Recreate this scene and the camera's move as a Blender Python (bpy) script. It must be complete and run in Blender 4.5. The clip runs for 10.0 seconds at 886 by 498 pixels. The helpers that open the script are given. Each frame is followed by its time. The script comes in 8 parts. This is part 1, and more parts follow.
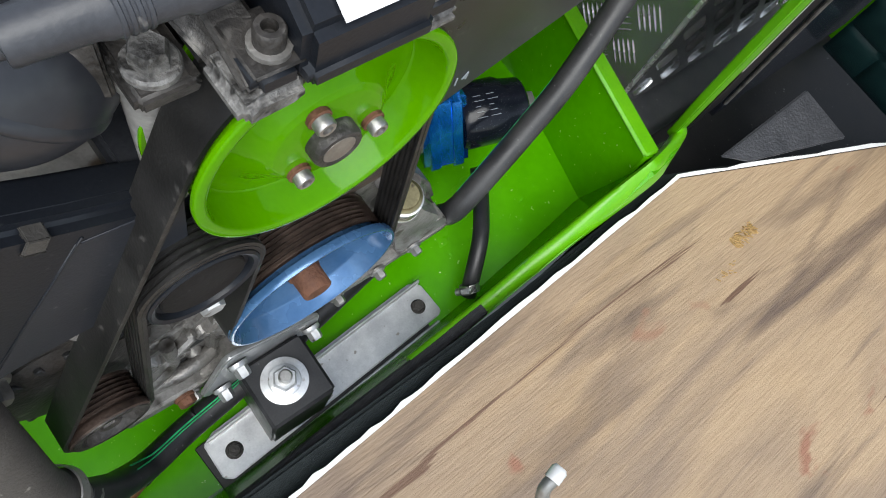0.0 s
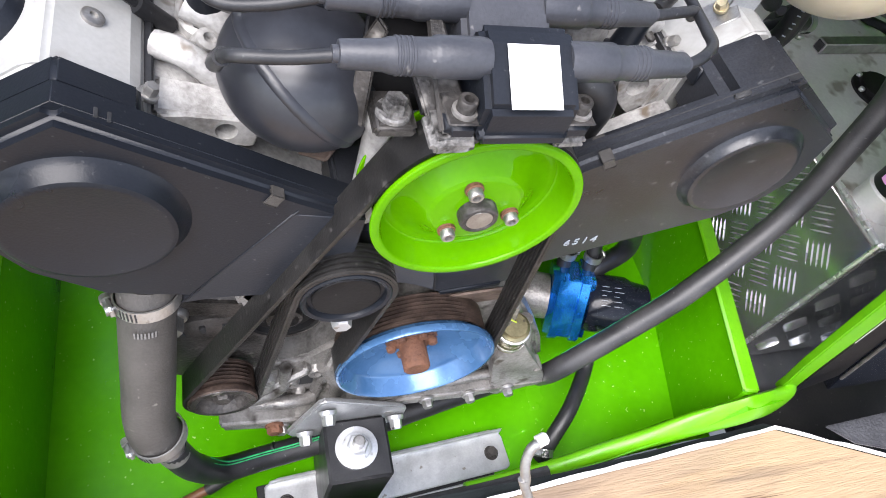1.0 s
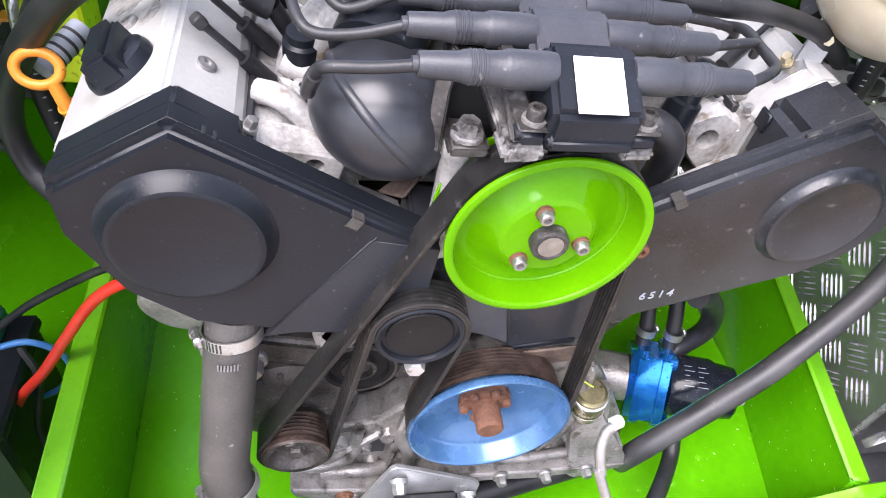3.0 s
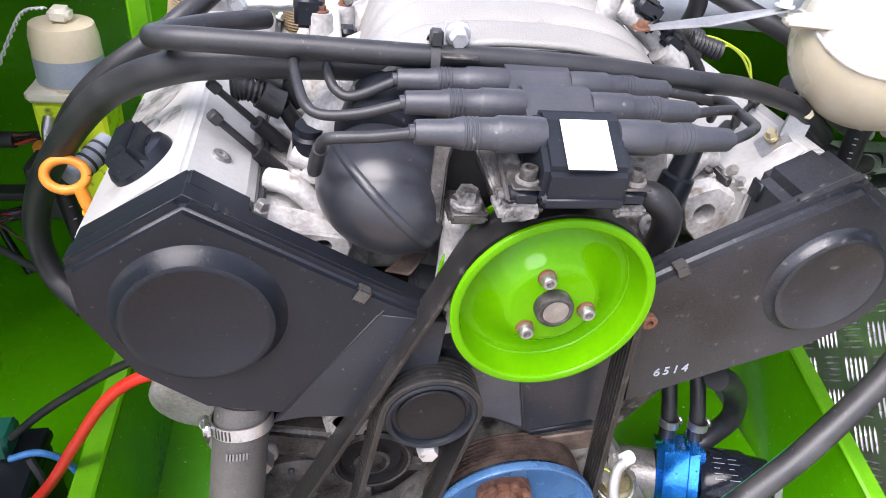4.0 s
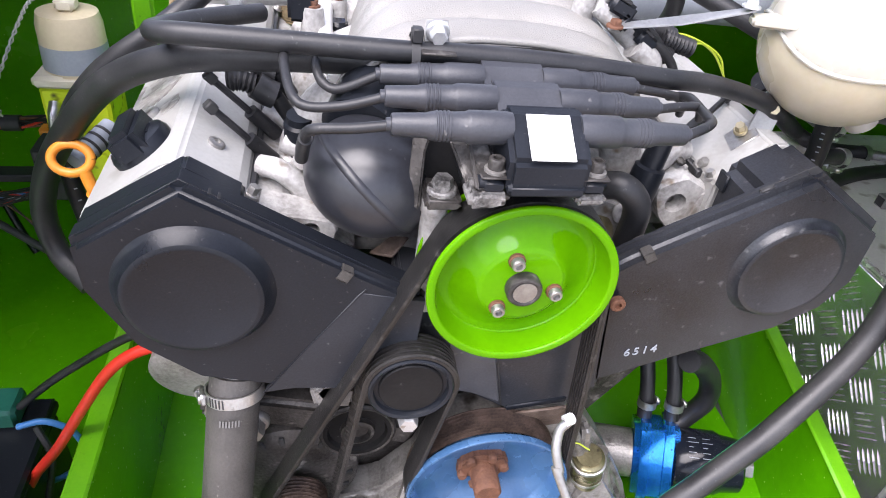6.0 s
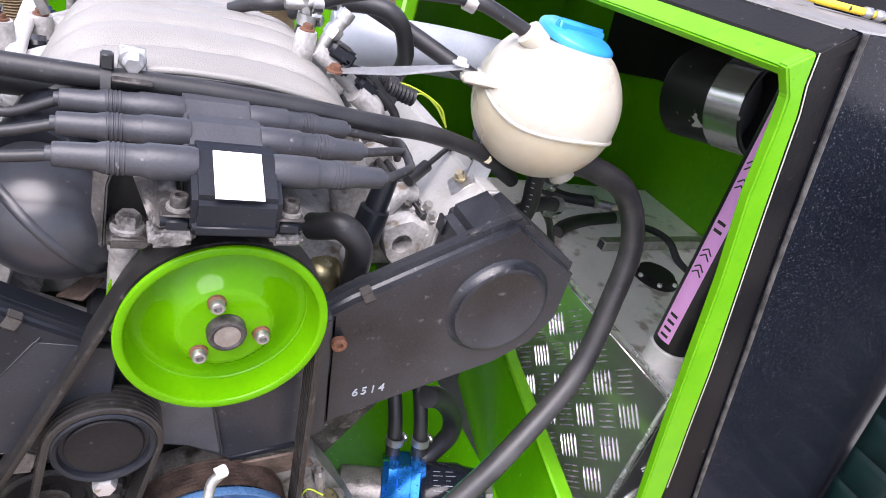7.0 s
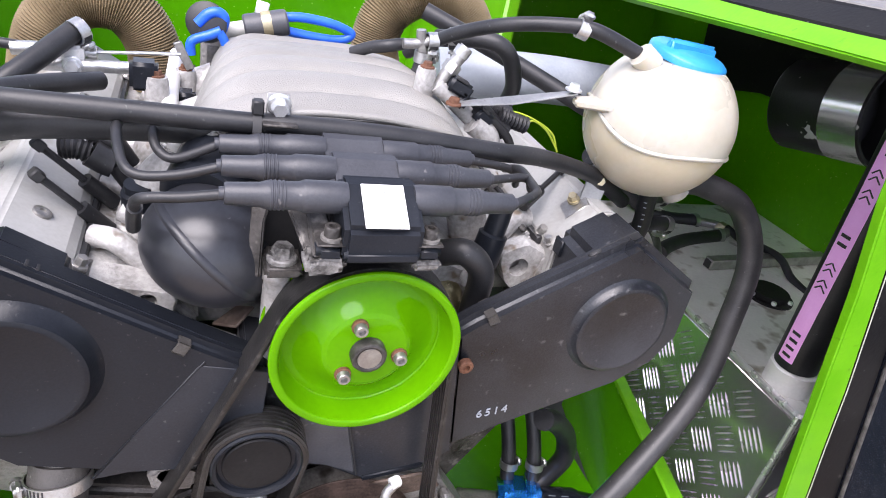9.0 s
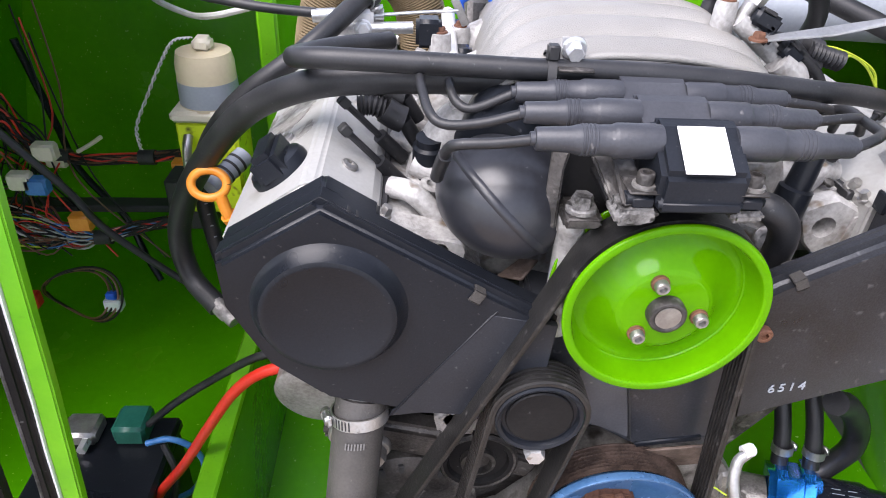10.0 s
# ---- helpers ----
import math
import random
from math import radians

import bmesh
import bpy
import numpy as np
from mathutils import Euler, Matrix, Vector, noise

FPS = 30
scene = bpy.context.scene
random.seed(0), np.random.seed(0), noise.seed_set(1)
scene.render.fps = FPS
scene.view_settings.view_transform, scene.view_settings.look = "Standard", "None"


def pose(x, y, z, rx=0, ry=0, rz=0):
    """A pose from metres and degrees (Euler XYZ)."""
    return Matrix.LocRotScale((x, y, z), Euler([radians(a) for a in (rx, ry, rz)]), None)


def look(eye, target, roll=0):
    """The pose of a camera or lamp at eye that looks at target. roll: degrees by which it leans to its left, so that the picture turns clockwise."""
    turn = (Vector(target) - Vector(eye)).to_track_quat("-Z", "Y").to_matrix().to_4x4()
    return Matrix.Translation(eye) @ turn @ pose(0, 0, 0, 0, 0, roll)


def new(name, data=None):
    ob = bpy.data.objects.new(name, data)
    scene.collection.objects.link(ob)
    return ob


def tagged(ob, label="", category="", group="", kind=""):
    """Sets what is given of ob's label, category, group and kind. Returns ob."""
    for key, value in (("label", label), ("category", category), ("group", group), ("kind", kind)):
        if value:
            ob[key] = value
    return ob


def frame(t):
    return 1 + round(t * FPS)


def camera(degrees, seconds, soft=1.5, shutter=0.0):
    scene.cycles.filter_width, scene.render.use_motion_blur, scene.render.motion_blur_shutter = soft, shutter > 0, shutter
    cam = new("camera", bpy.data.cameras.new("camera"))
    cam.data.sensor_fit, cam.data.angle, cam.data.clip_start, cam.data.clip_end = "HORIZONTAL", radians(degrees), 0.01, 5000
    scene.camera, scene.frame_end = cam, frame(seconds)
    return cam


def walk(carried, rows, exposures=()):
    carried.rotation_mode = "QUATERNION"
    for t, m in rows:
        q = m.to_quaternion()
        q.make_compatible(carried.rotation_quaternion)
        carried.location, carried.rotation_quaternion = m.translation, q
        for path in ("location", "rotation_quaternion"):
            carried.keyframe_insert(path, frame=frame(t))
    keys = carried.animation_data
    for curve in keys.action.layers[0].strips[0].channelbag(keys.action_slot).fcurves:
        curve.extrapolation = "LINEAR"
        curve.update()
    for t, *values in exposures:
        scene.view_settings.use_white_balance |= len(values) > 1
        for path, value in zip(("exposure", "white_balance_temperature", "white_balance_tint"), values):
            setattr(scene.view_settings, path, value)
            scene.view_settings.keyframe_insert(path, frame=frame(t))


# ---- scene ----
cam = camera(67.4, 10.0, soft=1.0)
PATH = [
    (0, (-0.0992, -0.1073, 0.8682), (0.7104, 0.1979, -0.9349), 34.25),
    (0.5, (-0.1126, -0.1253, 0.8698), (0.6573, 0.4136, -0.8956), 31.20),
    (1, (-0.1481, -0.2160, 0.9249), (0.4933, 0.7818, -0.6853), 23.68),
    (1.5, (-0.1428, -0.2472, 0.9293), (0.4739, 0.8847, -0.6000), 22.38),
    (2, (-0.1241, -0.2511, 0.9062), (0.5059, 0.8582, -0.6341), 22.64),
    (2.5, (-0.1333, -0.2620, 0.9084), (0.3619, 0.9214, -0.6260), 19.82),
    (3, (-0.1515, -0.2722, 0.8956), (0.2833, 1.0646, -0.5271), 12.73),
    (3.2, (-0.1515, -0.2682, 0.8886), (0.3033, 1.1426, -0.4541), 14.80),
    (4.3, (-0.1448, -0.3140, 0.8755), (0.2300, 1.2956, -0.2509), 6.16),
    (4.5, (-0.1518, -0.3150, 0.8755), (0.2220, 1.2906, -0.2569), 7.16),
    (5, (-0.1453, -0.3258, 0.8783), (0.1824, 1.2929, -0.2497), 7.10),
    (5.2, (-0.1465, -0.3307, 0.8751), (0.1407, 1.3091, -0.2334), 5.21),
    (6.3, (-0.1163, -0.3330, 0.9011), (0.3900, 1.2034, -0.2749), 12.07),
    (6.5, (-0.0978, -0.3342, 0.9019), (0.5468, 1.1822, -0.2315), 14.91),
    (7, (-0.0741, -0.3443, 0.9049), (0.8650, 1.1336, -0.0614), 18.40),
    (7.5, (-0.0758, -0.3475, 0.9027), (0.9737, 1.1183, 0.0367), 18.91),
    (8, (-0.0780, -0.3531, 0.9057), (0.9549, 1.1323, 0.0531), 18.45),
    (8.5, (-0.0815, -0.3530, 0.9076), (0.9424, 1.1435, 0.0639), 17.93),
    (9, (-0.1115, -0.3467, 0.9025), (0.6054, 1.2582, -0.0518), 12.55),
    (9.5, (-0.1326, -0.3407, 0.8968), (0.3207, 1.3206, -0.1204), 7.91),
    (10, (-0.1634, -0.3269, 0.8761), (-0.0516, 1.3344, -0.2319), 3.10),
]
walk(cam, [(t, look(eye, target, roll)) for t, eye, target, roll in PATH],
     exposures=[(0, 1.32, 6500, 7), (0.5, 1.58, 6500, 8), (1.0, 2.26, 6500, 15), (3.0, 2.51, 6500, 21), (4.5, 2.31, 6500, 19), (6.5, 2.26, 6500, 21), (7.5, 2.18, 6500, 24), (10.0, 2.09, 6500, 19)])

# ---- light: open shade under a bright overcast sky ----
world = bpy.data.worlds.new("sky_light")
scene.world = world
world.use_nodes = True
wn, wl = world.node_tree.nodes, world.node_tree.links
wn.clear()
sky = wn.new("ShaderNodeTexSky")
sky.sky_type, sky.sun_disc = "NISHITA", False
sky.sun_elevation, sky.sun_rotation = radians(57), radians(226)
sky.air_density, sky.dust_density, sky.ozone_density = 1.0, 1.0, 1.5
pale = wn.new("ShaderNodeHueSaturation")
pale.inputs["Saturation"].default_value = 0.55
back = wn.new("ShaderNodeBackground")
back.inputs["Strength"].default_value = 0.095
wout = wn.new("ShaderNodeOutputWorld")
wl.new(sky.outputs[0], pale.inputs["Color"])
wl.new(pale.outputs[0], back.inputs["Color"])
wl.new(back.outputs[0], wout.inputs["Surface"])
sun_data = bpy.data.lights.new("sun", "SUN")
sun_data.energy, sun_data.angle, sun_data.color = 1.5, radians(50), (1.0, 0.99, 0.97)
sun = new("sun", sun_data)
sun.matrix_world = look((-1.30, -1.25, 2.78), (0, 0, 0))


# ---- materials ----
def material(name, a, b, rough=0.5, metal=0.0, scale=30.0, fine=400.0, bump=0.15, mix=(0.35, 0.65), spots=None, spot_scale=180.0,
             spot_at=(0.68, 0.74), stretch=None, coat=0.0, rough_var=0.12, shine=0.5):
    """Two colours mixed by noise at two sizes, with grain, uneven gloss and optional specks of dust or wear."""
    m = bpy.data.materials.new(name)
    m.use_nodes = True
    n, l = m.node_tree.nodes, m.node_tree.links
    bs = n["Principled BSDF"]
    co = n.new("ShaderNodeTexCoord")
    src = co.outputs["Object"]
    if stretch:
        mp = n.new("ShaderNodeMapping")
        mp.inputs["Scale"].default_value = stretch
        l.new(src, mp.inputs["Vector"])
        src = mp.outputs[0]
    big, small = n.new("ShaderNodeTexNoise"), n.new("ShaderNodeTexNoise")
    for t, s in ((big, scale), (small, fine)):
        l.new(src, t.inputs["Vector"])
        t.inputs["Scale"].default_value, t.inputs["Detail"].default_value = s, 4.0
    both = n.new("ShaderNodeMix")
    both.inputs[0].default_value = 0.3
    l.new(big.outputs[0], both.inputs[2])
    l.new(small.outputs[0], both.inputs[3])
    ramp = n.new("ShaderNodeValToRGB")
    ramp.color_ramp.elements[0].position, ramp.color_ramp.elements[1].position = mix
    ramp.color_ramp.elements[0].color, ramp.color_ramp.elements[1].color = (*a, 1), (*b, 1)
    l.new(both.outputs[0], ramp.inputs[0])
    colour = ramp.outputs[0]
    if spots:
        sp = n.new("ShaderNodeTexNoise")
        sp.inputs["Scale"].default_value, sp.inputs["Detail"].default_value = spot_scale, 2.0
        l.new(co.outputs["Object"], sp.inputs["Vector"])
        sr = n.new("ShaderNodeValToRGB")
        sr.color_ramp.elements[0].position, sr.color_ramp.elements[1].position = spot_at
        l.new(sp.outputs[0], sr.inputs[0])
        mx = n.new("ShaderNodeMixRGB")
        mx.inputs[2].default_value = (*spots, 1)
        l.new(sr.outputs[0], mx.inputs[0])
        l.new(colour, mx.inputs[1])
        colour = mx.outputs[0]
    l.new(colour, bs.inputs["Base Color"])
    rr = n.new("ShaderNodeMapRange")
    rr.inputs["To Min"].default_value, rr.inputs["To Max"].default_value = max(0.02, rough - rough_var), min(1.0, rough + rough_var)
    l.new(big.outputs[0], rr.inputs["Value"])
    l.new(rr.outputs[0], bs.inputs["Roughness"])
    bs.inputs["Metallic"].default_value = metal
    bs.inputs["Coat Weight"].default_value = coat
    bs.inputs["Specular IOR Level"].default_value = shine
    bs.inputs["Coat Roughness"].default_value = 0.08
    if bump:
        bp = n.new("ShaderNodeBump")
        bp.inputs["Strength"].default_value, bp.inputs["Distance"].default_value = bump, 0.002
        l.new(small.outputs[0], bp.inputs["Height"])
        l.new(bp.outputs[0], bs.inputs["Normal"])
    return m


GREEN = material("green_gelcoat", (0.062, 0.300, 0.0), (0.084, 0.365, 0.0), 0.22, scale=7, fine=90, bump=0.06, spots=(0.34, 0.55, 0.16), spot_scale=190, spot_at=(0.71, 0.75), rough_var=0.15, shine=0.3)
GRIME = material("grimy_dark_casting", (0.012, 0.011, 0.010), (0.080, 0.073, 0.068), 0.5, 0.35, scale=38, fine=320, bump=0.45, spots=(0.24, 0.225, 0.205), spot_scale=80, spot_at=(0.62, 0.78))
GREEN_EDGE = material("green_edge_paint", (0.088, 0.335, 0.001), (0.120, 0.39, 0.002), 0.36, scale=40, fine=300, bump=0.07, spots=(0.08, 0.26, 0.004), spot_scale=120, spot_at=(0.68, 0.76))
PULLEY_GREEN = material("pulley_green_paint", (0.070, 0.240, 0.0), (0.088, 0.280, 0.0), 0.07, scale=20, fine=300, bump=0.012, coat=0.05, rough_var=0.04, shine=0.12)
BLACK_PLASTIC = material("dusty_black_plastic", (0.0050, 0.0062, 0.0090), (0.0165, 0.0190, 0.0245), 0.33, scale=7, fine=620, bump=0.06, mix=(0.3, 0.75), spots=(0.055, 0.055, 0.058), spot_scale=260, spot_at=(0.70, 0.80), rough_var=0.22, shine=0.26)
DUSTY_PLASTIC = material("grey_dusty_plastic", (0.0075, 0.0085, 0.0112), (0.042, 0.0445, 0.0520), 0.34, scale=9, fine=620, bump=0.06, mix=(0.36, 0.70), spots=(0.085, 0.085, 0.088), spot_scale=120, spot_at=(0.66, 0.80), rough_var=0.20, shine=0.45)
FADED_PLASTIC = material("faded_black_plastic", (0.0080, 0.0093, 0.0124), (0.0265, 0.0292, 0.0360), 0.36, scale=8, fine=620, bump=0.06, mix=(0.3, 0.7), spots=(0.07, 0.07, 0.072), spot_scale=200, spot_at=(0.67, 0.80), rough_var=0.2, shine=0.32)
SMOOTH_BLACK = material("smooth_black_plastic", (0.014, 0.0150, 0.0185), (0.028, 0.0292, 0.0350), 0.33, scale=12, fine=300, bump=0.02, rough_var=0.12, spots=(0.10, 0.10, 0.10), spot_scale=110, spot_at=(0.72, 0.8))
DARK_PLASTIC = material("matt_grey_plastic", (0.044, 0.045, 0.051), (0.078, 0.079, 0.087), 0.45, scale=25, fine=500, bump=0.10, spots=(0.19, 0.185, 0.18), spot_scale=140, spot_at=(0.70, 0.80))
RUBBER = material("black_rubber", (0.0095, 0.0100, 0.0115), (0.027, 0.0270, 0.0290), 0.43, scale=30, fine=600, bump=0.05, spots=(0.09, 0.09, 0.09), spot_scale=200, spot_at=(0.70, 0.80), rough_var=0.15, shine=0.42)
DUSTY_RUBBER = material("dusty_black_rubber", (0.018, 0.0180, 0.0200), (0.046, 0.0450, 0.0465), 0.46, scale=30, fine=600, bump=0.06, spots=(0.12, 0.12, 0.12), spot_scale=200, spot_at=(0.69, 0.80), rough_var=0.15)
BOOT_RUBBER = material("slate_boot_rubber", (0.024, 0.0255, 0.0310), (0.046, 0.0480, 0.0560), 0.45, scale=25, fine=500, bump=0.10, spots=(0.16, 0.155, 0.15), spot_scale=140, spot_at=(0.71, 0.80))
GREY_RUBBER = material("dusty_grey_rubber", (0.032, 0.0300, 0.028), (0.072, 0.0665, 0.061), 0.55, scale=22, fine=500, bump=0.25, spots=(0.2, 0.19, 0.17), spot_scale=160, spot_at=(0.70, 0.8))
BELT = material("worn_belt_rubber", (0.0085, 0.0082, 0.0080), (0.022, 0.0210, 0.0205), 0.42, scale=40, fine=500, bump=0.15, spots=(0.075, 0.071, 0.067), spot_scale=140, spot_at=(0.62, 0.8))
CAST = material("oxidised_cast_aluminium", (0.15, 0.14, 0.13), (0.38, 0.365, 0.35), 0.48, 0.45, scale=25, fine=320, bump=0.5, spots=(0.10, 0.085, 0.07), spot_scale=60, spot_at=(0.60, 0.75))
SILVER_PAINT = material("stained_silver_paint", (0.35, 0.348, 0.332), (0.45, 0.447, 0.430), 0.42, 0.15, scale=9, fine=300, bump=0.06, spots=(0.27, 0.255, 0.23), spot_scale=30, spot_at=(0.58, 0.80))
PALE_CAST = material("pale_stained_casting", (0.19, 0.182, 0.172), (0.54, 0.530, 0.512), 0.5, 0.15, scale=30, fine=260, bump=0.4, spots=(0.16, 0.125, 0.09), spot_scale=55, spot_at=(0.60, 0.72))
PLENUM = material("sand_cast_aluminium", (0.205, 0.197, 0.182), (0.275, 0.265, 0.247), 0.46, 0.12, scale=10, fine=900, bump=0.35, spots=(0.26, 0.245, 0.215), spot_scale=24, spot_at=(0.58, 0.90))
DIRTY_CAST = material("oily_cast_aluminium", (0.12, 0.113, 0.105), (0.32, 0.307, 0.289), 0.36, 0.4, scale=30, fine=420, bump=0.35, spots=(0.045, 0.038, 0.032), spot_scale=55, spot_at=(0.56, 0.74))
DULL_ZINC = material("dull_zinc_sheet", (0.30, 0.305, 0.31), (0.46, 0.465, 0.47), 0.38, 0.65, scale=40, fine=400, bump=0.12, spots=(0.14, 0.13, 0.12), spot_scale=70)
TANK_TOP = material("brushed_aluminium_top", (0.66, 0.645, 0.62), (0.88, 0.865, 0.84), 0.33, 0.4, scale=9, fine=220, bump=0.1, mix=(0.3, 0.7), spots=(0.36, 0.32, 0.28), spot_scale=30, spot_at=(0.58, 0.70))
CORRODED = material("white_corroded_alloy", (0.045, 0.043, 0.041), (0.24, 0.232, 0.222), 0.55, 0.3, scale=70, fine=420, bump=0.6, mix=(0.38, 0.6), spots=(0.03, 0.028, 0.026), spot_scale=120, spot_at=(0.54, 0.64))
PEELED = material("peeled_bare_alloy", (0.20, 0.185, 0.165), (0.46, 0.445, 0.42), 0.42, 0.35, scale=70, fine=320, bump=0.5, mix=(0.36, 0.60), spots=(0.52, 0.51, 0.48), spot_scale=90, spot_at=(0.54, 0.60))
SCUFFED = material("scuffed_grey_edge", (0.020, 0.020, 0.021), (0.105, 0.102, 0.098), 0.6, scale=60, fine=400, bump=0.3, mix=(0.36, 0.62))
BRASS = material("yellow_zinc_plate", (0.36, 0.31, 0.20), (0.48, 0.42, 0.28), 0.38, 0.8, scale=60, fine=400, bump=0.1)
ALU = material("bare_aluminium_sheet", (0.60, 0.59, 0.57), (0.76, 0.75, 0.73), 0.40, 0.25, scale=10, fine=260, bump=0.08, rough_var=0.12)
PLATE = material("polished_tread_plate", (0.50, 0.50, 0.49), (0.65, 0.65, 0.635), 0.20, 0.85, scale=9, fine=160, bump=0.03, rough_var=0.08)
# paler than the plate: the sky's glint on raised metal is in the colour
BAR = material("sky_glint_metal", (0.80, 0.80, 0.79), (0.88, 0.88, 0.87), 0.28, 0.7, scale=40, fine=300, bump=0.03)
ZINC = material("zinc_plated_steel", (0.56, 0.57, 0.58), (0.74, 0.75, 0.76), 0.34, 0.7, scale=60, fine=500, bump=0.08, spots=(0.35, 0.33, 0.30), spot_scale=90)
STEEL = material("dull_steel", (0.30, 0.29, 0.28), (0.46, 0.45, 0.43), 0.42, 0.85, scale=80, fine=500, bump=0.1)
CHROME = material("bright_clip_steel", (0.40, 0.40, 0.395), (0.55, 0.55, 0.545), 0.34, 0.9, scale=60, fine=400, bump=0.25, spots=(0.25, 0.24, 0.22), spot_scale=140)
RUST = material("brown_rust", (0.085, 0.036, 0.020), (0.19, 0.085, 0.048), 0.75, 0.2, scale=60, fine=400, bump=0.6)
BROWN_TIN = material("brown_crumpled_tin", (0.060, 0.042, 0.033), (0.16, 0.115, 0.090), 0.6, 0.1, scale=50, fine=300, bump=0.5)
RUSTY_RIB = material("brown_ribbed_steel", (0.035, 0.025, 0.021), (0.115, 0.080, 0.064), 0.42, 0.45, scale=60, fine=400, bump=0.3)
BLUE_PAINT = material("blue_pulley_paint", (0.040, 0.115, 0.255), (0.080, 0.180, 0.345), 0.26, 0.35, scale=30, fine=300, bump=0.05, coat=0.4)
BLUE_ANOD = material("blue_anodised_aluminium", (0.006, 0.20, 0.80), (0.03, 0.34, 0.95), 0.13, 0.8, scale=60, fine=300, bump=0.04, coat=0.5, spots=(0.0, 0.04, 0.15), spot_scale=170, spot_at=(0.66, 0.70))
BLUE_RUBBER = material("blue_silicone", (0.01, 0.09, 0.55), (0.02, 0.14, 0.70), 0.35, scale=30, fine=300, bump=0.1)
BLUE_CAP = material("blue_cap_plastic", (0.015, 0.22, 0.55), (0.025, 0.28, 0.62), 0.35, scale=30, fine=300, bump=0.05)
TANK_PLASTIC = material("milky_tank_plastic", (0.400, 0.374, 0.312), (0.465, 0.438, 0.370), 0.30, scale=12, fine=200, bump=0.04)
TANK_LOWER = material("yellowed_tank_plastic", (0.40, 0.350, 0.245), (0.47, 0.425, 0.325), 0.30, scale=9, fine=160, bump=0.04, spots=(0.40, 0.32, 0.18), spot_scale=25, spot_at=(0.6, 0.8))
AGED_CREAM = material("aged_cream_plastic", (0.56, 0.47, 0.30), (0.66, 0.57, 0.39), 0.36, scale=12, fine=200, bump=0.05)
CREAM = material("cream_plastic", (0.60, 0.55, 0.42), (0.70, 0.65, 0.52), 0.4, scale=20, fine=200, bump=0.06)
ORANGE = material("orange_plastic", (0.75, 0.25, 0.02), (0.82, 0.31, 0.04), 0.4, scale=60, fine=300, bump=0.05)
RED = material("red_cable", (0.55, 0.02, 0.01), (0.66, 0.04, 0.02), 0.4, scale=40, fine=300, bump=0.05)
YELLOW_GREEN = material("acid_yellow_paint", (0.58, 0.74, 0.01), (0.68, 0.82, 0.03), 0.35, scale=40, fine=200, bump=0.1, spots=(0.08, 0.09, 0.02), spot_scale=60, spot_at=(0.6, 0.72))
WHITE = material("white_paper", (0.80, 0.80, 0.80), (0.86, 0.86, 0.86), 0.5, scale=60, fine=300, bump=0.02)
PINK = material("pink_tape", (0.86, 0.40, 0.80), (0.92, 0.47, 0.86), 0.4, scale=40, fine=300, bump=0.03)
# black for print, tape and small parts, and for painted shade in hollows
INK_AND_SHADE = material("black_ink_and_hollow_shade", (0.015, 0.015, 0.017), (0.03, 0.03, 0.03), 0.6, scale=40, fine=300, bump=0.0)
BLACK_GEL = material("black_gelcoat", (0.006, 0.0075, 0.0125), (0.012, 0.0145, 0.021), 0.17, scale=6, fine=260, bump=0.07, spots=(0.085, 0.09, 0.10), spot_scale=640, spot_at=(0.66, 0.70), rough_var=0.07, shine=0.27)
BLACK_MATT = material("scuffed_black_paint", (0.006, 0.006, 0.007), (0.015, 0.0145, 0.0145), 0.5, scale=14, fine=300, bump=0.1, spots=(0.10, 0.10, 0.10), spot_scale=150, spot_at=(0.71, 0.80), shine=0.16)
FLECKED = material("black_paint_with_white_chips", (0.006, 0.006, 0.007), (0.014, 0.0135, 0.0135), 0.42, scale=14, fine=300, bump=0.1, spots=(0.42, 0.42, 0.40), spot_scale=42, spot_at=(0.665, 0.675), shine=0.35)
OLIVE_BRASS = material("olive_brass_plate", (0.16, 0.14, 0.075), (0.30, 0.265, 0.15), 0.30, 0.75, scale=60, fine=400, bump=0.1, spots=(0.07, 0.06, 0.04), spot_scale=110)
GREEN_PRINT = material("green_printed_line", (0.01, 0.26, 0.09), (0.02, 0.36, 0.13), 0.5, scale=200, fine=600, bump=0.0, mix=(0.45, 0.5))
FIBRE = material("golden_wood_fibre", (0.36, 0.22, 0.08), (0.55, 0.37, 0.16), 0.7, scale=80, fine=400, bump=0.2)
GREY_DECK = material("weathered_grey_deck", (0.11, 0.108, 0.104), (0.20, 0.195, 0.19), 0.6, scale=20, fine=200, bump=0.3, spots=(0.05, 0.05, 0.05), spot_scale=50, spot_at=(0.60, 0.75), stretch=(1, 0.25, 1))
UPHOLSTERY = material("dark_green_leatherette", (0.0025, 0.013, 0.014), (0.005, 0.022, 0.022), 0.42, scale=60, fine=700, bump=0.3, shine=0.35)
GREY_LEATHER = material("grey_leatherette", (0.032, 0.033, 0.038), (0.060, 0.061, 0.068), 0.45, scale=40, fine=260, bump=0.8)
FOAM = material("dark_foam", (0.03, 0.032, 0.036), (0.06, 0.06, 0.066), 0.9, scale=80, fine=900, bump=0.8)
FABRIC = material("black_fabric", (0.008, 0.013, 0.015), (0.018, 0.025, 0.027), 0.85, scale=60, fine=1200, bump=0.6)
KRAFT = material("tan_corrugated_duct", (0.13, 0.095, 0.05), (0.27, 0.205, 0.12), 0.55, 0.15, scale=30, fine=400, bump=0.5)
GREY_PIPE = material("blue_grey_pipe", (0.26, 0.29, 0.33), (0.34, 0.37, 0.41), 0.4, scale=20, fine=300, bump=0.05)
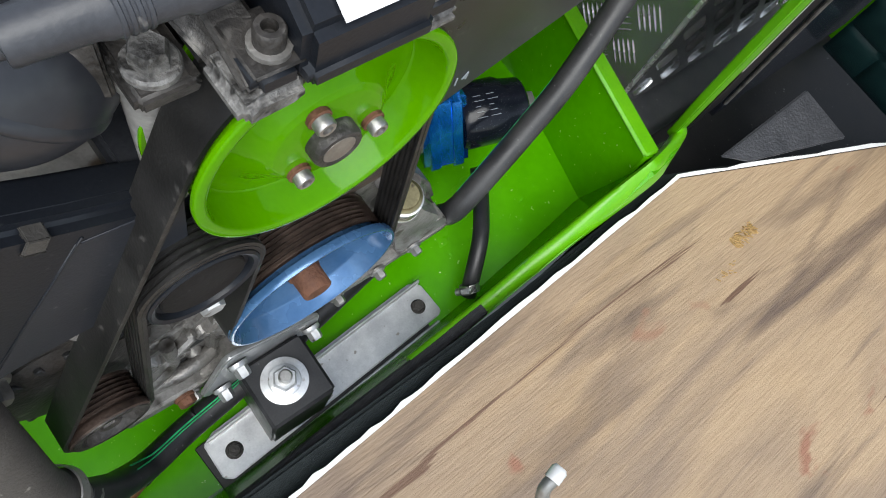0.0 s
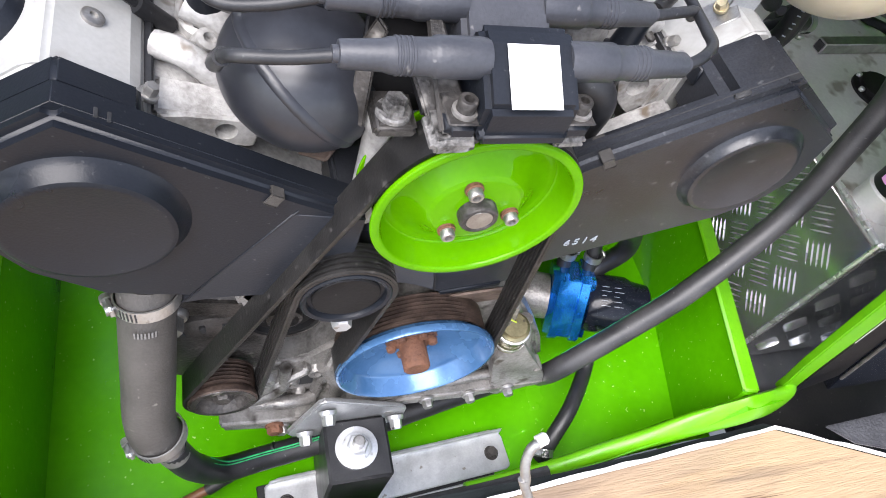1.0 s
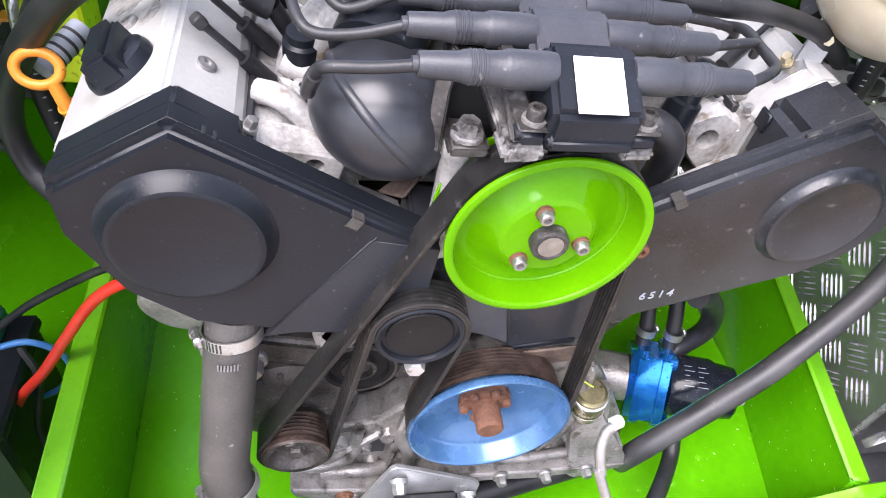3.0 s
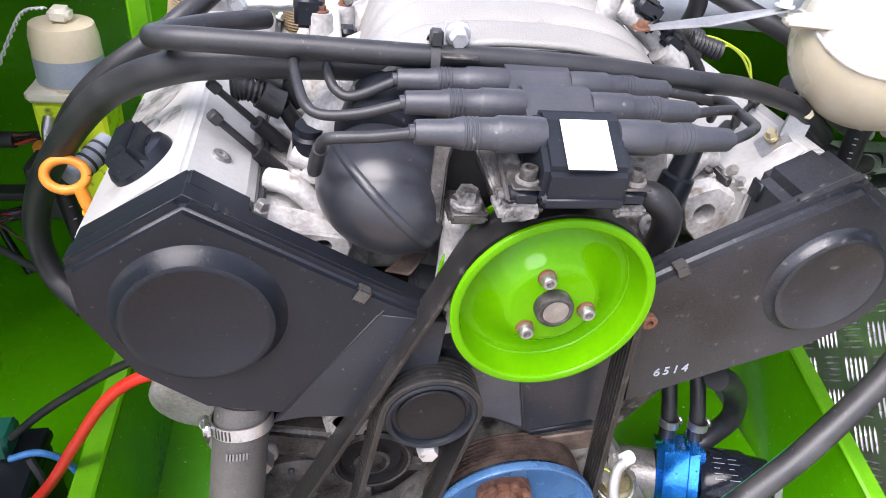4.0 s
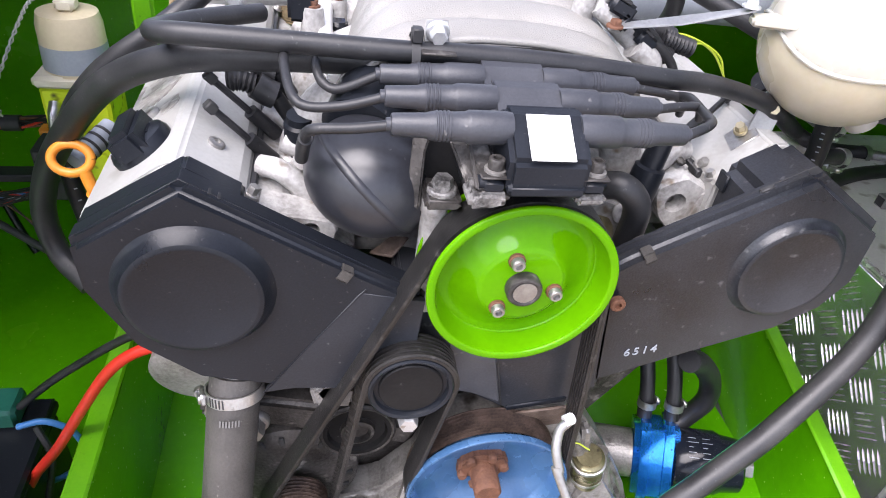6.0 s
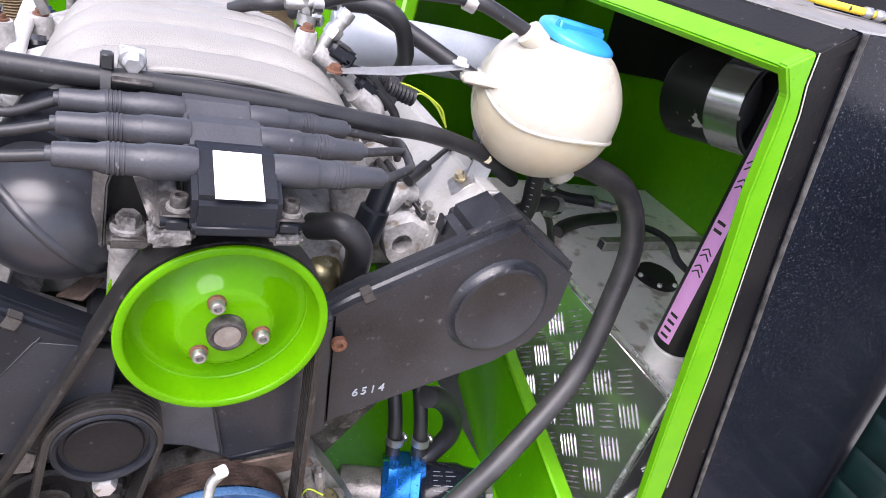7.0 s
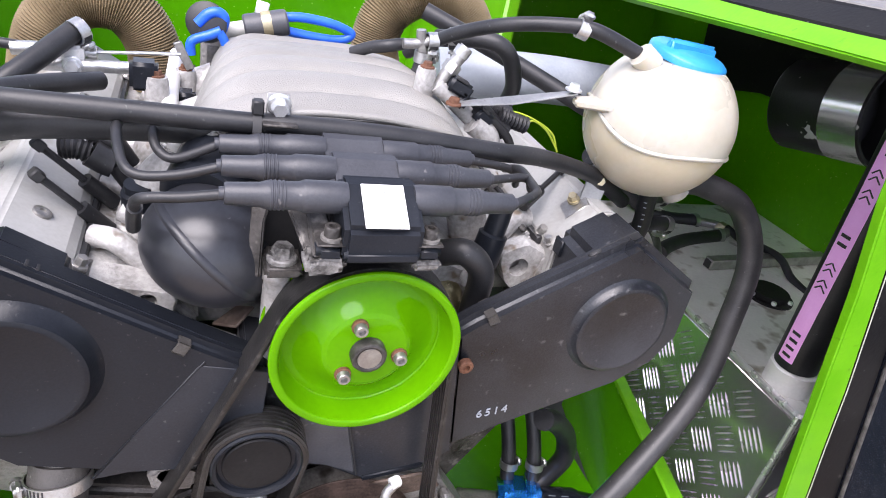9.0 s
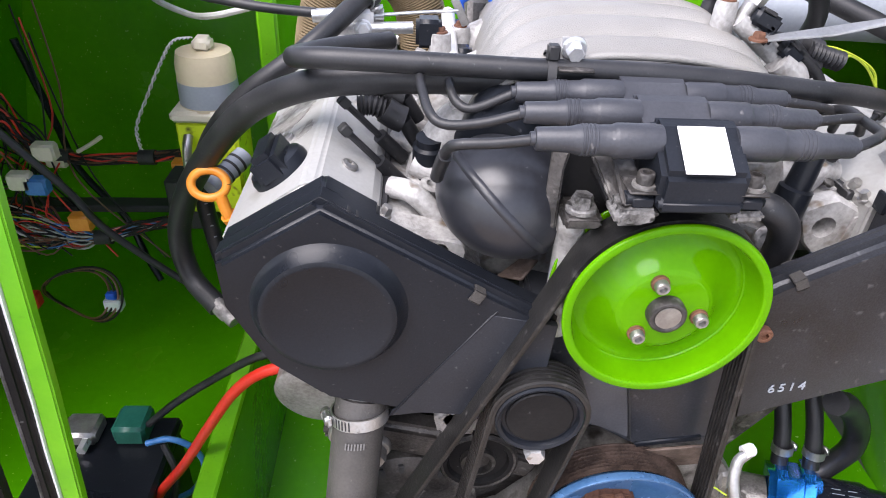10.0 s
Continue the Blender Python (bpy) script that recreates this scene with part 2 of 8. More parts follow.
YELLOW_ROPE = material("yellow_rope", (0.75, 0.48, 0.02), (0.82, 0.58, 0.05), 0.6, scale=50, fine=500, bump=0.5, spots=(0.03, 0.02, 0.02), spot_scale=130, spot_at=(0.66, 0.69))
CONCRETE = material("pale_concrete", (0.34, 0.33, 0.31), (0.44, 0.43, 0.41), 0.85, scale=2.0, fine=60, bump=0.2)
WALL_PAINT = material("white_render", (0.66, 0.66, 0.64), (0.76, 0.75, 0.73), 0.8, scale=3.0, fine=90, bump=0.2)
BLUE_POST = material("flaking_blue_paint", (0.06, 0.22, 0.42), (0.10, 0.30, 0.50), 0.5, scale=20, fine=150, bump=0.3, spots=(0.4, 0.45, 0.5), spot_scale=40)
WIRE_BLACK = material("black_wire", (0.009, 0.009, 0.010), (0.019, 0.019, 0.020), 0.45, scale=60, fine=400, bump=0.05, shine=0.25)
WIRE_BROWN = material("brown_wire", (0.12, 0.05, 0.025), (0.17, 0.08, 0.04), 0.45, scale=60, fine=400, bump=0.05)
WIRE_BLUE = material("blue_wire", (0.03, 0.15, 0.42), (0.06, 0.22, 0.52), 0.4, scale=60, fine=400, bump=0.05)
WIRE_YELLOW = material("yellow_green_wire", (0.42, 0.55, 0.03), (0.5, 0.62, 0.05), 0.4, scale=60, fine=400, bump=0.05)
WIRE_WHITE = material("grey_white_wire", (0.45, 0.44, 0.40), (0.55, 0.54, 0.50), 0.5, scale=60, fine=400, bump=0.05)
TEAL = material("dark_green_plastic", (0.01, 0.10, 0.07), (0.02, 0.14, 0.10), 0.35, scale=60, fine=300, bump=0.05)


def wood_material():
    """Weathered plywood: broad grey-brown streaks over tan, fine grain lines and a few dark hairlines."""
    m = bpy.data.materials.new("weathered_plywood")
    m.use_nodes = True
    n, l = m.node_tree.nodes, m.node_tree.links
    bs = n["Principled BSDF"]
    co = n.new("ShaderNodeTexCoord")

    def streaks(scale, detail, lo, hi, warp=0.6):
        mp, tx, rp = n.new("ShaderNodeMapping"), n.new("ShaderNodeTexNoise"), n.new("ShaderNodeValToRGB")
        mp.inputs["Scale"].default_value = scale
        mp.inputs["Rotation"].default_value = (0, 0, radians(-3))
        tx.inputs["Scale"].default_value, tx.inputs["Detail"].default_value, tx.inputs["Distortion"].default_value = 1.0, detail, warp
        rp.color_ramp.elements[0].position, rp.color_ramp.elements[1].position = lo, hi
        l.new(co.outputs["Object"], mp.inputs["Vector"])
        l.new(mp.outputs[0], tx.inputs["Vector"])
        l.new(tx.outputs[0], rp.inputs[0])
        return rp.outputs[0]

    def blend(fac, a, b, mode="MIX"):
        mx = n.new("ShaderNodeMixRGB")
        mx.blend_type = mode
        for i, v in ((0, fac), (1, a), (2, b)):
            if isinstance(v, (float, int)):
                mx.inputs[i].default_value = v
            elif isinstance(v, tuple):
                mx.inputs[i].default_value = (*v, 1)
            else:
                l.new(v, mx.inputs[i])
        return mx.outputs[0]

    colour = blend(streaks((1.9, 6.5, 3), 5, 0.43, 0.60, 1.0), (0.405, 0.292, 0.182), (0.235, 0.172, 0.124))
    colour = blend(streaks((1.3, 3.2, 2), 4, 0.52, 0.68, 1.2), colour, (0.50, 0.340, 0.172))
    colour = blend(streaks((3.4, 26, 4), 9, 0.50, 0.70, 0.9), colour, (0.135, 0.095, 0.072))
    colour = blend(0.5, colour, blend(streaks((16, 430, 10), 8, 0.34, 0.60, 0.3), (0.68, 0.63, 0.58), (1.0, 1.0, 1.0)), "MULTIPLY")
    colour = blend(streaks((1.6, 34, 3), 5, 0.655, 0.661, 0.9), colour, (0.14, 0.08, 0.05))
    colour = blend(streaks((9, 16, 3), 3, 0.66, 0.74, 0.8), colour, (0.27, 0.13, 0.08))
    l.new(colour, bs.inputs["Base Color"])
    bs.inputs["Roughness"].default_value = 0.62
    bp = n.new("ShaderNodeBump")
    bp.inputs["Strength"].default_value, bp.inputs["Distance"].default_value = 0.4, 0.001
    l.new(streaks((45, 520, 10), 8, 0.34, 0.58, 0.3), bp.inputs["Height"])
    l.new(bp.outputs[0], bs.inputs["Normal"])
    return m


PLYWOOD = wood_material()
for milky, depth in ((TANK_PLASTIC, 0.25), (TANK_LOWER, 0.45)):
    shell = milky.node_tree.nodes["Principled BSDF"].inputs
    shell["Subsurface Weight"].default_value, shell["Subsurface Scale"].default_value = depth, 0.03
    shell["Subsurface Radius"].default_value = (1.0, 0.75, 0.40)
WATER = material("clear_water", (0.9, 0.95, 0.9), (0.95, 1.0, 0.95), 0.03, scale=10, fine=100, bump=0.0, rough_var=0.0)
WATER.node_tree.nodes["Principled BSDF"].inputs["Transmission Weight"].default_value = 1.0
WATER.node_tree.nodes["Principled BSDF"].inputs["IOR"].default_value = 1.33


# ---- mesh helpers ----
def link(name, bm, mat, parent=None, at=(0, 0, 0), angle=38):
    me = bpy.data.meshes.new(name)
    bmesh.ops.translate(bm, verts=bm.verts, vec=-Vector(at))
    bmesh.ops.recalc_face_normals(bm, faces=bm.faces)
    bm.to_mesh(me)
    bm.free()
    flat = [p.material_index == 1 for p in me.polygons]
    me.polygons.foreach_set("material_index", [0] * len(flat))
    me.polygons.foreach_set("use_smooth", [True] * len(flat))
    me.set_sharp_from_angle(angle=radians(angle))
    me.polygons.foreach_set("use_smooth", [not k for k in flat])
    me.materials.append(mat)
    ob = new(name, me)
    if parent:
        ob.parent = parent
    else:
        ob.location = at
    return ob


def base_of(ob):
    p = Vector((0, 0, 0))
    while ob:
        p += ob.location
        ob = ob.parent
    return p


def part(name, bm, mat, parent, label=""):
    ob = link(name, bm, mat, parent, base_of(parent))
    return tagged(ob, label)


def thing(name, at, label, category, group="", kind=""):
    ob = new(name)
    ob.empty_display_size = 0.01
    ob.location = at
    return tagged(ob, label, category, group, kind)


def single(name, bm, mat, at, label, category, group="", kind=""):
    return tagged(link(name, bm, mat, None, at), label, category, group, kind)


def B():
    return bmesh.new()


def rounded(bm, faces_from, width, segments=2, angle=30):
    edges = [e for e in bm.edges[faces_from:] if len(e.link_faces) == 2 and e.calc_face_angle(0) > radians(angle)]
    for f in bm.faces:
        f.material_index = 1
    if edges and width > 0:
        made = bmesh.ops.bevel(bm, geom=edges, offset=width, segments=segments, affect="EDGES", clamp_overlap=True)["faces"]
        for f in made:
            f.material_index = 0


def box(lo, hi, bevel=0.002, m=None, bm=None):
    """A box between two corners, with rounded edges; m turns and moves it."""
    own = B()
    bmesh.ops.create_cube(own, size=1)
    lo, hi = Vector(lo), Vector(hi)
    bmesh.ops.transform(own, matrix=Matrix.Translation((lo + hi) / 2) @ Matrix.Diagonal((*(hi - lo), 1)), verts=own.verts)
    rounded(own, 0, bevel)
    if m:
        bmesh.ops.transform(own, matrix=m, verts=own.verts)
    return merge(bm, own)


def merge(bm, own):
    if bm is None:
        return own
    me = bpy.data.meshes.new("tmp")
    own.to_mesh(me)
    own.free()
    bm.from_mesh(me)
    bpy.data.meshes.remove(me)
    return bm


def prism(outline, y0, y1, bevel=0.003, m=None, bm=None, segments=3):
    """An outline in x and z, drawn out along y."""
    own = B()
    vs = [own.verts.new((x, y0, z)) for x, z in outline]
    f = own.faces.new(vs)
    r = bmesh.ops.extrude_face_region(own, geom=[f])
    bmesh.ops.translate(own, verts=[v for v in r["geom"] if isinstance(v, bmesh.types.BMVert)], vec=(0, y1 - y0, 0))
    bmesh.ops.recalc_face_normals(own, faces=own.faces)
    rounded(own, 0, bevel, segments, 25)
    if m:
        bmesh.ops.transform(own, matrix=m, verts=own.verts)
    return merge(bm, own)


def towards(p, q):
    """A turn and move that takes the z axis from p towards q."""
    d = Vector(q) - Vector(p)
    return Matrix.Translation(p) @ d.to_track_quat("Z", "Y").to_matrix().to_4x4()


def lathe(profile, m, bm=None, seg=40, close=True):
    """Rings of (height, radius) along the local z axis of m."""
    own = B()
    rings = []
    for h, r in profile:
        if r < 1e-6:
            rings.append([own.verts.new((0, 0, h))])
        else:
            rings.append([own.verts.new((r * math.cos(2 * math.pi * k / seg), r * math.sin(2 * math.pi * k / seg), h)) for k in range(seg)])
    for a, b in zip(rings, rings[1:]):
        for k in range(seg):
            j = (k + 1) % seg
            if len(a) == 1 and len(b) > 1:
                own.faces.new((a[0], b[k], b[j]))
            elif len(b) == 1 and len(a) > 1:
                own.faces.new((a[k], b[0], a[j]))
            elif len(a) > 1:
                own.faces.new((a[k], b[k], b[j], a[j]))
    if close:
        for ring in (rings[0], rings[-1]):
            if len(ring) > 2:
                own.faces.new(ring)
    bmesh.ops.transform(own, matrix=m, verts=own.verts)
    return merge(bm, own)


def spline(points, steps=8, closed=False):
    pts = [Vector(p) for p in points]
    if len(pts) == 2:
        return pts
    out = []
    n = len(pts)
    spans = n if closed else n - 1
    for i in range(spans):
        p1, p2 = pts[i], pts[(i + 1) % n]
        p0 = pts[i - 1] if (i or closed) else p1 * 2 - p2
        p3 = pts[(i + 2) % n] if (i + 2 < n or closed) else p2 * 2 - p1
        for k in range(steps):
            t = k / steps
            out.append(0.5 * (2 * p1 + (p2 - p0) * t + (2 * p0 - 5 * p1 + 4 * p2 - p3) * t * t + (3 * p1 - p0 - 3 * p2 + p3) * t ** 3))
    if not closed:
        out.append(pts[-1])
    return out


def tube(points, radius, seg=12, steps=8, bm=None, ripple=None):
    """A round hose or wire along a smooth line. ripple: (count, depth) for a corrugated wall."""
    own = B()
    line = spline(points, steps)
    if ripple:
        full = spline(points, max(2, int(ripple[0] * 4 / (len(points) - 1))))
        line = full
    rings, up = [], None
    for i, p in enumerate(line):
        d = (line[min(i + 1, len(line) - 1)] - line[max(i - 1, 0)]).normalized()
        if up is None:
            up = d.orthogonal().normalized()
        up = (up - d * up.dot(d)).normalized()
        side = d.cross(up)
        r = radius + (ripple[1] * math.cos(i * math.pi / 2) if ripple else 0)
        rings.append([own.verts.new(p + r * (math.cos(a) * up + math.sin(a) * side)) for a in (2 * math.pi * k / seg for k in range(seg))])
    for a, b in zip(rings, rings[1:]):
        for k in range(seg):
            own.faces.new((a[k], a[(k + 1) % seg], b[(k + 1) % seg], b[k]))
    own.faces.new(rings[0])
    own.faces.new(rings[-1])
    return merge(bm, own)


def bar(p, q, width, height, bevel=0.001, bm=None, up=(0, 0, 1)):
    """A beam of rectangular section from p to q."""
    p, q, up = Vector(p), Vector(q), Vector(up)
    d = (q - p).normalized()
    side = d.cross(up).normalized()
    top = side.cross(d)
    own = B()
    bmesh.ops.create_cube(own, size=1)
    m = Matrix((side * width, d * (q - p).length, top * height)).transposed().to_4x4()
    bmesh.ops.transform(own, matrix=Matrix.Translation((p + q) / 2) @ m, verts=own.verts)
    rounded(own, 0, bevel)
    return merge(bm, own)


def slab(corners, thick, bevel=0.001, bm=None):
    """A flat panel on its corners, thickened to the far side of its normal."""
    own = B()
    vs = [own.verts.new(c) for c in corners]
    f = own.faces.new(vs)
    f.normal_update()
    nrm = f.normal.copy()
    r = bmesh.ops.extrude_face_region(own, geom=[f])
    bmesh.ops.translate(own, verts=[v for v in r["geom"] if isinstance(v, bmesh.types.BMVert)], vec=-nrm * thick)
    bmesh.ops.recalc_face_normals(own, faces=own.faces)
    rounded(own, 0, bevel)
    return merge(bm, own)


def hexagon(p, q, r, bm=None, flange=0.0):
    """A hexagon head from p to q, with a chamfered tip, on a round flange."""
    h = (Vector(q) - Vector(p)).length
    own = lathe([(0, r), (h * 0.82, r), (h, r * 0.86)], towards(p, q), None, 6)
    if flange:
        lathe([(0, flange), (h * 0.22, flange), (h * 0.32, flange * 0.9)], towards(p, q), own, 24)
    return merge(bm, own)


def ring_clamp(p, axis, r, label="steel worm-drive hose clamp tightened round a hose"):
    """A hose clamp: band and screw housing."""
    p, axis = Vector(p), Vector(axis).normalized()
    t = thing("hose_clamp", p, label, "hose clamp", "hose clamps")
    w = 0.0048
    part("band", lathe([(-w, r + 0.0004), (-w, r + 0.0018), (w, r + 0.0018), (w, r + 0.0004), (-w, r + 0.0004)], towards(p, p + axis), None, 32, False), CHROME, t)
    side = axis.cross(Vector((0.3, -0.9, 0.2))).normalized()
    c = p + side * (r + 0.004)
    along = axis.cross(side)
    h = part("screw_housing", bar(c - along * 0.007, c + along * 0.007, 0.010, 0.007, 0.0022, None, side), CHROME, t)
    part("screw", lathe([(0, 0.0046), (0.0052, 0.0046), (0.006, 0.0038), (0.006, 0.0014), (0.0046, 0.0012), (0.0046, 0)], towards(c + along * 0.0065, c + along), None, 14), CHROME, h)
    for k in range(5):
        d = (side * math.cos(0.45 + 0.13 * k) - along * math.sin(0.45 + 0.13 * k))
        part("slot", bar(p + d * (r + 0.0019) - axis * 0.0038, p + d * (r + 0.0019) + axis * 0.0038, 0.0011, 0.0005, 0, None, d), INK_AND_SHADE, h)
    return t


# ---- the engine bay and the craft round it ----
LEFT_IN = [(-0.3500, 0.800), (-0.3575, 0.697), (-0.3611, 0.648), (-0.3656, 0.586), (-0.3745, 0.485), (-0.3950, 0.280)]
LEFT_OUT = [(-0.3640, 0.800), (-0.3690, 0.697), (-0.3722, 0.655), (-0.3788, 0.577), (-0.3832, 0.532), (-0.3869, 0.485), (-0.4090, 0.280)]
LEFT_CHIP = [(-0.3660, 0.800), (-0.3712, 0.697), (-0.3744, 0.653), (-0.3805, 0.578), (-0.3851, 0.533), (-0.3889, 0.485), (-0.4110, 0.280)]
LEFT_FRAME = [(-0.3700, 0.800), (-0.3775, 0.697), (-0.3825, 0.653), (-0.3890, 0.577), (-0.3925, 0.533), (-0.3965, 0.485), (-0.4190, 0.280)]

ground = B()
bmesh.ops.create_grid(ground, x_segments=8, y_segments=8, size=400)
bmesh.ops.translate(ground, verts=ground.verts, vec=(0, 0, -0.55))
tagged(link("ground", ground, CONCRETE), "pale concrete yard under the craft", "ground", kind="structure")

floor = B()
rows = [(-0.345, 0.08), (0.16, 0.085), (0.30, 0.11), (0.425, 0.145), (0.47, 0.145)]
for (xa, za), (xb, zb) in zip(rows, rows[1:]):
    vs = [floor.verts.new(p) for p in ((xa, -0.06, za), (xb, -0.06, zb), (xb, 1.05, zb), (xa, 1.05, za))]
    floor.faces.new(vs)
bmesh.ops.remove_doubles(floor, verts=floor.verts, dist=1e-5)
tagged(link("floor", floor, GREEN), "glossy green gelcoat floor of the engine bay", "floor", kind="structure")

tagged(link("floor_left_locker", box((-1.05, -0.02, 0.02), (-0.366, 1.05, 0.08), 0.002), GREEN), "glossy green floor of the side compartment", "floor", kind="structure")
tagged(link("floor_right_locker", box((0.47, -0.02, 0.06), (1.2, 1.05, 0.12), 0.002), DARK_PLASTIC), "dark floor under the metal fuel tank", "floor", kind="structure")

# water left standing on the floor
drops = B()
rng = random.Random(31)
for _ in range(220):
    x, y = rng.uniform(-0.31, 0.41), rng.uniform(-0.055, 0.22)
    za = next(a + (b - a) * (x - p) / (q - p) for (p, a), (q, b) in zip(rows, rows[1:]) if p <= x <= q)
    r = rng.choice((0.0010, 0.0014, 0.0018, 0.0026, 0.0040)) * rng.uniform(0.8, 1.2)
    m = Matrix.Translation((x, y, za)) @ pose(0, 0, 0, 0, 0, rng.uniform(0, 180)) @ Matrix.Diagonal((rng.uniform(1, 1.9), 1, 0.35, 1))
    lathe([(0, r), (r * 0.5, r * 0.85), (r * 0.85, r * 0.5), (r, 0)], m, drops, 9, False)
water = tagged(link("water_drops", drops, WATER), "clear water drops standing on the green floor", "water", kind="stuff")
water.visible_shadow = False

# front sill: low on the left, rising to a rounded green lip on the right
SILL = [(-0.43, -0.062, 0.30), (-0.36, -0.066, 0.285), (-0.30, -0.074, 0.22), (-0.20, -0.083, 0.175), (-0.10, -0.083, 0.175), (0.0, -0.078, 0.175), (0.12, -0.074, 0.178), (0.20, -0.070, 0.185), (0.27, -0.066, 0.210), (0.36, -0.062, 0.262), (0.415, -0.058, 0.296), (0.464, -0.052, 0.284), (0.512, -0.043, 0.258)]
sill = B()
inner = [sill.verts.new((x, y, z)) for x, y, z in SILL]
foot = [sill.verts.new((x, y + 0.028 + 0.02 * (z - 0.17) / 0.12, 0.05)) for x, y, z in SILL]
for k in range(len(SILL) - 1):
    sill.faces.new((inner[k], inner[k + 1], foot[k + 1], foot[k]))
r = bmesh.ops.extrude_face_region(sill, geom=sill.faces[:])
bmesh.ops.translate(sill, verts=[v for v in r["geom"] if isinstance(v, bmesh.types.BMVert)], vec=(0, -0.012, 0))
tagged(link("wall_front_sill", sill, GREEN), "green gelcoat sill at the front of the engine bay", "wall", kind="structure")
LIP = [((0.10, -0.069, 0.184), (0.10, -0.081, 0.170)), ((0.20, -0.064, 0.192), (0.20, -0.079, 0.176)), ((0.262, -0.060, 0.216), (0.262, -0.077, 0.196)), ((0.307, -0.058, 0.238), (0.305, -0.075, 0.217)), ((0.357, -0.058, 0.279), (0.366, -0.074, 0.243)), ((0.407, -0.057, 0.298), (0.422, -0.073, 0.254)), ((0.425, -0.056, 0.303), (0.453, -0.070, 0.255)), ((0.462, -0.051, 0.292), (0.494, -0.062, 0.228)), ((0.490, -0.046, 0.280), (0.528, -0.052, 0.226)), ((0.503, -0.043, 0.274), (0.540, -0.044, 0.240)), ((0.505, -0.038, 0.277), (0.540, -0.038, 0.246))]
lip, loops = B(), []
ups, lows = spline([Vector(u) for u, _ in LIP], 5), spline([Vector(w) for _, w in LIP], 5)
for k, (u, w) in enumerate(zip(ups, lows)):
    ahead = (ups[min(k + 1, len(ups) - 1)] - ups[max(k - 1, 0)]).normalized()
    half = (u - w) / 2
    out = ahead.cross(half).normalized() * min(0.0085, half.length * 0.85)
    loops.append([lip.verts.new((u + w) / 2 + half * math.cos(v * math.pi / 7) + out * math.sin(v * math.pi / 7)) for v in range(14)])
for p, q in zip(loops, loops[1:]):
    for v in range(14):
        lip.faces.new((p[v], p[(v + 1) % 14], q[(v + 1) % 14], q[v]))
for ends in (loops[0], loops[-1]):
    lip.faces.new(ends)
tagged(link("trim_front_lip", lip, GREEN_EDGE, angle=60), "rounded green lip along the sill", "trim", kind="structure")
tagged(link("trim_left_lip", tube(SILL[:4], 0.0070, 12), GREEN_EDGE), "rounded green lip along the sill", "trim", kind="structure")

tagged(link("wall_left_inner", box((-0.366, -0.05, 0.0), (-0.345, 0.56, 0.305), 0.004), GREEN), "green partition beside the engine", "wall", kind="structure")
tagged(link("trim_left_partition", bar((-0.3555, -0.05, 0.307), (-0.3555, 0.56, 0.307), 0.023, 0.006, 0.0025), GREEN_EDGE), "bright green top edge of the partition", "trim", kind="structure")
tagged(link("wall_left_rear", box((-0.362, 0.56, 0.0), (-0.335, 1.05, 0.78), 0.004), GREEN_EDGE), "green bulkhead behind the side compartment", "wall", kind="structure")
tagged(link("wall_right_inner", slab([(0.421, -0.05, 0.08), (0.421, -0.05, 0.296), (0.53, 0.42, 0.296), (0.53, 0.42, 0.08)], 0.018, 0.003), GREEN), "green partition between engine and fuel tank", "wall", kind="structure")
tagged(link("trim_right_partition", bar((0.429, -0.05, 0.298), (0.538, 0.42, 0.298), 0.022, 0.006, 0.0025), GREEN_EDGE), "bright green top edge of the partition", "trim", kind="structure")
tagged(link("wall_back", box((-1.07, 1.05, 0.0), (1.25, 1.07, 0.80), 0.003), GREEN), "green rear wall of the engine bay", "wall", kind="structure")
tagged(link("wall_right_rear", box((0.326, 0.60, 0.0), (0.350, 1.05, 0.78), 0.004), GREEN_EDGE), "green bulkhead behind the fuel tank bay", "wall", kind="structure")
tagged(link("wall_left_hull", slab([(-1.05, -0.05, 0.0), (-1.05, 1.05, 0.0), (-0.85, 1.05, 0.80), (-0.85, -0.05, 0.80)], 0.02), GREEN), "green inner side of the hull", "wall", kind="structure")
tagged(link("wall_right_hull", slab([(1.05, 1.05, 0.0), (1.05, -0.05, 0.0), (0.90, -0.05, 0.90), (0.90, 1.05, 0.82)], 0.02), GREEN), "green inner side of the hull", "wall", kind="structure")

# thin black sheet over the upper part of the green hull side
tagged(link("wall_right_hull_upper", slab([(0.9115, 0.83, 0.622), (0.9040, 0.64, 0.668), (0.8990, -0.03, 0.70), (0.8710, -0.03, 0.89), (0.8765, 0.83, 0.83)], 0.004, 0.001), BLACK_MATT), "black upper part of the hull side", "wall", kind="structure")

# green painted edge of the opening
RIM_IN = [(0.326, 0.856), (0.343, 0.837), (0.349, 0.8155), (0.360, 0.761), (0.385, 0.683), (0.412, 0.577), (0.439, 0.476), (0.4575, 0.410), (0.4785, 0.338), (0.497, 0.288), (0.505, 0.258)]
RIM_OUT = [(0.3476, 0.8694), (0.3533, 0.847), (0.362, 0.828), (0.387, 0.747), (0.4193, 0.648), (0.4420, 0.578), (0.4630, 0.502), (0.4800, 0.445), (0.4920, 0.402), (0.5030, 0.360), (0.5160, 0.314), (0.5320, 0.262), (0.5420, 0.238)]
RIM_FACE = RIM_IN + RIM_OUT[::-1]
tagged(link("trim_opening_right", prism(RIM_FACE, -0.043, -0.033, 0.0015), GREEN_EDGE), "green painted edge of the cut-out bulkhead", "trim", kind="structure")
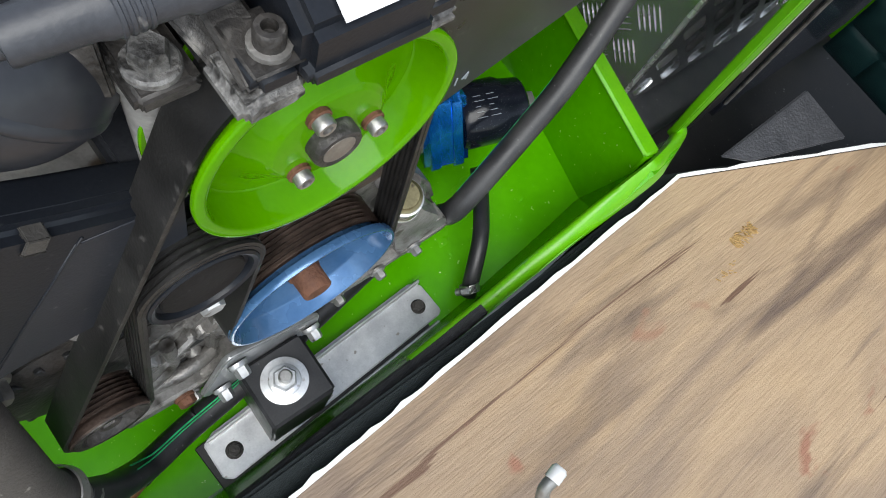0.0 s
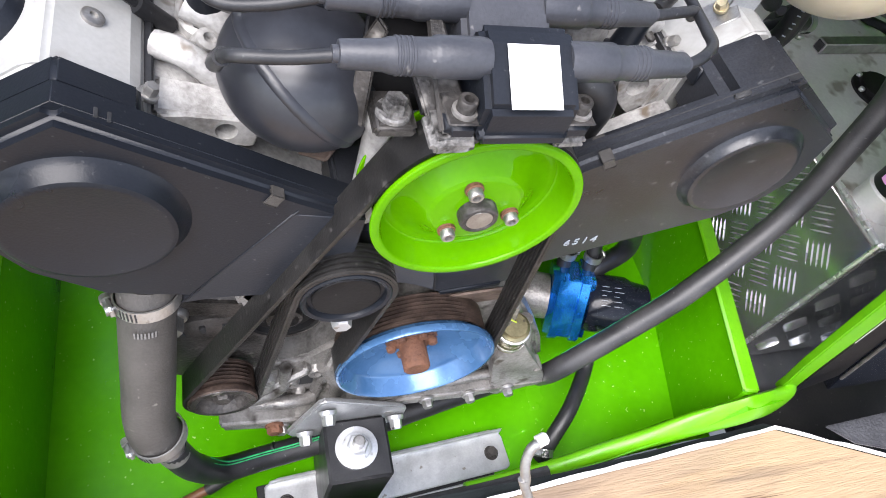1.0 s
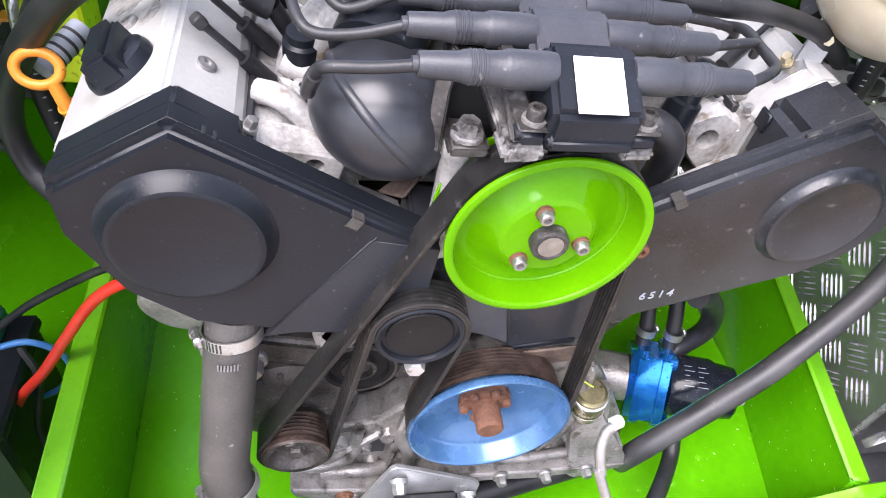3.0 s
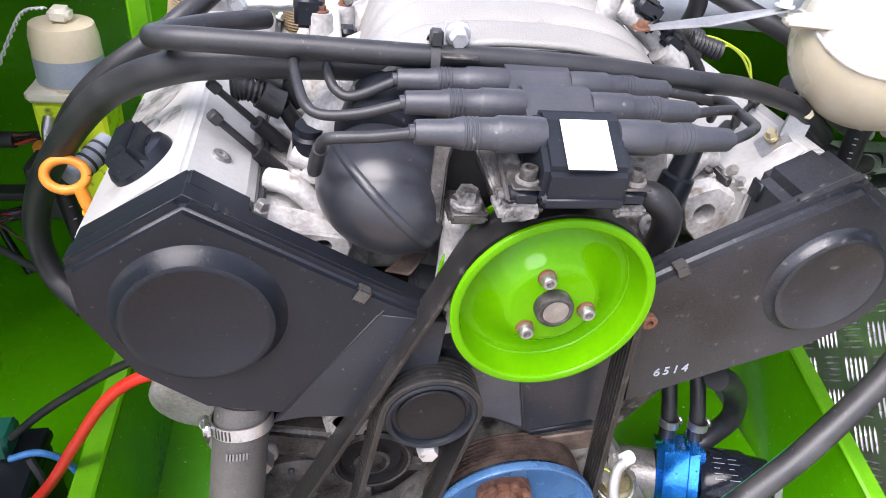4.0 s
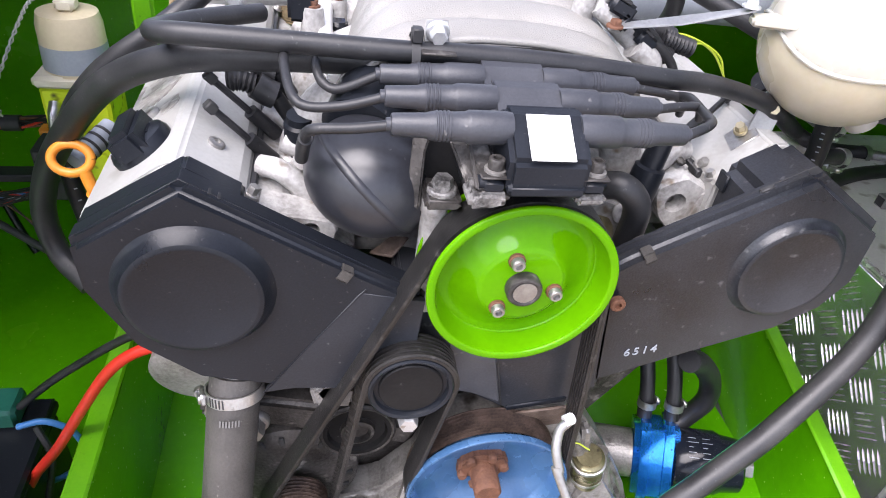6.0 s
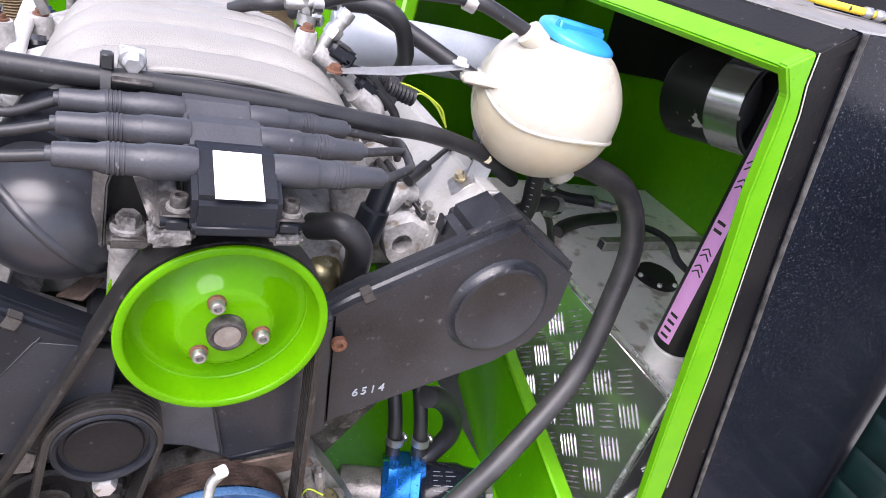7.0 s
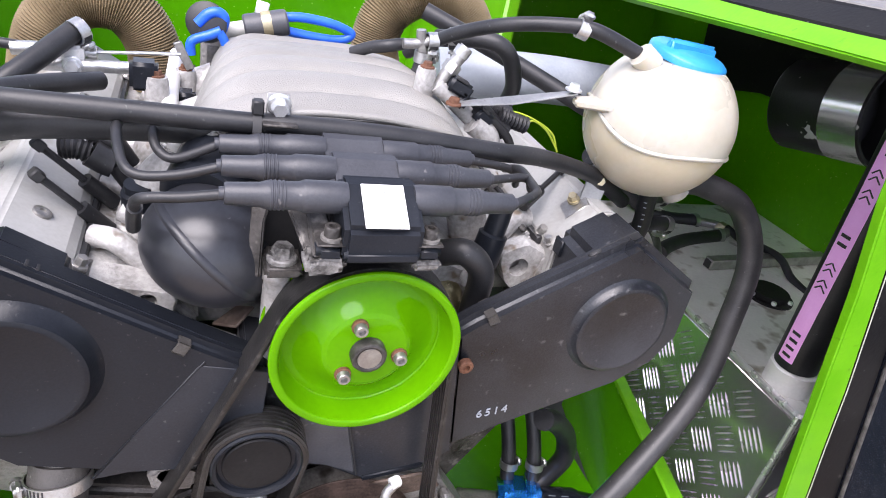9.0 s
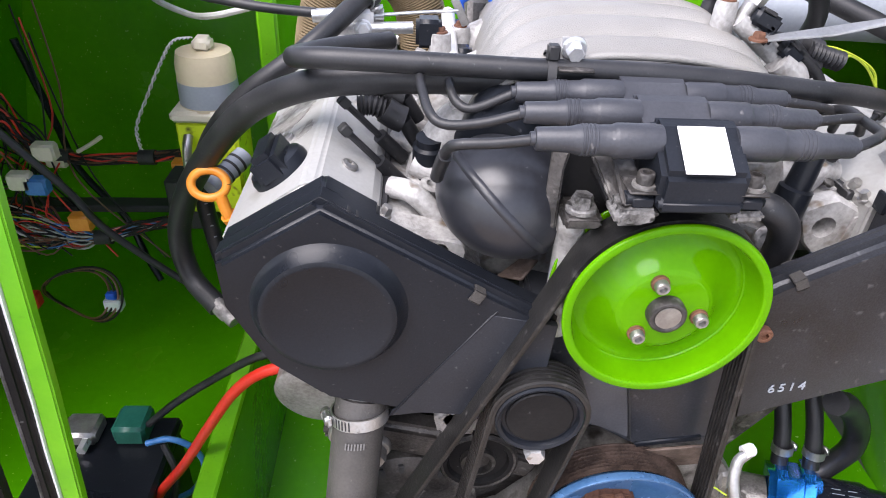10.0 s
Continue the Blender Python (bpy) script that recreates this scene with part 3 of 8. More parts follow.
tagged(link("trim_bare_edge", tube([(x + 0.0004, -0.0436, z) for x, z in RIM_OUT[:9]], 0.0005, 6, 1), WIRE_WHITE), "bare white laminate along the cut edge", "trim", kind="structure")
tagged(link("trim_opening_left", prism(LEFT_OUT + LEFT_IN[::-1], -0.0450, -0.0370, 0.0012), GREEN_EDGE), "green painted edge of the cut-out bulkhead", "trim", kind="structure")
tagged(link("trim_deck_edge", slab([(0.3265, -0.040, 0.8545), (0.3300, 0.02, 0.8505), (0.3290, 0.13, 0.8440), (0.3310, 0.36, 0.828), (0.340, 1.05, 0.783), (0.352, 1.05, 0.806), (0.3460, 0.30, 0.852), (0.3450, 0.12, 0.8590), (0.3455, 0.035, 0.8640), (0.3462, -0.040, 0.8692)][::-1], 0.010, 0.0015), GREEN_EDGE), "green painted edge of the deck opening", "trim", kind="structure")
# slab added out of view to cut the sky light in the left compartment
tagged(link("deck_left_shade", slab([(-0.47, -0.05, 0.820), (-0.47, 1.05, 0.806), (-1.15, 1.05, 0.84), (-1.15, -0.05, 0.85)], 0.02, 0.003), BLACK_MATT), "unseen black slab added to shade the left compartment", "deck", kind="structure")
tagged(link("deck_rear", slab([(-0.372, 0.98, 0.80), (0.345, 0.98, 0.80), (0.345, 1.15, 0.80), (-0.372, 1.15, 0.80)], 0.02, 0.003), BLACK_MATT), "black rear deck behind the engine", "deck", kind="structure")

# black bulkhead each side of the opening
CABIN_EDGE = [(0.3740, 0.8880), (0.3921, 0.8253), (0.4320, 0.7016), (0.4643, 0.6112), (0.5286, 0.427), (0.580, 0.285)]
tagged(link("wall_bulkhead_right", prism([(x + 0.0006, z) for x, z in RIM_OUT] + CABIN_EDGE[::-1], -0.0440, -0.032, 0.0012), BLACK_MATT), "scuffed black painted frame beside the opening", "wall", kind="structure")
tagged(link("wall_cabin_right", slab([(x + 0.0006, -0.0475, z) for x, z in CABIN_EDGE] + [(0.60, -0.0475, 0.24), (0.93, -0.0475, 0.24), (0.84, -0.0475, 0.60), (0.72, -0.0475, 0.897), (0.49, -0.0475, 0.897)], 0.012, 0.001), BLACK_GEL), "glossy black cabin bulkhead with water specks", "wall", kind="structure")
tagged(link("wall_bulkhead_left", slab([(-0.3830, -0.0530, 0.80), (-0.4010, -0.0530, 0.60), (-0.4310, -0.0530, 0.25), (-0.75, -0.14, 0.25), (-0.66, -0.14, 0.82)], 0.015, 0.002), BLACK_MATT), "scuffed black painted frame with chipped white edge", "wall", kind="structure")
rng = random.Random(77)
chipped = []
for (xa, za), (xb, zb) in zip(LEFT_CHIP, LEFT_CHIP[1:]):
    n = max(2, int((za - zb) / 0.006))
    chipped += [(xa + (xb - xa) * k / n + rng.uniform(-0.0007, 0.0006), za + (zb - za) * k / n) for k in range(n)]
tagged(link("trim_white_edge", prism(chipped + [(x - 0.0003, z) for x, z in LEFT_OUT[::-1]], -0.0462, -0.0385, 0), WHITE), "chipped bare white laminate along a cut edge", "trim", kind="structure")
tagged(link("wall_frame_left", prism([(x - 0.0012, z) for x, z in LEFT_FRAME] + [(x + 0.0004, z) for x, z in LEFT_CHIP[::-1]], -0.0500, -0.0390, 0.0030), BLACK_MATT), "scuffed black rounded frame edge", "wall", kind="structure")
tagged(link("trim_left_scuff", tube([(x + 0.0006, -0.0500, z) for x, z in LEFT_FRAME], 0.0011, 6, 4), SCUFFED), "scuffed grey edge of the frame", "trim", kind="structure")
tagged(link("trim_cabin_edge", tube([(x + 0.0010, -0.0480, z) for x, z in CABIN_EDGE], 0.0022, 8, 3), SCUFFED), "scuffed grey edge of the cabin bulkhead", "trim", kind="structure")
coaming = slab([(0.3466, -0.0430, 0.8690), (0.3525, 1.05, 0.8065), (0.374, 1.05, 0.830), (0.3738, -0.0460, 0.8876)][::-1], 0.012, 0.002)
tagged(link("wall_coaming", coaming, BLACK_MATT), "scuffed black coaming round the opening", "wall", kind="structure")
tagged(link("deck_right", slab([(0.3742, -0.0465, 0.8876), (0.615, -0.0490, 0.9010), (0.615, 1.05, 0.855), (0.376, 1.05, 0.830)], 0.012, 0.003), GREY_DECK), "weathered grey side deck", "deck", kind="structure")
tagged(link("wall_gunwale", slab([(0.615, -0.036, 0.893), (0.635, -0.036, 0.925), (0.635, 1.05, 0.885), (0.615, 1.05, 0.849)], 0.012, 0.003), BLACK_MATT), "black gunwale along the deck", "wall", kind="structure")
# added slab, hidden by the deck, blocks sky light above the tank bay
tagged(link("deck_outer_shade", slab([(0.702, 0.11, 0.9188), (0.935, 0.11, 0.8847), (0.935, 1.05, 0.850), (0.702, 1.05, 0.886)], 0.010, 0.002), BLACK_MATT), "unseen black slab added to keep sky light off the hull side", "deck", kind="structure")
tagged(link("gunwale_top", slab([(0.635, -0.036, 0.925), (0.70, -0.036, 0.927), (0.70, 1.05, 0.887), (0.635, 1.05, 0.885)], 0.012, 0.003), GREY_DECK), "weathered grey gunwale top", "deck", kind="structure")
tagged(link("wall_yard", box((2.0, 4.6, -0.55), (9.0, 4.8, 3.4), 0.01), WALL_PAINT), "white rendered wall across the yard", "wall", kind="structure")

# plywood board and its black edging
wood = B()
outline = [(0.480, -0.086), (0.10, -0.104), (-0.075, -0.113), (-0.65, -0.14), (-0.65, -0.62), (1.05, -0.62), (1.05, -0.32), (0.80, -0.217)]
vs = [wood.verts.new((x, y, 0.250)) for x, y in outline]
f = wood.faces.new(vs)
r = bmesh.ops.extrude_face_region(wood, geom=[f])
bmesh.ops.translate(wood, verts=[v for v in r["geom"] if isinstance(v, bmesh.types.BMVert)], vec=(0, 0, -0.014))
rounded(wood, 0, 0.0015)
board = thing("plywood_board", (0.2, -0.4, 0.236), "weathered brown plywood board lying on the seat", "board")
part("board_sheet", wood, PLYWOOD, board)
torn = B()
rng = random.Random(4)
edge = [Vector((1.05, -0.316)), Vector((0.80, -0.213)), Vector((0.482, -0.083)), Vector((0.10, -0.101)), Vector((-0.075, -0.110)), Vector((-0.65, -0.137))]
inner, outer = [], []
for a, b in zip(edge, edge[1:]):
    for k in range(14):
        p = a.lerp(b, k / 14)
        inner.append(torn.verts.new((p.x, p.y - 0.004, 0.2525)))
        outer.append(torn.verts.new((p.x, p.y + rng.uniform(-0.001, 0.0025), 0.2520)))
for k in range(len(inner) - 1):
    torn.faces.new((inner[k], inner[k + 1], outer[k + 1], outer[k]))
r = bmesh.ops.extrude_face_region(torn, geom=torn.faces[:])
bmesh.ops.translate(torn, verts=[v for v in r["geom"] if isinstance(v, bmesh.types.BMVert)], vec=(0, 0, -0.0012))
part("torn_edge", torn, WHITE, board, "ragged white torn facing along the edge")
knots = B()
for c, n in (((0.500, -0.183), 90), ((0.445, -0.205), 10)):
    for _ in range(n):
        x, y = c[0] + rng.uniform(-0.020, 0.020), c[1] + rng.uniform(-0.006, 0.006)
        bar((x, y, 0.249), (x + rng.uniform(-0.003, 0.003), y - rng.uniform(0.001, 0.010), 0.2535), 0.0011, 0.0008, 0, knots, (1, 0, 0))
tagged(part("splinters", knots, FIBRE, board, "pale splintered wood fibres"), kind="stuff")
bed = slab([(-0.65, -0.088, 0.230), (-0.65, -0.62, 0.230), (1.05, -0.62, 0.230), (1.05, -0.30, 0.230), (0.80, -0.20, 0.230), (0.49, -0.072, 0.230), (0.20, -0.085, 0.230)], 0.03, 0.004)
tagged(link("floor_cabin", slab([(0.22, -0.088, 0.150), (-0.9, -0.11, 0.150), (-0.9, -0.95, 0.150), (1.3, -0.95, 0.150), (1.3, -0.012, 0.150), (0.508, -0.012, 0.150), (0.508, -0.060, 0.150)], 0.02, 0.002), BLACK_MATT), "dark cabin floor under the seat", "floor", kind="structure")
tagged(link("seat_bed", bed, FABRIC), "black fabric covered seat base beneath the board", "seat base", kind="structure")
tagged(link("trim_foam", tube([(-0.30, -0.084, 0.205), (-0.20, -0.088, 0.180), (-0.10, -0.087, 0.180), (0.0, -0.082, 0.180), (0.12, -0.078, 0.183), (0.20, -0.074, 0.190)], 0.0075, 8), FOAM), "dark foam sealing strip along the sill", "trim", kind="structure")

# quilted seat back and grey leather flap
quilt = B()
nu, nv = 84, 108
def quilt_at(u, v):
    h = abs(math.sin(u * 7 * math.pi)) ** 0.4 * abs(math.sin(v * 9 * math.pi)) ** 0.4
    return Vector((0.8490 - 0.163 * v - h * 0.007, -0.056 - 0.434 * u, 0.245 + 0.56 * v))
grid = [[quilt.verts.new(quilt_at(i / nu, j / nv)) for j in range(nv + 1)] for i in range(nu + 1)]
for i in range(nu):
    for j in range(nv):
        quilt.faces.new((grid[i][j], grid[i + 1][j], grid[i + 1][j + 1], grid[i][j + 1]))
r = bmesh.ops.extrude_face_region(quilt, geom=quilt.faces[:])
bmesh.ops.translate(quilt, verts=[v for v in r["geom"] if isinstance(v, bmesh.types.BMVert)], vec=Vector((0.03, 0, 0)))
seat = thing("seat_panel", (0.80, -0.3, 0.24), "dark green quilted leatherette seat panel", "seat")
part("quilted_cover", quilt, UPHOLSTERY, seat)
part("leather_flap", slab([(0.545, -0.096, 0.2625), (0.577, -0.1226, 0.2625), (0.735, -0.174, 0.2625), (0.7254, -0.0932, 0.2735)], 0.006, 0.002), GREY_LEATHER, seat, "creased grey leatherette flap")


# ---- the fuel tank with its tread-plate side ----
tank = thing("fuel_tank", (0.75, 0.3, 0.12), "welded aluminium fuel tank with tread-plate sides", "fuel tank")
TX, TY, TZ = 0.562, 0.052, 0.440
part("tank_shell", box((TX, TY, 0.13), (1.02, 0.62, TZ), 0.004), TANK_TOP, tank)
part("side_plate", box((TX - 0.004, TY - 0.002, 0.135), (TX - 0.0005, 0.62, TZ - 0.008), 0.0008), PLATE, tank, "tread-plate side")
rng = random.Random(8)


def weld(p, q, r, name):
    """A weld of overlapping round beads."""
    own = B()
    p, q = Vector(p), Vector(q)
    n = int((q - p).length / 0.0032)
    prof = []
    for k in range(n):
        h = (k + 0.5) * (q - p).length / n
        prof += [(h - 0.0013, r * 0.93), (h, r * rng.uniform(0.98, 1.06)), (h + 0.0013, r * 0.93)]
    lathe(prof, towards(p, q), own, 8)
    return part(name, own, BAR, tank, "bright rippled weld bead")


weld((TX - 0.002, TY, TZ), (TX - 0.002, 0.62, TZ), 0.0042, "weld_bead")
weld((TX - 0.001, TY, 0.135), (TX - 0.001, TY, TZ), 0.0040, "front_weld")
weld((TX, TY - 0.001, TZ), (1.01, TY - 0.001, TZ), 0.0040, "front_top_weld")


def tread(origin, du, dv, wide, tall, out, pitch=0.0445):
    """Raised lens-shaped bars in groups of five on a diagonal lattice, turned by a right angle from group to group."""
    bm = B()
    nu_, nv_ = int(wide / pitch) + 1, int(tall / pitch) + 1
    origin, du, dv, out = Vector(origin), Vector(du), Vector(dv), Vector(out)
    u, v = (du + dv) / math.sqrt(2), (dv - du) / math.sqrt(2)
    for i in range(-nv_, nu_ + nv_):
        for j in range(-nu_, nu_ + nv_):
            c = origin + (u * i + v * j) * pitch
            if not (0.012 < (c - origin).dot(du) < wide - 0.012 and 0.012 < (c - origin).dot(dv) < tall - 0.012):
                continue
            p, q = (u, v) if (i + j) % 2 else (v, u)
            for k in range(5):
                m = c + q * (k - 2) * 0.0079
                ring = [bm.verts.new(m + p * w * 0.0172 + q * h * 0.0015 * (1 - w * w)) for w, h in ((-1, 0), (-0.5, 1), (0.5, 1), (1, 0), (0.5, -1), (-0.5, -1))]
                ring += [bm.verts.new(m + p * w * 0.0172 + out * 0.0019) for w in (-0.6, 0.6)]
                for f in ((0, 1, 6), (1, 2, 7, 6), (2, 3, 7), (3, 4, 7), (4, 5, 6, 7), (5, 0, 6)):
                    bm.faces.new([ring[w] for w in f])
    return bm


# side bars take the paler metal, so their sky glint is painted
tagged(part("tread_relief", tread((TX - 0.004, TY + 0.004, 0.146), (0, 1, 0), (0, 0, 1), 0.556, 0.282, (-1, 0, 0)), BAR, tank, "raised bright tread bars"), kind="stuff")
part("front_plate", box((TX + 0.004, TY - 0.004, 0.135), (1.01, TY - 0.0005, TZ - 0.008), 0.0008), PLATE, tank, "tread-plate front")
tagged(part("front_tread_relief", tread((TX + 0.012, TY - 0.004, 0.146), (1, 0, 0), (0, 0, 1), 0.43, 0.282, (0, -1, 0)), PLATE, tank, "raised bright tread bars"), kind="stuff")
part("filler_neck", lathe([(0, 0.029), (0.03, 0.029), (0.034, 0.024), (0.05, 0.024)], towards((0.592, 0.106, TZ), (0.588, 0.105, TZ + 0.1)), None, 32), ALU, tank)
part("sender_flange", lathe([(0, 0.038), (0.004, 0.038), (0.005, 0.03), (0.012, 0.03), (0.012, 0)], towards((0.735, 0.295, TZ), (0.735, 0.295, TZ + 1)), None, 32), BLACK_MATT, tank, "round black sender flange")
for k in range(6):
    a = k * math.pi / 3
    part("flange_bolt", hexagon((0.735 + 0.033 * math.cos(a), 0.295 + 0.033 * math.sin(a), TZ + 0.004), (0.735 + 0.033 * math.cos(a), 0.295 + 0.033 * math.sin(a), TZ + 0.009), 0.004), ZINC, tank)
part("strap_angle", bar((0.677, 0.377, TZ + 0.010), (0.95, 0.395, TZ + 0.010), 0.018, 0.018, 0.001), STEEL, tank, "aluminium angle across the tank top")

# the bar is solid: this black square paints the shade of a hollow end
part("bar_end_shade", box((0.6755, 0.3705, TZ + 0.0035), (0.6768, 0.3835, TZ + 0.0165), 0), INK_AND_SHADE, tank, "black square standing in for the shade in the bar end")
filler = thing("filler_hose", (0.588, 0.105, TZ + 0.03), "thick black fuel filler hose with a pink printed stripe", "hose")
FA, FB_ = Vector((0.588, 0.105, TZ + 0.035)), Vector((0.560, 0.10, 0.85))
part("hose_body", tube([FA, FA.lerp(FB_, 0.5), FB_], 0.026, 28), RUBBER, filler)
eye0 = Vector((-0.08, -0.35, 0.9))
away = (eye0 - FA)
axis = (FB_ - FA).normalized()
toward = (away - axis * away.dot(axis)).normalized()
sidew = axis.cross(toward)
stripe = B()
rows_ = []
for k in range(25):
    p = FA.lerp(FB_, 0.03 + 0.94 * k / 24)
    rows_.append([stripe.verts.new(p + 0.0264 * (math.cos(a) * toward + math.sin(a) * sidew)) for a in (-0.15, -0.42, -0.69, -0.96)])
for a, b in zip(rows_, rows_[1:]):
    for k in range(3):
        stripe.faces.new((a[k], a[k + 1], b[k + 1], b[k]))
part("printed_stripe", stripe, PINK, filler, "pink printed stripe")


def on_stripe(f, lane):
    return FA.lerp(FB_, f) + 0.0268 * (math.cos(lane) * toward + math.sin(lane) * sidew)


for f0 in (0.30, 0.36, 0.60, 0.66):
    for d in (0.0, 0.02):
        for lane in (-0.30, -0.80):
            part("print_bar", bar(on_stripe(f0 + d, lane), on_stripe(f0 + d + 0.018, -0.55), 0.0016, 0.0004, 0, None, toward), INK_AND_SHADE, filler)
for f0, n in ((0.05, 4), (0.46, 2)):
    for k in range(n):
        part("print_bar", bar(on_stripe(f0 + k * 0.028, -0.35), on_stripe(f0 + k * 0.028, -0.78), 0.004, 0.0004, 0, None, toward), INK_AND_SHADE, filler)
for k in range(12):
    part("print_bar", bar(on_stripe(0.74 + k * 0.014, -0.48), on_stripe(0.74 + k * 0.014, -0.64), 0.0022, 0.0004, 0, None, toward), INK_AND_SHADE, filler)

duct = thing("air_duct", (0.72, 0.30, 0.66), "scuffed black air duct with a bright metal band", "duct")
DA, DB = Vector((0.672, 0.208, 0.760)), Vector((0.655, 0.330, 0.735))
part("duct_tube", lathe([(0.0, 0.056), (0.0, 0.060), (0.122, 0.060), (0.126, 0.057), (0.126, 0.0)], towards(DA, DB), None, 56, False), FLECKED, duct)
# black lining and end disc paint the shade inside the duct
part("duct_mouth_shade", lathe([(0.004, 0.057), (0.05, 0.056), (0.05, 0.0)], towards(DA, DB), None, 48, False), INK_AND_SHADE, duct, "black cup standing in for the shade inside the mouth")
part("metal_band", lathe([(0.003, 0.0605), (0.003, 0.0615), (0.052, 0.0615), (0.052, 0.0605)], towards(DA, DB), None, 56, False), PLATE, duct, "bright metal band")
part("hanger", bar((0.66, 0.30, 0.80), (0.66, 0.30, 0.892), 0.03, 0.004, 0.001, None, (0, 1, 0)), BLACK_MATT, duct, "black hanger strap")

# rope and fitting on the deck, post beyond
rope = thing("mooring_rope", (0.60, 0.1, 0.90), "yellow rope with black flecks looped on the deck", "rope")
part("rope_line", tube([(0.6106, 0.130, 0.9385), (0.585, 0.122, 0.930), (0.5657, 0.120, 0.9225), (0.5278, 0.130, 0.9260), (0.502, 0.135, 0.9203), (0.4863, 0.130, 0.9072), (0.4872, 0.115, 0.8965), (0.5042, 0.100, 0.8955), (0.5306, 0.080, 0.8972), (0.5527, 0.070, 0.8985), (0.5798, 0.058, 0.9000)], 0.0034, 10), YELLOW_ROPE, rope)
part("rope_coil", tube([(0.590, 0.134, 0.936), (0.598, 0.130, 0.9445), (0.612, 0.128, 0.9445), (0.6196, 0.130, 0.9355), (0.610, 0.133, 0.9300), (0.596, 0.132, 0.9330), (0.594, 0.128, 0.9420), (0.606, 0.126, 0.9480)], 0.0033, 10), YELLOW_ROPE, rope)
part("anchor_plate", slab([(0.5047, 0.100, 0.8905), (0.5190, 0.106, 0.8915), (0.5860, 0.060, 0.8965), (0.5760, 0.052, 0.8950)], 0.0025, 0.0006), BLACK_MATT, rope, "thin black anchor plate")
for f in (0.0, 0.010):
    part("ferrule", lathe([(0, 0.0044), (0.001, 0.0050), (0.007, 0.0050), (0.008, 0.0044)], towards((0.5400 + f, 0.0750 - f * 0.5, 0.8978 + f * 0.06), (0.5527 + f, 0.070 - f * 0.5, 0.8985 + f * 0.06)), None, 16), CHROME, rope, "crimped steel ferrule")
post = box((4.35, 2.9, -0.55), (4.6, 3.1, 2.2), 0.01)
single("post", post, BLUE_POST, (4.47, 3.0, -0.55), "blue painted post with flaking paint in the yard", "post")


# ---- the engine: castings and covers ----
AHEAD = Vector((0, 1, 0))
engine = thing("engine", (0.02, 0.32, 0.10), "vee engine of grey aluminium castings standing in the bay", "engine")
part("block", prism([(-0.22, 0.51), (-0.16, 0.50), (-0.08, 0.53), (0.12, 0.53), (0.20, 0.50), (0.215, 0.47), (0.12, 0.32), (0.11, 0.22), (-0.09, 0.22)], 0.090, 0.56, 0.006), GRIME, engine)
part("sump", prism([(-0.13, 0.235), (0.17, 0.235), (0.14, 0.125), (-0.09, 0.125)], 0.07, 0.50, 0.01), CAST, engine, "ribbed aluminium sump")

LEFT = [(-0.217, 0.672), (-0.287, 0.628), (-0.285, 0.588), (-0.259, 0.536), (-0.220, 0.503), (-0.17, 0.492), (-0.115, 0.488), (-0.06, 0.500), (-0.055, 0.580), (-0.098, 0.603)]
RIGHT = [(0.245, 0.677), (0.109, 0.600), (0.075, 0.575), (0.06, 0.46), (0.112, 0.449), (0.20, 0.484), (0.274, 0.512), (0.310, 0.537), (0.329, 0.570), (0.327, 0.626)]
MID = [(-0.075, 0.585), (-0.075, 0.49), (-0.045, 0.465), (-0.005, 0.452), (0.034, 0.427), (0.092, 0.436), (0.118, 0.452), (0.10, 0.585), (0.03, 0.56)]


def inset(outline, d):
    c = Vector((sum(p[0] for p in outline) / len(outline), sum(p[1] for p in outline) / len(outline)))
    return [tuple(c + (Vector(p) - c) * (1 - d / (Vector(p) - c).length)) for p in outline]


def timing_cover(outline, y, disc, r_out, r_in, rise, seam, label, deep=0.046, mat=BLACK_PLASTIC, soft=0.0058, banded=True):
    t = thing("timing_cover", (disc[0], y + 0.04, disc[1] - 0.06), label, "engine cover", "timing covers")
    part("front_shell", prism(outline, y, y + deep + soft, soft, None, None, 5), mat, t)
    if banded:
        part("rear_shell", prism(inset(outline, -0.0006), y + soft + 0.0035, y + deep + 0.001, 0.0005), mat, t)
    else:
        part("joint_line", prism(inset(outline, -0.0002), y + deep - 0.004, y + deep - 0.0031, 0), INK_AND_SHADE, t, "dark joint between the halves")
    at = towards((disc[0], y + 0.003, disc[1]), (disc[0], y - 1, disc[1]))
    rim = [(0.001, r_out + 0.003), (0.0032, r_out + 0.001), (rise * 0.14 + 0.003, r_out - 0.001), (rise * 0.40 + 0.003, r_in + (r_out - r_in) * 0.66), (rise * 0.70 + 0.003, r_in + (r_out - r_in) * 0.40), (rise * 0.92 + 0.003, r_in + 0.0022), (rise + 0.003, r_in), (rise + 0.0030, r_in - 0.002), (rise + 0.0024, r_in - 0.004), (rise + 0.0024, 0)]
    part("round_boss", lathe(rim, at, None, 64), mat, t)
    for a, b in seam:
        part("moulding_line", bar(a, b, 0.0014, 0.0012, 0.0003, None, (0, -1, 0)), mat, t)
    return t


cover_l = timing_cover(LEFT, 0.025, (-0.214, 0.591), 0.0520, 0.0435, 0.011, [((-0.1740, 0.0248, 0.4880), (-0.0999, 0.0248, 0.5909))], "dusty black plastic timing cover with a round boss", 0.023)
part("corner_panel", prism([(-0.1730, 0.4880), (-0.150, 0.4915), (-0.115, 0.4895), (-0.0615, 0.5010), (-0.0565, 0.5790), (-0.1039, 0.5879)], 0.0243, 0.0300, 0.0006), FADED_PLASTIC, cover_l, "dustier grey lower corner of the cover")
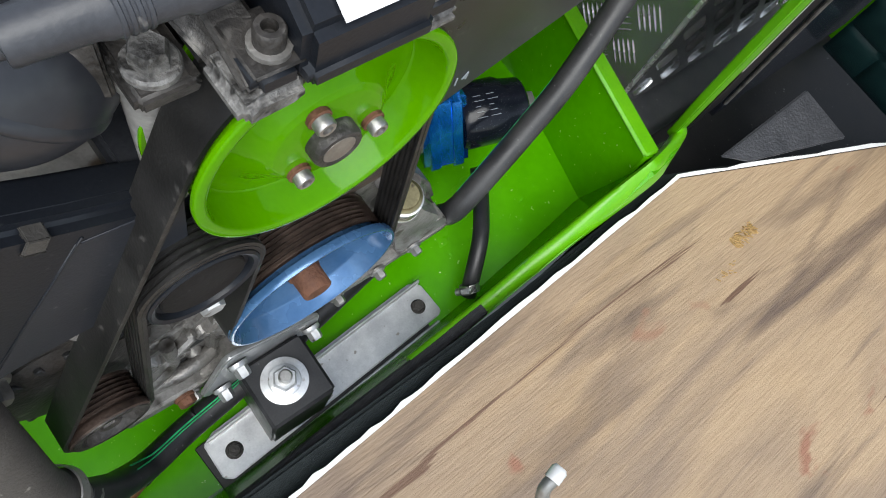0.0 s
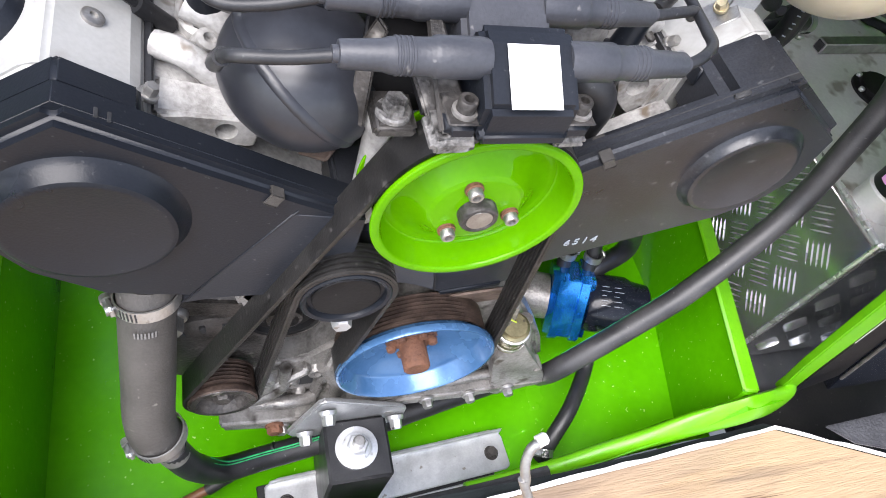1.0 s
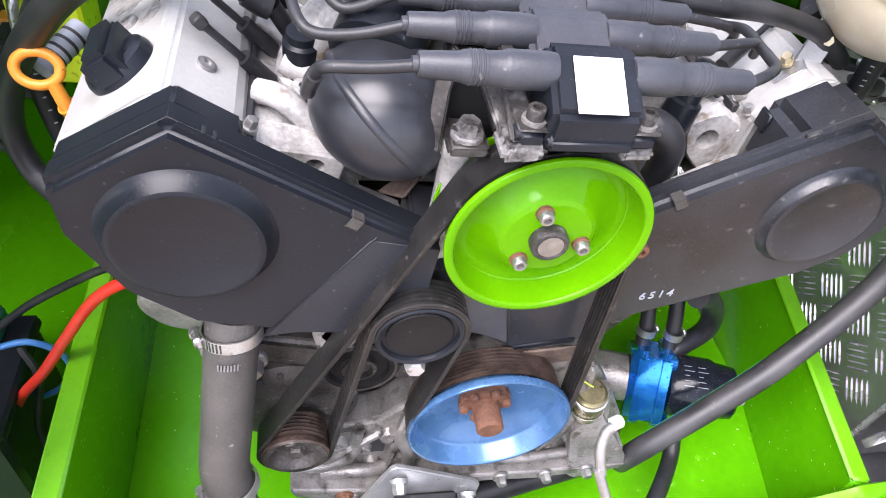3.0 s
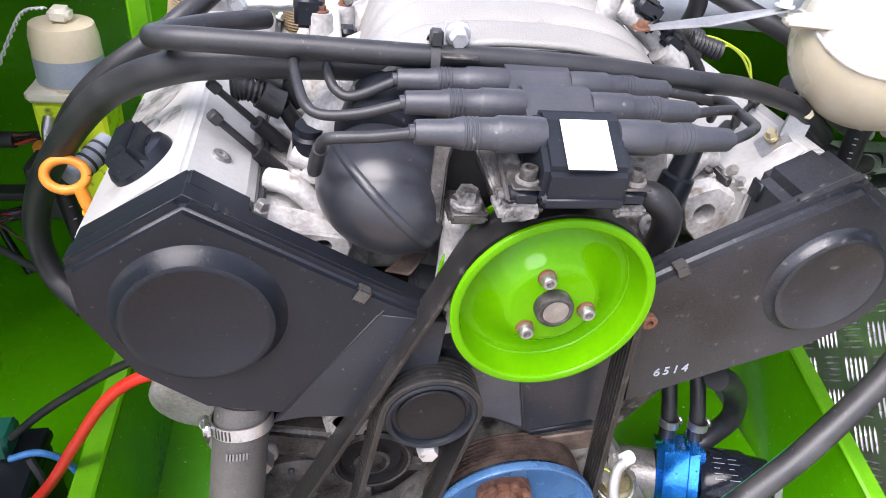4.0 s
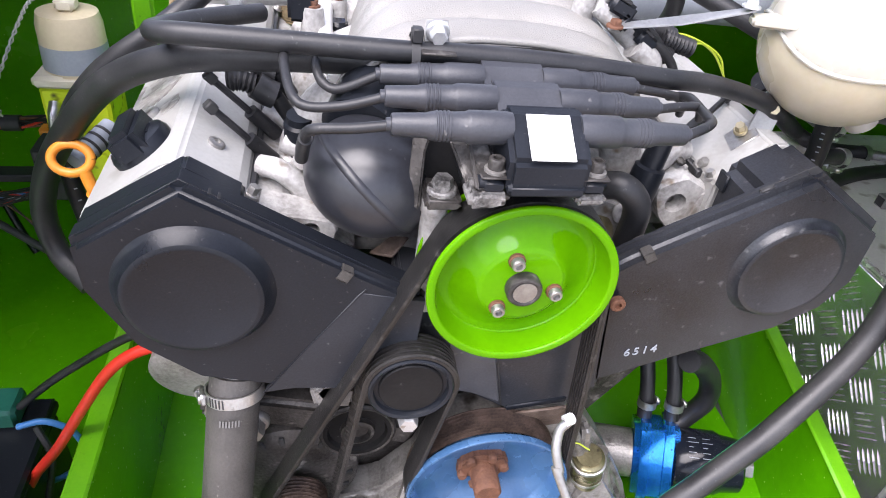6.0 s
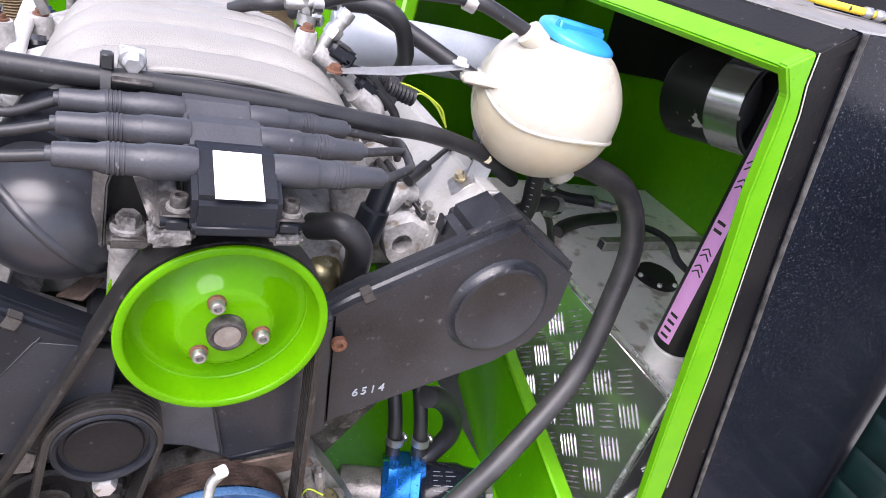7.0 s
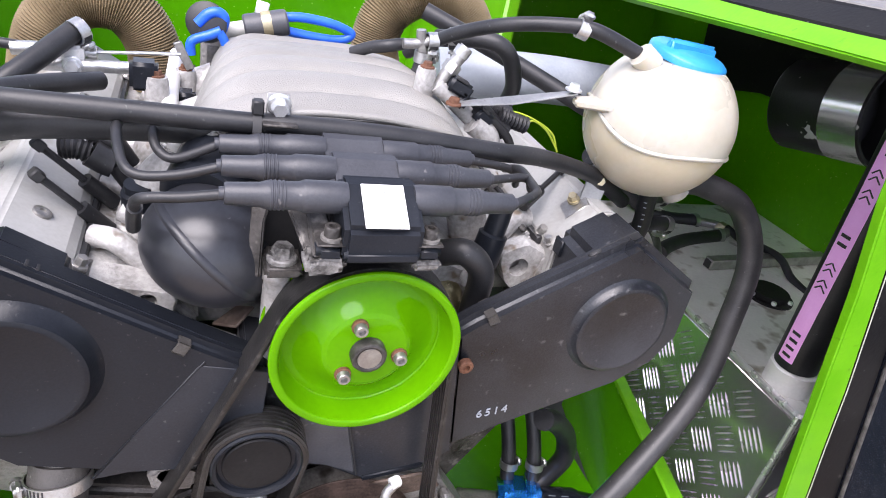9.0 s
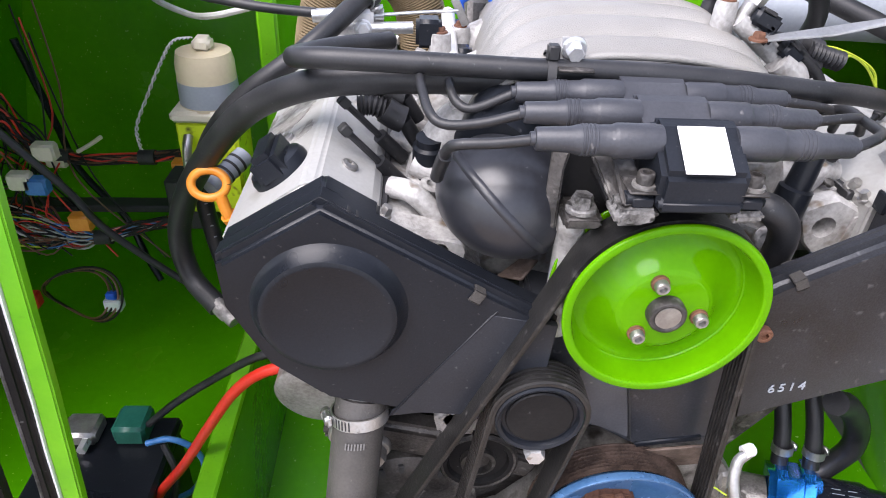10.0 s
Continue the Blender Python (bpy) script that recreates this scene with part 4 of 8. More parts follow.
part("rear_housing", prism([(-0.217, 0.6722), (-0.2872, 0.6282), (-0.285, 0.588), (-0.26, 0.555), (-0.1815, 0.60), (-0.1815, 0.6505)], 0.0475, 0.0675, 0.0022), BLACK_PLASTIC, cover_l, "deeper rear half of the cover")
# two black slips paint the shade of slots in the uncut cover
for x, z in ((-0.2000, 0.6625), (-0.1945, 0.6592)):
    part("moulded_slot_shade", box((-0.0009, 0.0335, -0.0008), (0.0009, 0.0395, 0.0008), 0, Matrix.Translation((x, 0, z)) @ pose(0, 0, 0, 0, 31, 0)), INK_AND_SHADE, cover_l)
cover_r = timing_cover(RIGHT, 0.050, (0.251, 0.587), 0.0500, 0.0430, 0.008, [], "dusty black plastic timing cover stamped with a number", 0.018, DUSTY_PLASTIC, 0.0085, False)
for cx, cz, yy, who, tilt in ((-0.1150, 0.6035, 0.0436, cover_l, 30), (0.1240, 0.5995, 0.0686, cover_r, -30)):
    m = Matrix.Translation((cx, yy, cz)) @ pose(0, 0, 0, 0, tilt, 0) @ Matrix.Diagonal((0.85, 1.0, 0.62, 1))
    clip = box((-0.0048, -0.0185, -0.0060), (0.0048, 0.0030, 0.0058), 0.0018, m)
    box((-0.0054, -0.0206, -0.0068), (0.0054, -0.0188, 0.0078), 0.0008, m, clip)
    box((-0.0054, -0.0206, 0.0062), (0.0054, 0.0040, 0.0080), 0.0008, m, clip)
    box((-0.0062, -0.0212, -0.0080), (0.0062, -0.0180, -0.0055), 0.0014, m, clip)
    part("spring_clip", clip, GREY_RUBBER, who, "dusty spring clip")
part("top_block", prism([(0.203, 0.600), (0.25, 0.56), (0.3290, 0.57), (0.3270, 0.6260), (0.245, 0.6770), (0.203, 0.6530)], 0.0560, 0.116, 0.0085, None, None, 4), DUSTY_PLASTIC, cover_r, "raised black rear block")
part("block_notch", box((0.2000, 0.098, 0.630), (0.2031, 0.112, 0.646), 0.001), BLACK_PLASTIC, cover_r)
part("latch", box((0.204, 0.0595, 0.6515), (0.216, 0.064, 0.6590), 0.001, Matrix.Translation((0.21, 0.06, 0.655)) @ pose(0, 0, 0, 0, -30, 0) @ Matrix.Translation((-0.21, -0.06, -0.655))), INK_AND_SHADE, cover_r)

mid = thing("centre_cover", (0.02, 0.06, 0.43), "dark grey plastic centre cover behind the pulleys", "engine cover")
part("panel", prism(MID, 0.046, 0.09, 0.004), DUSTY_PLASTIC, mid)
# thin panel in a paler grey than the cover round it
part("paler_panel", prism([(-0.030, 0.462), (-0.028, 0.520), (0.010, 0.520), (0.027, 0.440), (0.000, 0.4535)], 0.0440, 0.0475, 0.0012), DARK_PLASTIC, mid, "paler grey panel")
part("split_line", bar((0.0108, 0.0440, 0.519), (0.0285, 0.0440, 0.438), 0.0016, 0.0016, 0.0003, None, (0, -1, 0)), INK_AND_SHADE, mid)
part("lower_lip", bar((0.034, 0.047, 0.431), (0.09, 0.047, 0.440), 0.006, 0.006, 0.001), BLACK_PLASTIC, mid)


def stamped(text, at, size, turn, mat, parent, name="stamped_number"):
    cu = bpy.data.curves.new(name, "FONT")
    cu.body, cu.size, cu.extrude, cu.shear, cu.space_character = text, size, 0.0004, 0.12, 1.35
    tmp = bpy.data.objects.new("tmp", cu)
    scene.collection.objects.link(tmp)
    me = bpy.data.meshes.new_from_object(tmp.evaluated_get(bpy.context.evaluated_depsgraph_get()))
    bpy.data.objects.remove(tmp)
    own = B()
    own.from_mesh(me)
    bmesh.ops.transform(own, matrix=Matrix.Translation(at) @ turn, verts=own.verts)
    return part(name, own, mat, parent, "pale stamped number")


stamped("6514", (0.133, 0.0492, 0.489), 0.0122, pose(0, 0, 0, 90, -9, 0), GREY_PIPE, cover_r)
for p in ((0.106, 0.046, 0.557), (-0.064, 0.042, 0.562)):
    t = thing("cover_screw", p, "brass coloured socket screw holding a plastic cover", "screw", "cover screws")
    part("head", lathe([(0, 0.0065), (0.005, 0.0065), (0.006, 0.0055), (0.006, 0.003), (0.003, 0.003), (0.003, 0)], towards(p, Vector(p) - AHEAD), None, 20), RUST, t)

# valve covers
VL = [(-0.182, 0.595), (-0.182, 0.633), (-0.188, 0.641), (-0.224, 0.663), (-0.234, 0.662), (-0.292, 0.621), (-0.288, 0.585), (-0.262, 0.530), (-0.20, 0.535)]
VR = [(0.205, 0.600), (0.205, 0.627), (0.211, 0.634), (0.243, 0.667), (0.258, 0.668), (0.318, 0.618), (0.335, 0.570), (0.285, 0.515), (0.21, 0.53)]
valve_l = part("valve_cover", prism(VL[::-1], 0.068, 0.53, 0.0022), SILVER_PAINT, engine, "stained silver valve cover")
valve_r = part("valve_cover", prism(VR, 0.117, 0.54, 0.0022), SILVER_PAINT, engine, "stained silver valve cover")
for k in range(4):
    y = 0.13 + k * 0.12
    for (x0, z0), (x1, z1), who in (((-0.180, 0.634), (-0.176, 0.642), valve_l), ((0.208, 0.626), (0.204, 0.634), valve_r)):
        part("cover_bolt", hexagon((x0, y - 0.053 if k == 0 and who == valve_l else y, z0), (x1, y - 0.053 if k == 0 and who == valve_l else y, z1), 0.0042, None, 0.006), STEEL, who)
    part("slope_screw", lathe([(0, 0.0065), (0.002, 0.0065), (0.0028, 0.005), (0.0028, 0.0025), (0.001, 0.0025), (0.001, 0)], towards((-0.206, y - 0.012, 0.6520), (-0.200, y - 0.012, 0.662)), None, 14), STEEL, valve_l, "small dull cover screw")
    part("hollow_screw", lathe([(0, 0.008), (0.004, 0.008), (0.005, 0.006), (0.005, 0.003), (0.002, 0.003)], towards((-0.262, y + 0.05, 0.641), (-0.285, y + 0.05, 0.676)), None, 16), STEEL, valve_l)

rng = random.Random(52)
for y0, y1, f0, f1 in ((0.20, 0.29, 0.12, 0.86), (0.30, 0.37, 0.25, 0.80), (0.165, 0.195, 0.10, 0.38), (0.245, 0.275, 0.88, 0.97)):
    patch, ring = B(), []
    for k in range(26):
        a = 2 * math.pi * k / 26
        w = rng.uniform(0.72, 1.08)
        f, y = (f0 + f1) / 2 + (f1 - f0) / 2 * math.cos(a) * w, (y0 + y1) / 2 + (y1 - y0) / 2 * math.sin(a) * w
        ring.append(patch.verts.new((-0.234 - 0.058 * f - 0.0002, y, 0.662 - 0.041 * f + 0.0005)))
    patch.faces.new(ring)
    r = bmesh.ops.extrude_face_region(patch, geom=patch.faces[:])
    bmesh.ops.translate(patch, verts=[v for v in r["geom"] if isinstance(v, bmesh.types.BMVert)], vec=(0.0004, 0, -0.0006))
    part("peeled_patch", patch, PEELED, valve_l, "bare metal where the paint has peeled")

cap = thing("oil_filler_cap", (-0.262, 0.118, 0.640), "black plastic oil filler cap with a raised grip", "cap")
CM = Matrix.Translation((-0.2535, 0.118, 0.6435)) @ pose(0, 0, 0, 0, -34, 0)
part("cap_disc", lathe([(0, 0.0235), (0.008, 0.0235), (0.0125, 0.0215), (0.0145, 0.0170), (0.015, 0)], CM, None, 40), BLACK_PLASTIC, cap)
part("grip", prism([(-0.0125, 0.004), (0.0125, 0.004), (0.0105, 0.0275), (-0.0105, 0.0275)], -0.0245, 0.0235, 0.0045, CM @ pose(0, 0, 0, 0, 0, 4), None, 4), BLACK_PLASTIC, cap)
part("grip_shoulder", prism([(-0.0210, 0.006), (0.0210, 0.006), (0.0100, 0.0185), (-0.0100, 0.0185)], -0.0110, 0.0110, 0.0040, CM @ pose(0, 0, 0, 0, 0, 4), None, 4), BLACK_PLASTIC, cap)

# pale castings in the vee
def eyelet(outline, c, r, y0, y1, bevel=0.003):
    """A plate in x and z with a round hole through it."""
    n = 36
    ring = []
    for k in range(n):
        a = 2 * math.pi * k / n
        d = Vector((math.cos(a), math.sin(a)))
        best = r * 1.5
        for p, q in zip(outline, outline[1:] + outline[:1]):
            p, q = Vector(p) - Vector(c), Vector(q) - Vector(c)
            e = q - p
            den = d.x * e.y - d.y * e.x
            if abs(den) > 1e-9:
                t, w = (p.x * e.y - p.y * e.x) / den, (p.x * d.y - p.y * d.x) / den
                if t > 0 and -1e-6 <= w <= 1 + 1e-6:
                    best = max(best, t)
        ring.append((d, best))
    own = B()
    rows = []
    for f, y in ((0, y0 + bevel), (0.12, y0), (1, y0), (1, y1), (0, y1)):
        rows.append([own.verts.new((c[0] + d.x * (b + (r - b) * f), y, c[1] + d.y * (b + (r - b) * f))) for d, b in ring])
    for p, q in zip(rows, rows[1:] + rows[:1]):
        for k in range(n):
            own.faces.new((p[k], p[(k + 1) % n], q[(k + 1) % n], q[k]))
    return own


EAR = [(0.1600, 0.6060), (0.1590, 0.6160), (0.1710, 0.6230), (0.1850, 0.6280), (0.2030, 0.6190), (0.2110, 0.6140), (0.2090, 0.6040), (0.1970, 0.5780), (0.1860, 0.5680), (0.1690, 0.5850)]
part("lifting_ear", eyelet(EAR, (0.181, 0.601), 0.0098, 0.127, 0.143), PALE_CAST, engine, "cast lifting ear with a drilled hole")
part("ear_web", prism([(0.19, 0.575), (0.197, 0.615), (0.214, 0.624), (0.222, 0.600), (0.215, 0.57)], 0.125, 0.165, 0.006), PALE_CAST, engine)
part("head_ledge", prism([(-0.190, 0.630), (-0.160, 0.618), (-0.128, 0.598), (-0.10, 0.568), (-0.19, 0.56)], 0.098, 0.50, 0.005), PALE_CAST, engine, "stained cylinder head casting")
part("head_ledge", prism([(0.118, 0.560), (0.146, 0.592), (0.178, 0.612), (0.206, 0.626), (0.21, 0.56)], 0.150, 0.50, 0.005), PALE_CAST, engine, "stained cylinder head casting")
part("head_front", prism([(-0.186, 0.618), (-0.150, 0.592), (-0.098, 0.566), (-0.070, 0.552), (-0.06, 0.52), (-0.19, 0.52)], 0.061, 0.105, 0.005), PALE_CAST, engine, "stained front face of the head")
part("head_front", prism([(0.095, 0.540), (0.125, 0.553), (0.160, 0.565), (0.21, 0.598), (0.21, 0.52), (0.10, 0.52)], 0.072, 0.124, 0.005), PALE_CAST, engine, "stained front face of the head")
part("flange_left", eyelet([(-0.178, 0.612), (-0.176, 0.620), (-0.122, 0.611), (-0.118, 0.604), (-0.122, 0.588), (-0.172, 0.600)], (-0.1385, 0.6035), 0.0068, 0.078, 0.094, 0.002), PALE_CAST, engine, "machined flange with a drilled hole")
part("flange_top", slab([(-0.178, 0.079, 0.6205), (-0.122, 0.079, 0.6115), (-0.120, 0.103, 0.614), (-0.176, 0.105, 0.624)], 0.006, 0.002), PALE_CAST, engine)
for y0 in (0.112, 0.20, 0.29, 0.38):
    part("cast_finger", tube([(-0.176, y0 + 0.008, 0.634), (-0.160, y0, 0.634), (-0.142, y0 - 0.004, 0.618), (-0.128, y0 - 0.008, 0.598)], 0.0085, 12), PALE_CAST, engine)
    part("cast_finger", tube([(-0.158, y0 + 0.040, 0.640), (-0.140, y0 + 0.034, 0.632), (-0.124, y0 + 0.030, 0.606)], 0.011, 12), PALE_CAST, engine)
    part("cast_finger", tube([(0.200, y0 + 0.060, 0.632), (0.182, y0 + 0.055, 0.630), (0.160, y0 + 0.050, 0.604)], 0.011, 12), PALE_CAST, engine)
    part("stud_boss", lathe([(0, 0.009), (0.012, 0.008), (0.013, 0.004), (0.008, 0.004), (0.008, 0)], towards((-0.150, y0 + 0.018, 0.622), (-0.135, y0 + 0.010, 0.655)), None, 16), PALE_CAST, engine)
    part("stud_boss", lathe([(0, 0.008), (0.012, 0.007), (0.013, 0.004), (0.008, 0.004), (0.008, 0)], towards((0.170, y0 + 0.045, 0.612), (0.155, y0 + 0.035, 0.645)), None, 16), PALE_CAST, engine)
part("gasket_strip", bar((-0.1795, 0.085, 0.629), (-0.1795, 0.50, 0.629), 0.005, 0.007, 0.001), RUBBER, engine, "dark rubber gasket edge")
part("gasket_strip", bar((0.2025, 0.140, 0.6235), (0.2025, 0.52, 0.6235), 0.006, 0.008, 0.001), RUBBER, engine, "dark rubber gasket edge")
part("gasket_strip", bar((0.190, 0.150, 0.628), (0.190, 0.30, 0.628), 0.007, 0.006, 0.002), GREY_RUBBER, engine)
for x, y, z in ((0.2165, 0.134, 0.630), (0.206, 0.150, 0.632)):
    part("edge_bolt", hexagon((x, y, z - 0.006), (x, y - 0.006, z + 0.004), 0.0045, None, 0.006), STEEL, engine)
part("brown_flap", slab([(-0.0940, 0.0780, 0.5810), (-0.0760, 0.0880, 0.5900), (-0.0630, 0.0800, 0.5950), (-0.0770, 0.0660, 0.5860)], 0.003, 0.001), BROWN_TIN, engine, "rust-brown crumpled tin")
part("brown_flap", slab([(-0.100, 0.060, 0.572), (-0.092, 0.050, 0.582), (-0.060, 0.054, 0.576), (-0.066, 0.066, 0.562)], 0.004, 0.001), BROWN_TIN, engine, "rust-brown crumpled tin")
part("tube_collar", lathe([(0, 0.017), (0.006, 0.017), (0.009, 0.013), (0.009, 0.0)], towards((-0.146, 0.155, 0.621), (-0.146, 0.146, 0.683)), None, 24), PALE_CAST, engine, "pale collar")
part("tube_stub", lathe([(0, 0.0135), (0.006, 0.0135), (0.007, 0.0120), (0.013, 0.0120), (0.014, 0.0135), (0.026, 0.0135), (0.028, 0.011), (0.034, 0.011), (0.034, 0)], towards((-0.146, 0.154, 0.629), (-0.146, 0.145, 0.691)), None, 24), BLACK_PLASTIC, engine, "black grooved injector body")

manifold = thing("intake_manifold", (-0.01, 0.23, 0.55), "sand-cast aluminium intake plenum with broad cross ribs", "intake manifold")
top = B()
NU, NV = 56, 150
grid = []
for i in range(NU + 1):
    u = -1 + 2 * i / NU
    row = []
    for j in range(NV + 1):
        v = j / NV
        w = v + 0.16 * abs(u) ** 2.6
        x = -0.001 + 0.009 * v + u * (0.122 - 0.028 * v)
        y = 0.128 + 0.30 * v
        crown = 0.043 + 0.020 * math.sin(min(1.0, v / 0.75) * math.pi) ** 0.8 - 0.012 * v
        fall = 1 - max(0, (v - 0.90) / 0.10) ** 2 * 0.7
        z = 0.690 + crown * fall * (1 - abs(u) ** 7) + 0.0066 * (abs(math.sin(w * 8.0 * math.pi)) ** 0.5 - 0.65) * (1 - abs(u) ** 8) * min(1, v * 9)
        row.append(top.verts.new((x, y, z)))
    grid.append(row)
for i in range(NU):
    for j in range(NV):
        top.faces.new((grid[i][j], grid[i + 1][j], grid[i + 1][j + 1], grid[i][j + 1]))
edge = [grid[i][0] for i in range(NU + 1)] + [grid[NU][j] for j in range(1, NV + 1)] + [grid[i][NV] for i in range(NU - 1, -1, -1)] + [grid[0][j] for j in range(NV - 1, 0, -1)]
low = [top.verts.new((v.co.x * 0.97, v.co.y + 0.004, 0.655)) for v in edge]
for k in range(len(edge)):
    top.faces.new((edge[k], edge[(k + 1) % len(edge)], low[(k + 1) % len(edge)], low[k]))
top.faces.new(low)
part("plenum", top, PLENUM, manifold)
part("front_lip", tube([(-0.118, 0.124, 0.692), (-0.09, 0.124, 0.719), (-0.04, 0.124, 0.7360), (0.01, 0.124, 0.7380), (0.05, 0.124, 0.7345), (0.090, 0.126, 0.7250), (0.112, 0.13, 0.703), (0.118, 0.132, 0.685)], 0.0030, 10), PLENUM, manifold)
for k in range(3):
    y = 0.16 + 0.085 * k
    part("runner", tube([(-0.085, y, 0.69), (-0.125, y, 0.668), (-0.145, y, 0.630), (-0.150, y, 0.585)], 0.019, 14), PALE_CAST, manifold)
    part("runner", tube([(0.075, y + 0.012, 0.69), (0.118, y + 0.012, 0.665), (0.140, y + 0.012, 0.62), (0.150, y + 0.012, 0.57)], 0.019, 14), PALE_CAST, manifold)
    for s, xo in ((-1, 0.0), (1, 0.012)):
        part("injector", tube([(s * 0.118 + xo * 0.3, y + 0.028, 0.68), (s * 0.142 + xo * 0.3, y + 0.028, 0.625)], 0.0085, 10), BLACK_PLASTIC, manifold, "black fuel injector")
        part("injector_plug", box((s * 0.115 - 0.009, y + 0.020, 0.675), (s * 0.115 + 0.009, y + 0.040, 0.696), 0.003), BLACK_PLASTIC, manifold, "black injector plug")
part("fuel_rail", tube([(-0.125, 0.15, 0.690), (-0.127, 0.25, 0.695), (-0.124, 0.38, 0.698)], 0.007, 10), ALU, manifold, "silver fuel rail")
part("fuel_rail", tube([(0.118, 0.16, 0.690), (0.122, 0.28, 0.695), (0.116, 0.40, 0.698)], 0.007, 10), ALU, manifold, "silver fuel rail")
part("crossover_pipe", tube([(-0.1320, 0.1700, 0.6960), (-0.1250, 0.1450, 0.7020), (-0.1090, 0.1450, 0.6980), (-0.0850, 0.1450, 0.7000), (-0.0570, 0.1450, 0.7060)], 0.0085, 14), BAR, manifold, "polished crossover pipe")
part("valley_casting", prism([(-0.15, 0.545), (-0.135, 0.60), (-0.08, 0.62), (0.09, 0.62), (0.145, 0.60), (0.165, 0.545)], 0.125, 0.50, 0.008), PALE_CAST, manifold, "stained valley casting")
for x, y, z0, z1, r in ((-0.115, 0.315, 0.655, 0.703, 0.0095), (0.0745, 0.182, 0.700, 0.765, 0.0085), (-0.137, 0.245, 0.660, 0.716, 0.0095)):
    part("cast_post", lathe([(z0, r * 1.15), (z1 - 0.004, r), (z1, r * 0.9), (z1, 0)], Matrix.Translation((x, y, 0)), None, 20), PALE_CAST, manifold)
    part("post_bolt", hexagon((x, y, z1), (x, y, z1 + 0.005), 0.0042, None, 0.0062), RUST, manifold, "rust-brown bolt")
icb = thing("hose_bracket", (-0.052, 0.108, 0.735), "small bent zinc bracket bolted on the plenum front", "bracket")
part("plate", slab([(-0.061, 0.118, 0.732), (-0.043, 0.118, 0.732), (-0.044, 0.125, 0.750), (-0.060, 0.125, 0.750)], 0.002, 0.0006), STEEL, icb)
part("foot", slab([(-0.064, 0.100, 0.735), (-0.040, 0.100, 0.735), (-0.040, 0.119, 0.735), (-0.064, 0.119, 0.735)], 0.002, 0.0006), GRIME, icb)
part("nut", hexagon((-0.052, 0.119, 0.744), (-0.052, 0.109, 0.742), 0.0062, None, 0.0085), ZINC, icb)


# ---- pulleys and belt ----
FAN, ALT, IDL, CRK = (0.007, 0.607), (-0.152, 0.332), (-0.062, 0.502), (0.021, 0.360)
BELT_Y, BELT_W = 0.0212, 0.0250


def hub(c, y):
    return towards((c[0], y, c[1]), (c[0], y + 1, c[1]))


fan = thing("drive_pulley", (FAN[0], 0.02, FAN[1]), "bright green painted dished drive pulley", "pulley", "belt pulleys")
part("pulley_body", lathe([(0.037, 0.0), (0.037, 0.05), (0.0365, 0.0670), (0.0335, 0.0640), (0.0036, 0.0640), (0.0030, 0.0683), (0.0012, 0.0684), (0.0004, 0.0680),
     (0.0, 0.0672), (-0.0002, 0.0645), (0.0, 0.0630), (0.0006, 0.0623), (0.0018, 0.0619), (0.0190, 0.0588), (0.0200, 0.0580), (0.0204, 0.0574), (0.0202, 0.0566), (0.0210, 0.0540), (0.0208, 0.0510), (0.0192, 0.0465), (0.0160, 0.0415),
     (0.0120, 0.0370), (0.0088, 0.0340), (0.0070, 0.0322), (0.0062, 0.0313), (0.0060, 0.0304), (0.0052, 0.0296), (0.0048, 0.0280), (0.0048, 0.0)], hub(FAN, 0.003), None, 96), PULLEY_GREEN, fan)
part("rear_flange", lathe([(0.0344, 0.060), (0.0344, 0.0690), (0.0350, 0.0696), (0.0360, 0.0696), (0.0366, 0.0690), (0.0366, 0.060)], hub((FAN[0] - 0.0020, FAN[1]), 0.003), None, 80, False), PULLEY_GREEN, fan)
part("hub_cap", lathe([(0.006, 0.0128), (-0.0015, 0.0128), (-0.0035, 0.0118), (-0.0040, 0.0104), (-0.0036, 0.0092), (-0.0030, 0.0086), (-0.0030, 0)], hub(FAN, 0.003), None, 40), GRIME, fan, "dark steel hub end")
part("hub_disc", lathe([(-0.0028, 0.0088), (-0.0034, 0.0085), (-0.0034, 0)], hub(FAN, 0.003), None, 32), STEEL, fan, "worn bare steel centre")
for a in (110, -10, 230):
    x, z = FAN[0] + 0.0242 * math.cos(radians(a)), FAN[1] + 0.0242 * math.sin(radians(a))
    b = part("hub_bolt", lathe([(0, 0.0048), (0.007, 0.0048), (0.008, 0.0041), (0.008, 0.0026), (0.004, 0.0026), (0.004, 0)], towards((x, 0.0080, z), (x, -1, z)), None, 18), STEEL, fan, "worn socket-head bolt")
    part("bolt_collar", lathe([(0, 0.0060), (0.0026, 0.0060), (0.0031, 0.0052)], towards((x, 0.0082, z), (x, -1, z)), None, 18), RUST, b, "rust-brown washer")

crank = thing("crank_pulley", (CRK[0], 0.02, CRK[1]), "blue painted crank pulley with bare ribbed track", "pulley", "belt pulleys")
ribs = [(0.036, 0.0715)]
for k in range(7):
    ribs += [(0.0350 - k * 0.0036, 0.0715), (0.0338 - k * 0.0036, 0.0685), (0.0326 - k * 0.0036, 0.0685)]
ribs += [(0.0085, 0.0715)]
part("ribbed_track", lathe(ribs, hub(CRK, 0.010), None, 80, False), RUSTY_RIB, crank, "rust-brown ribbed track")
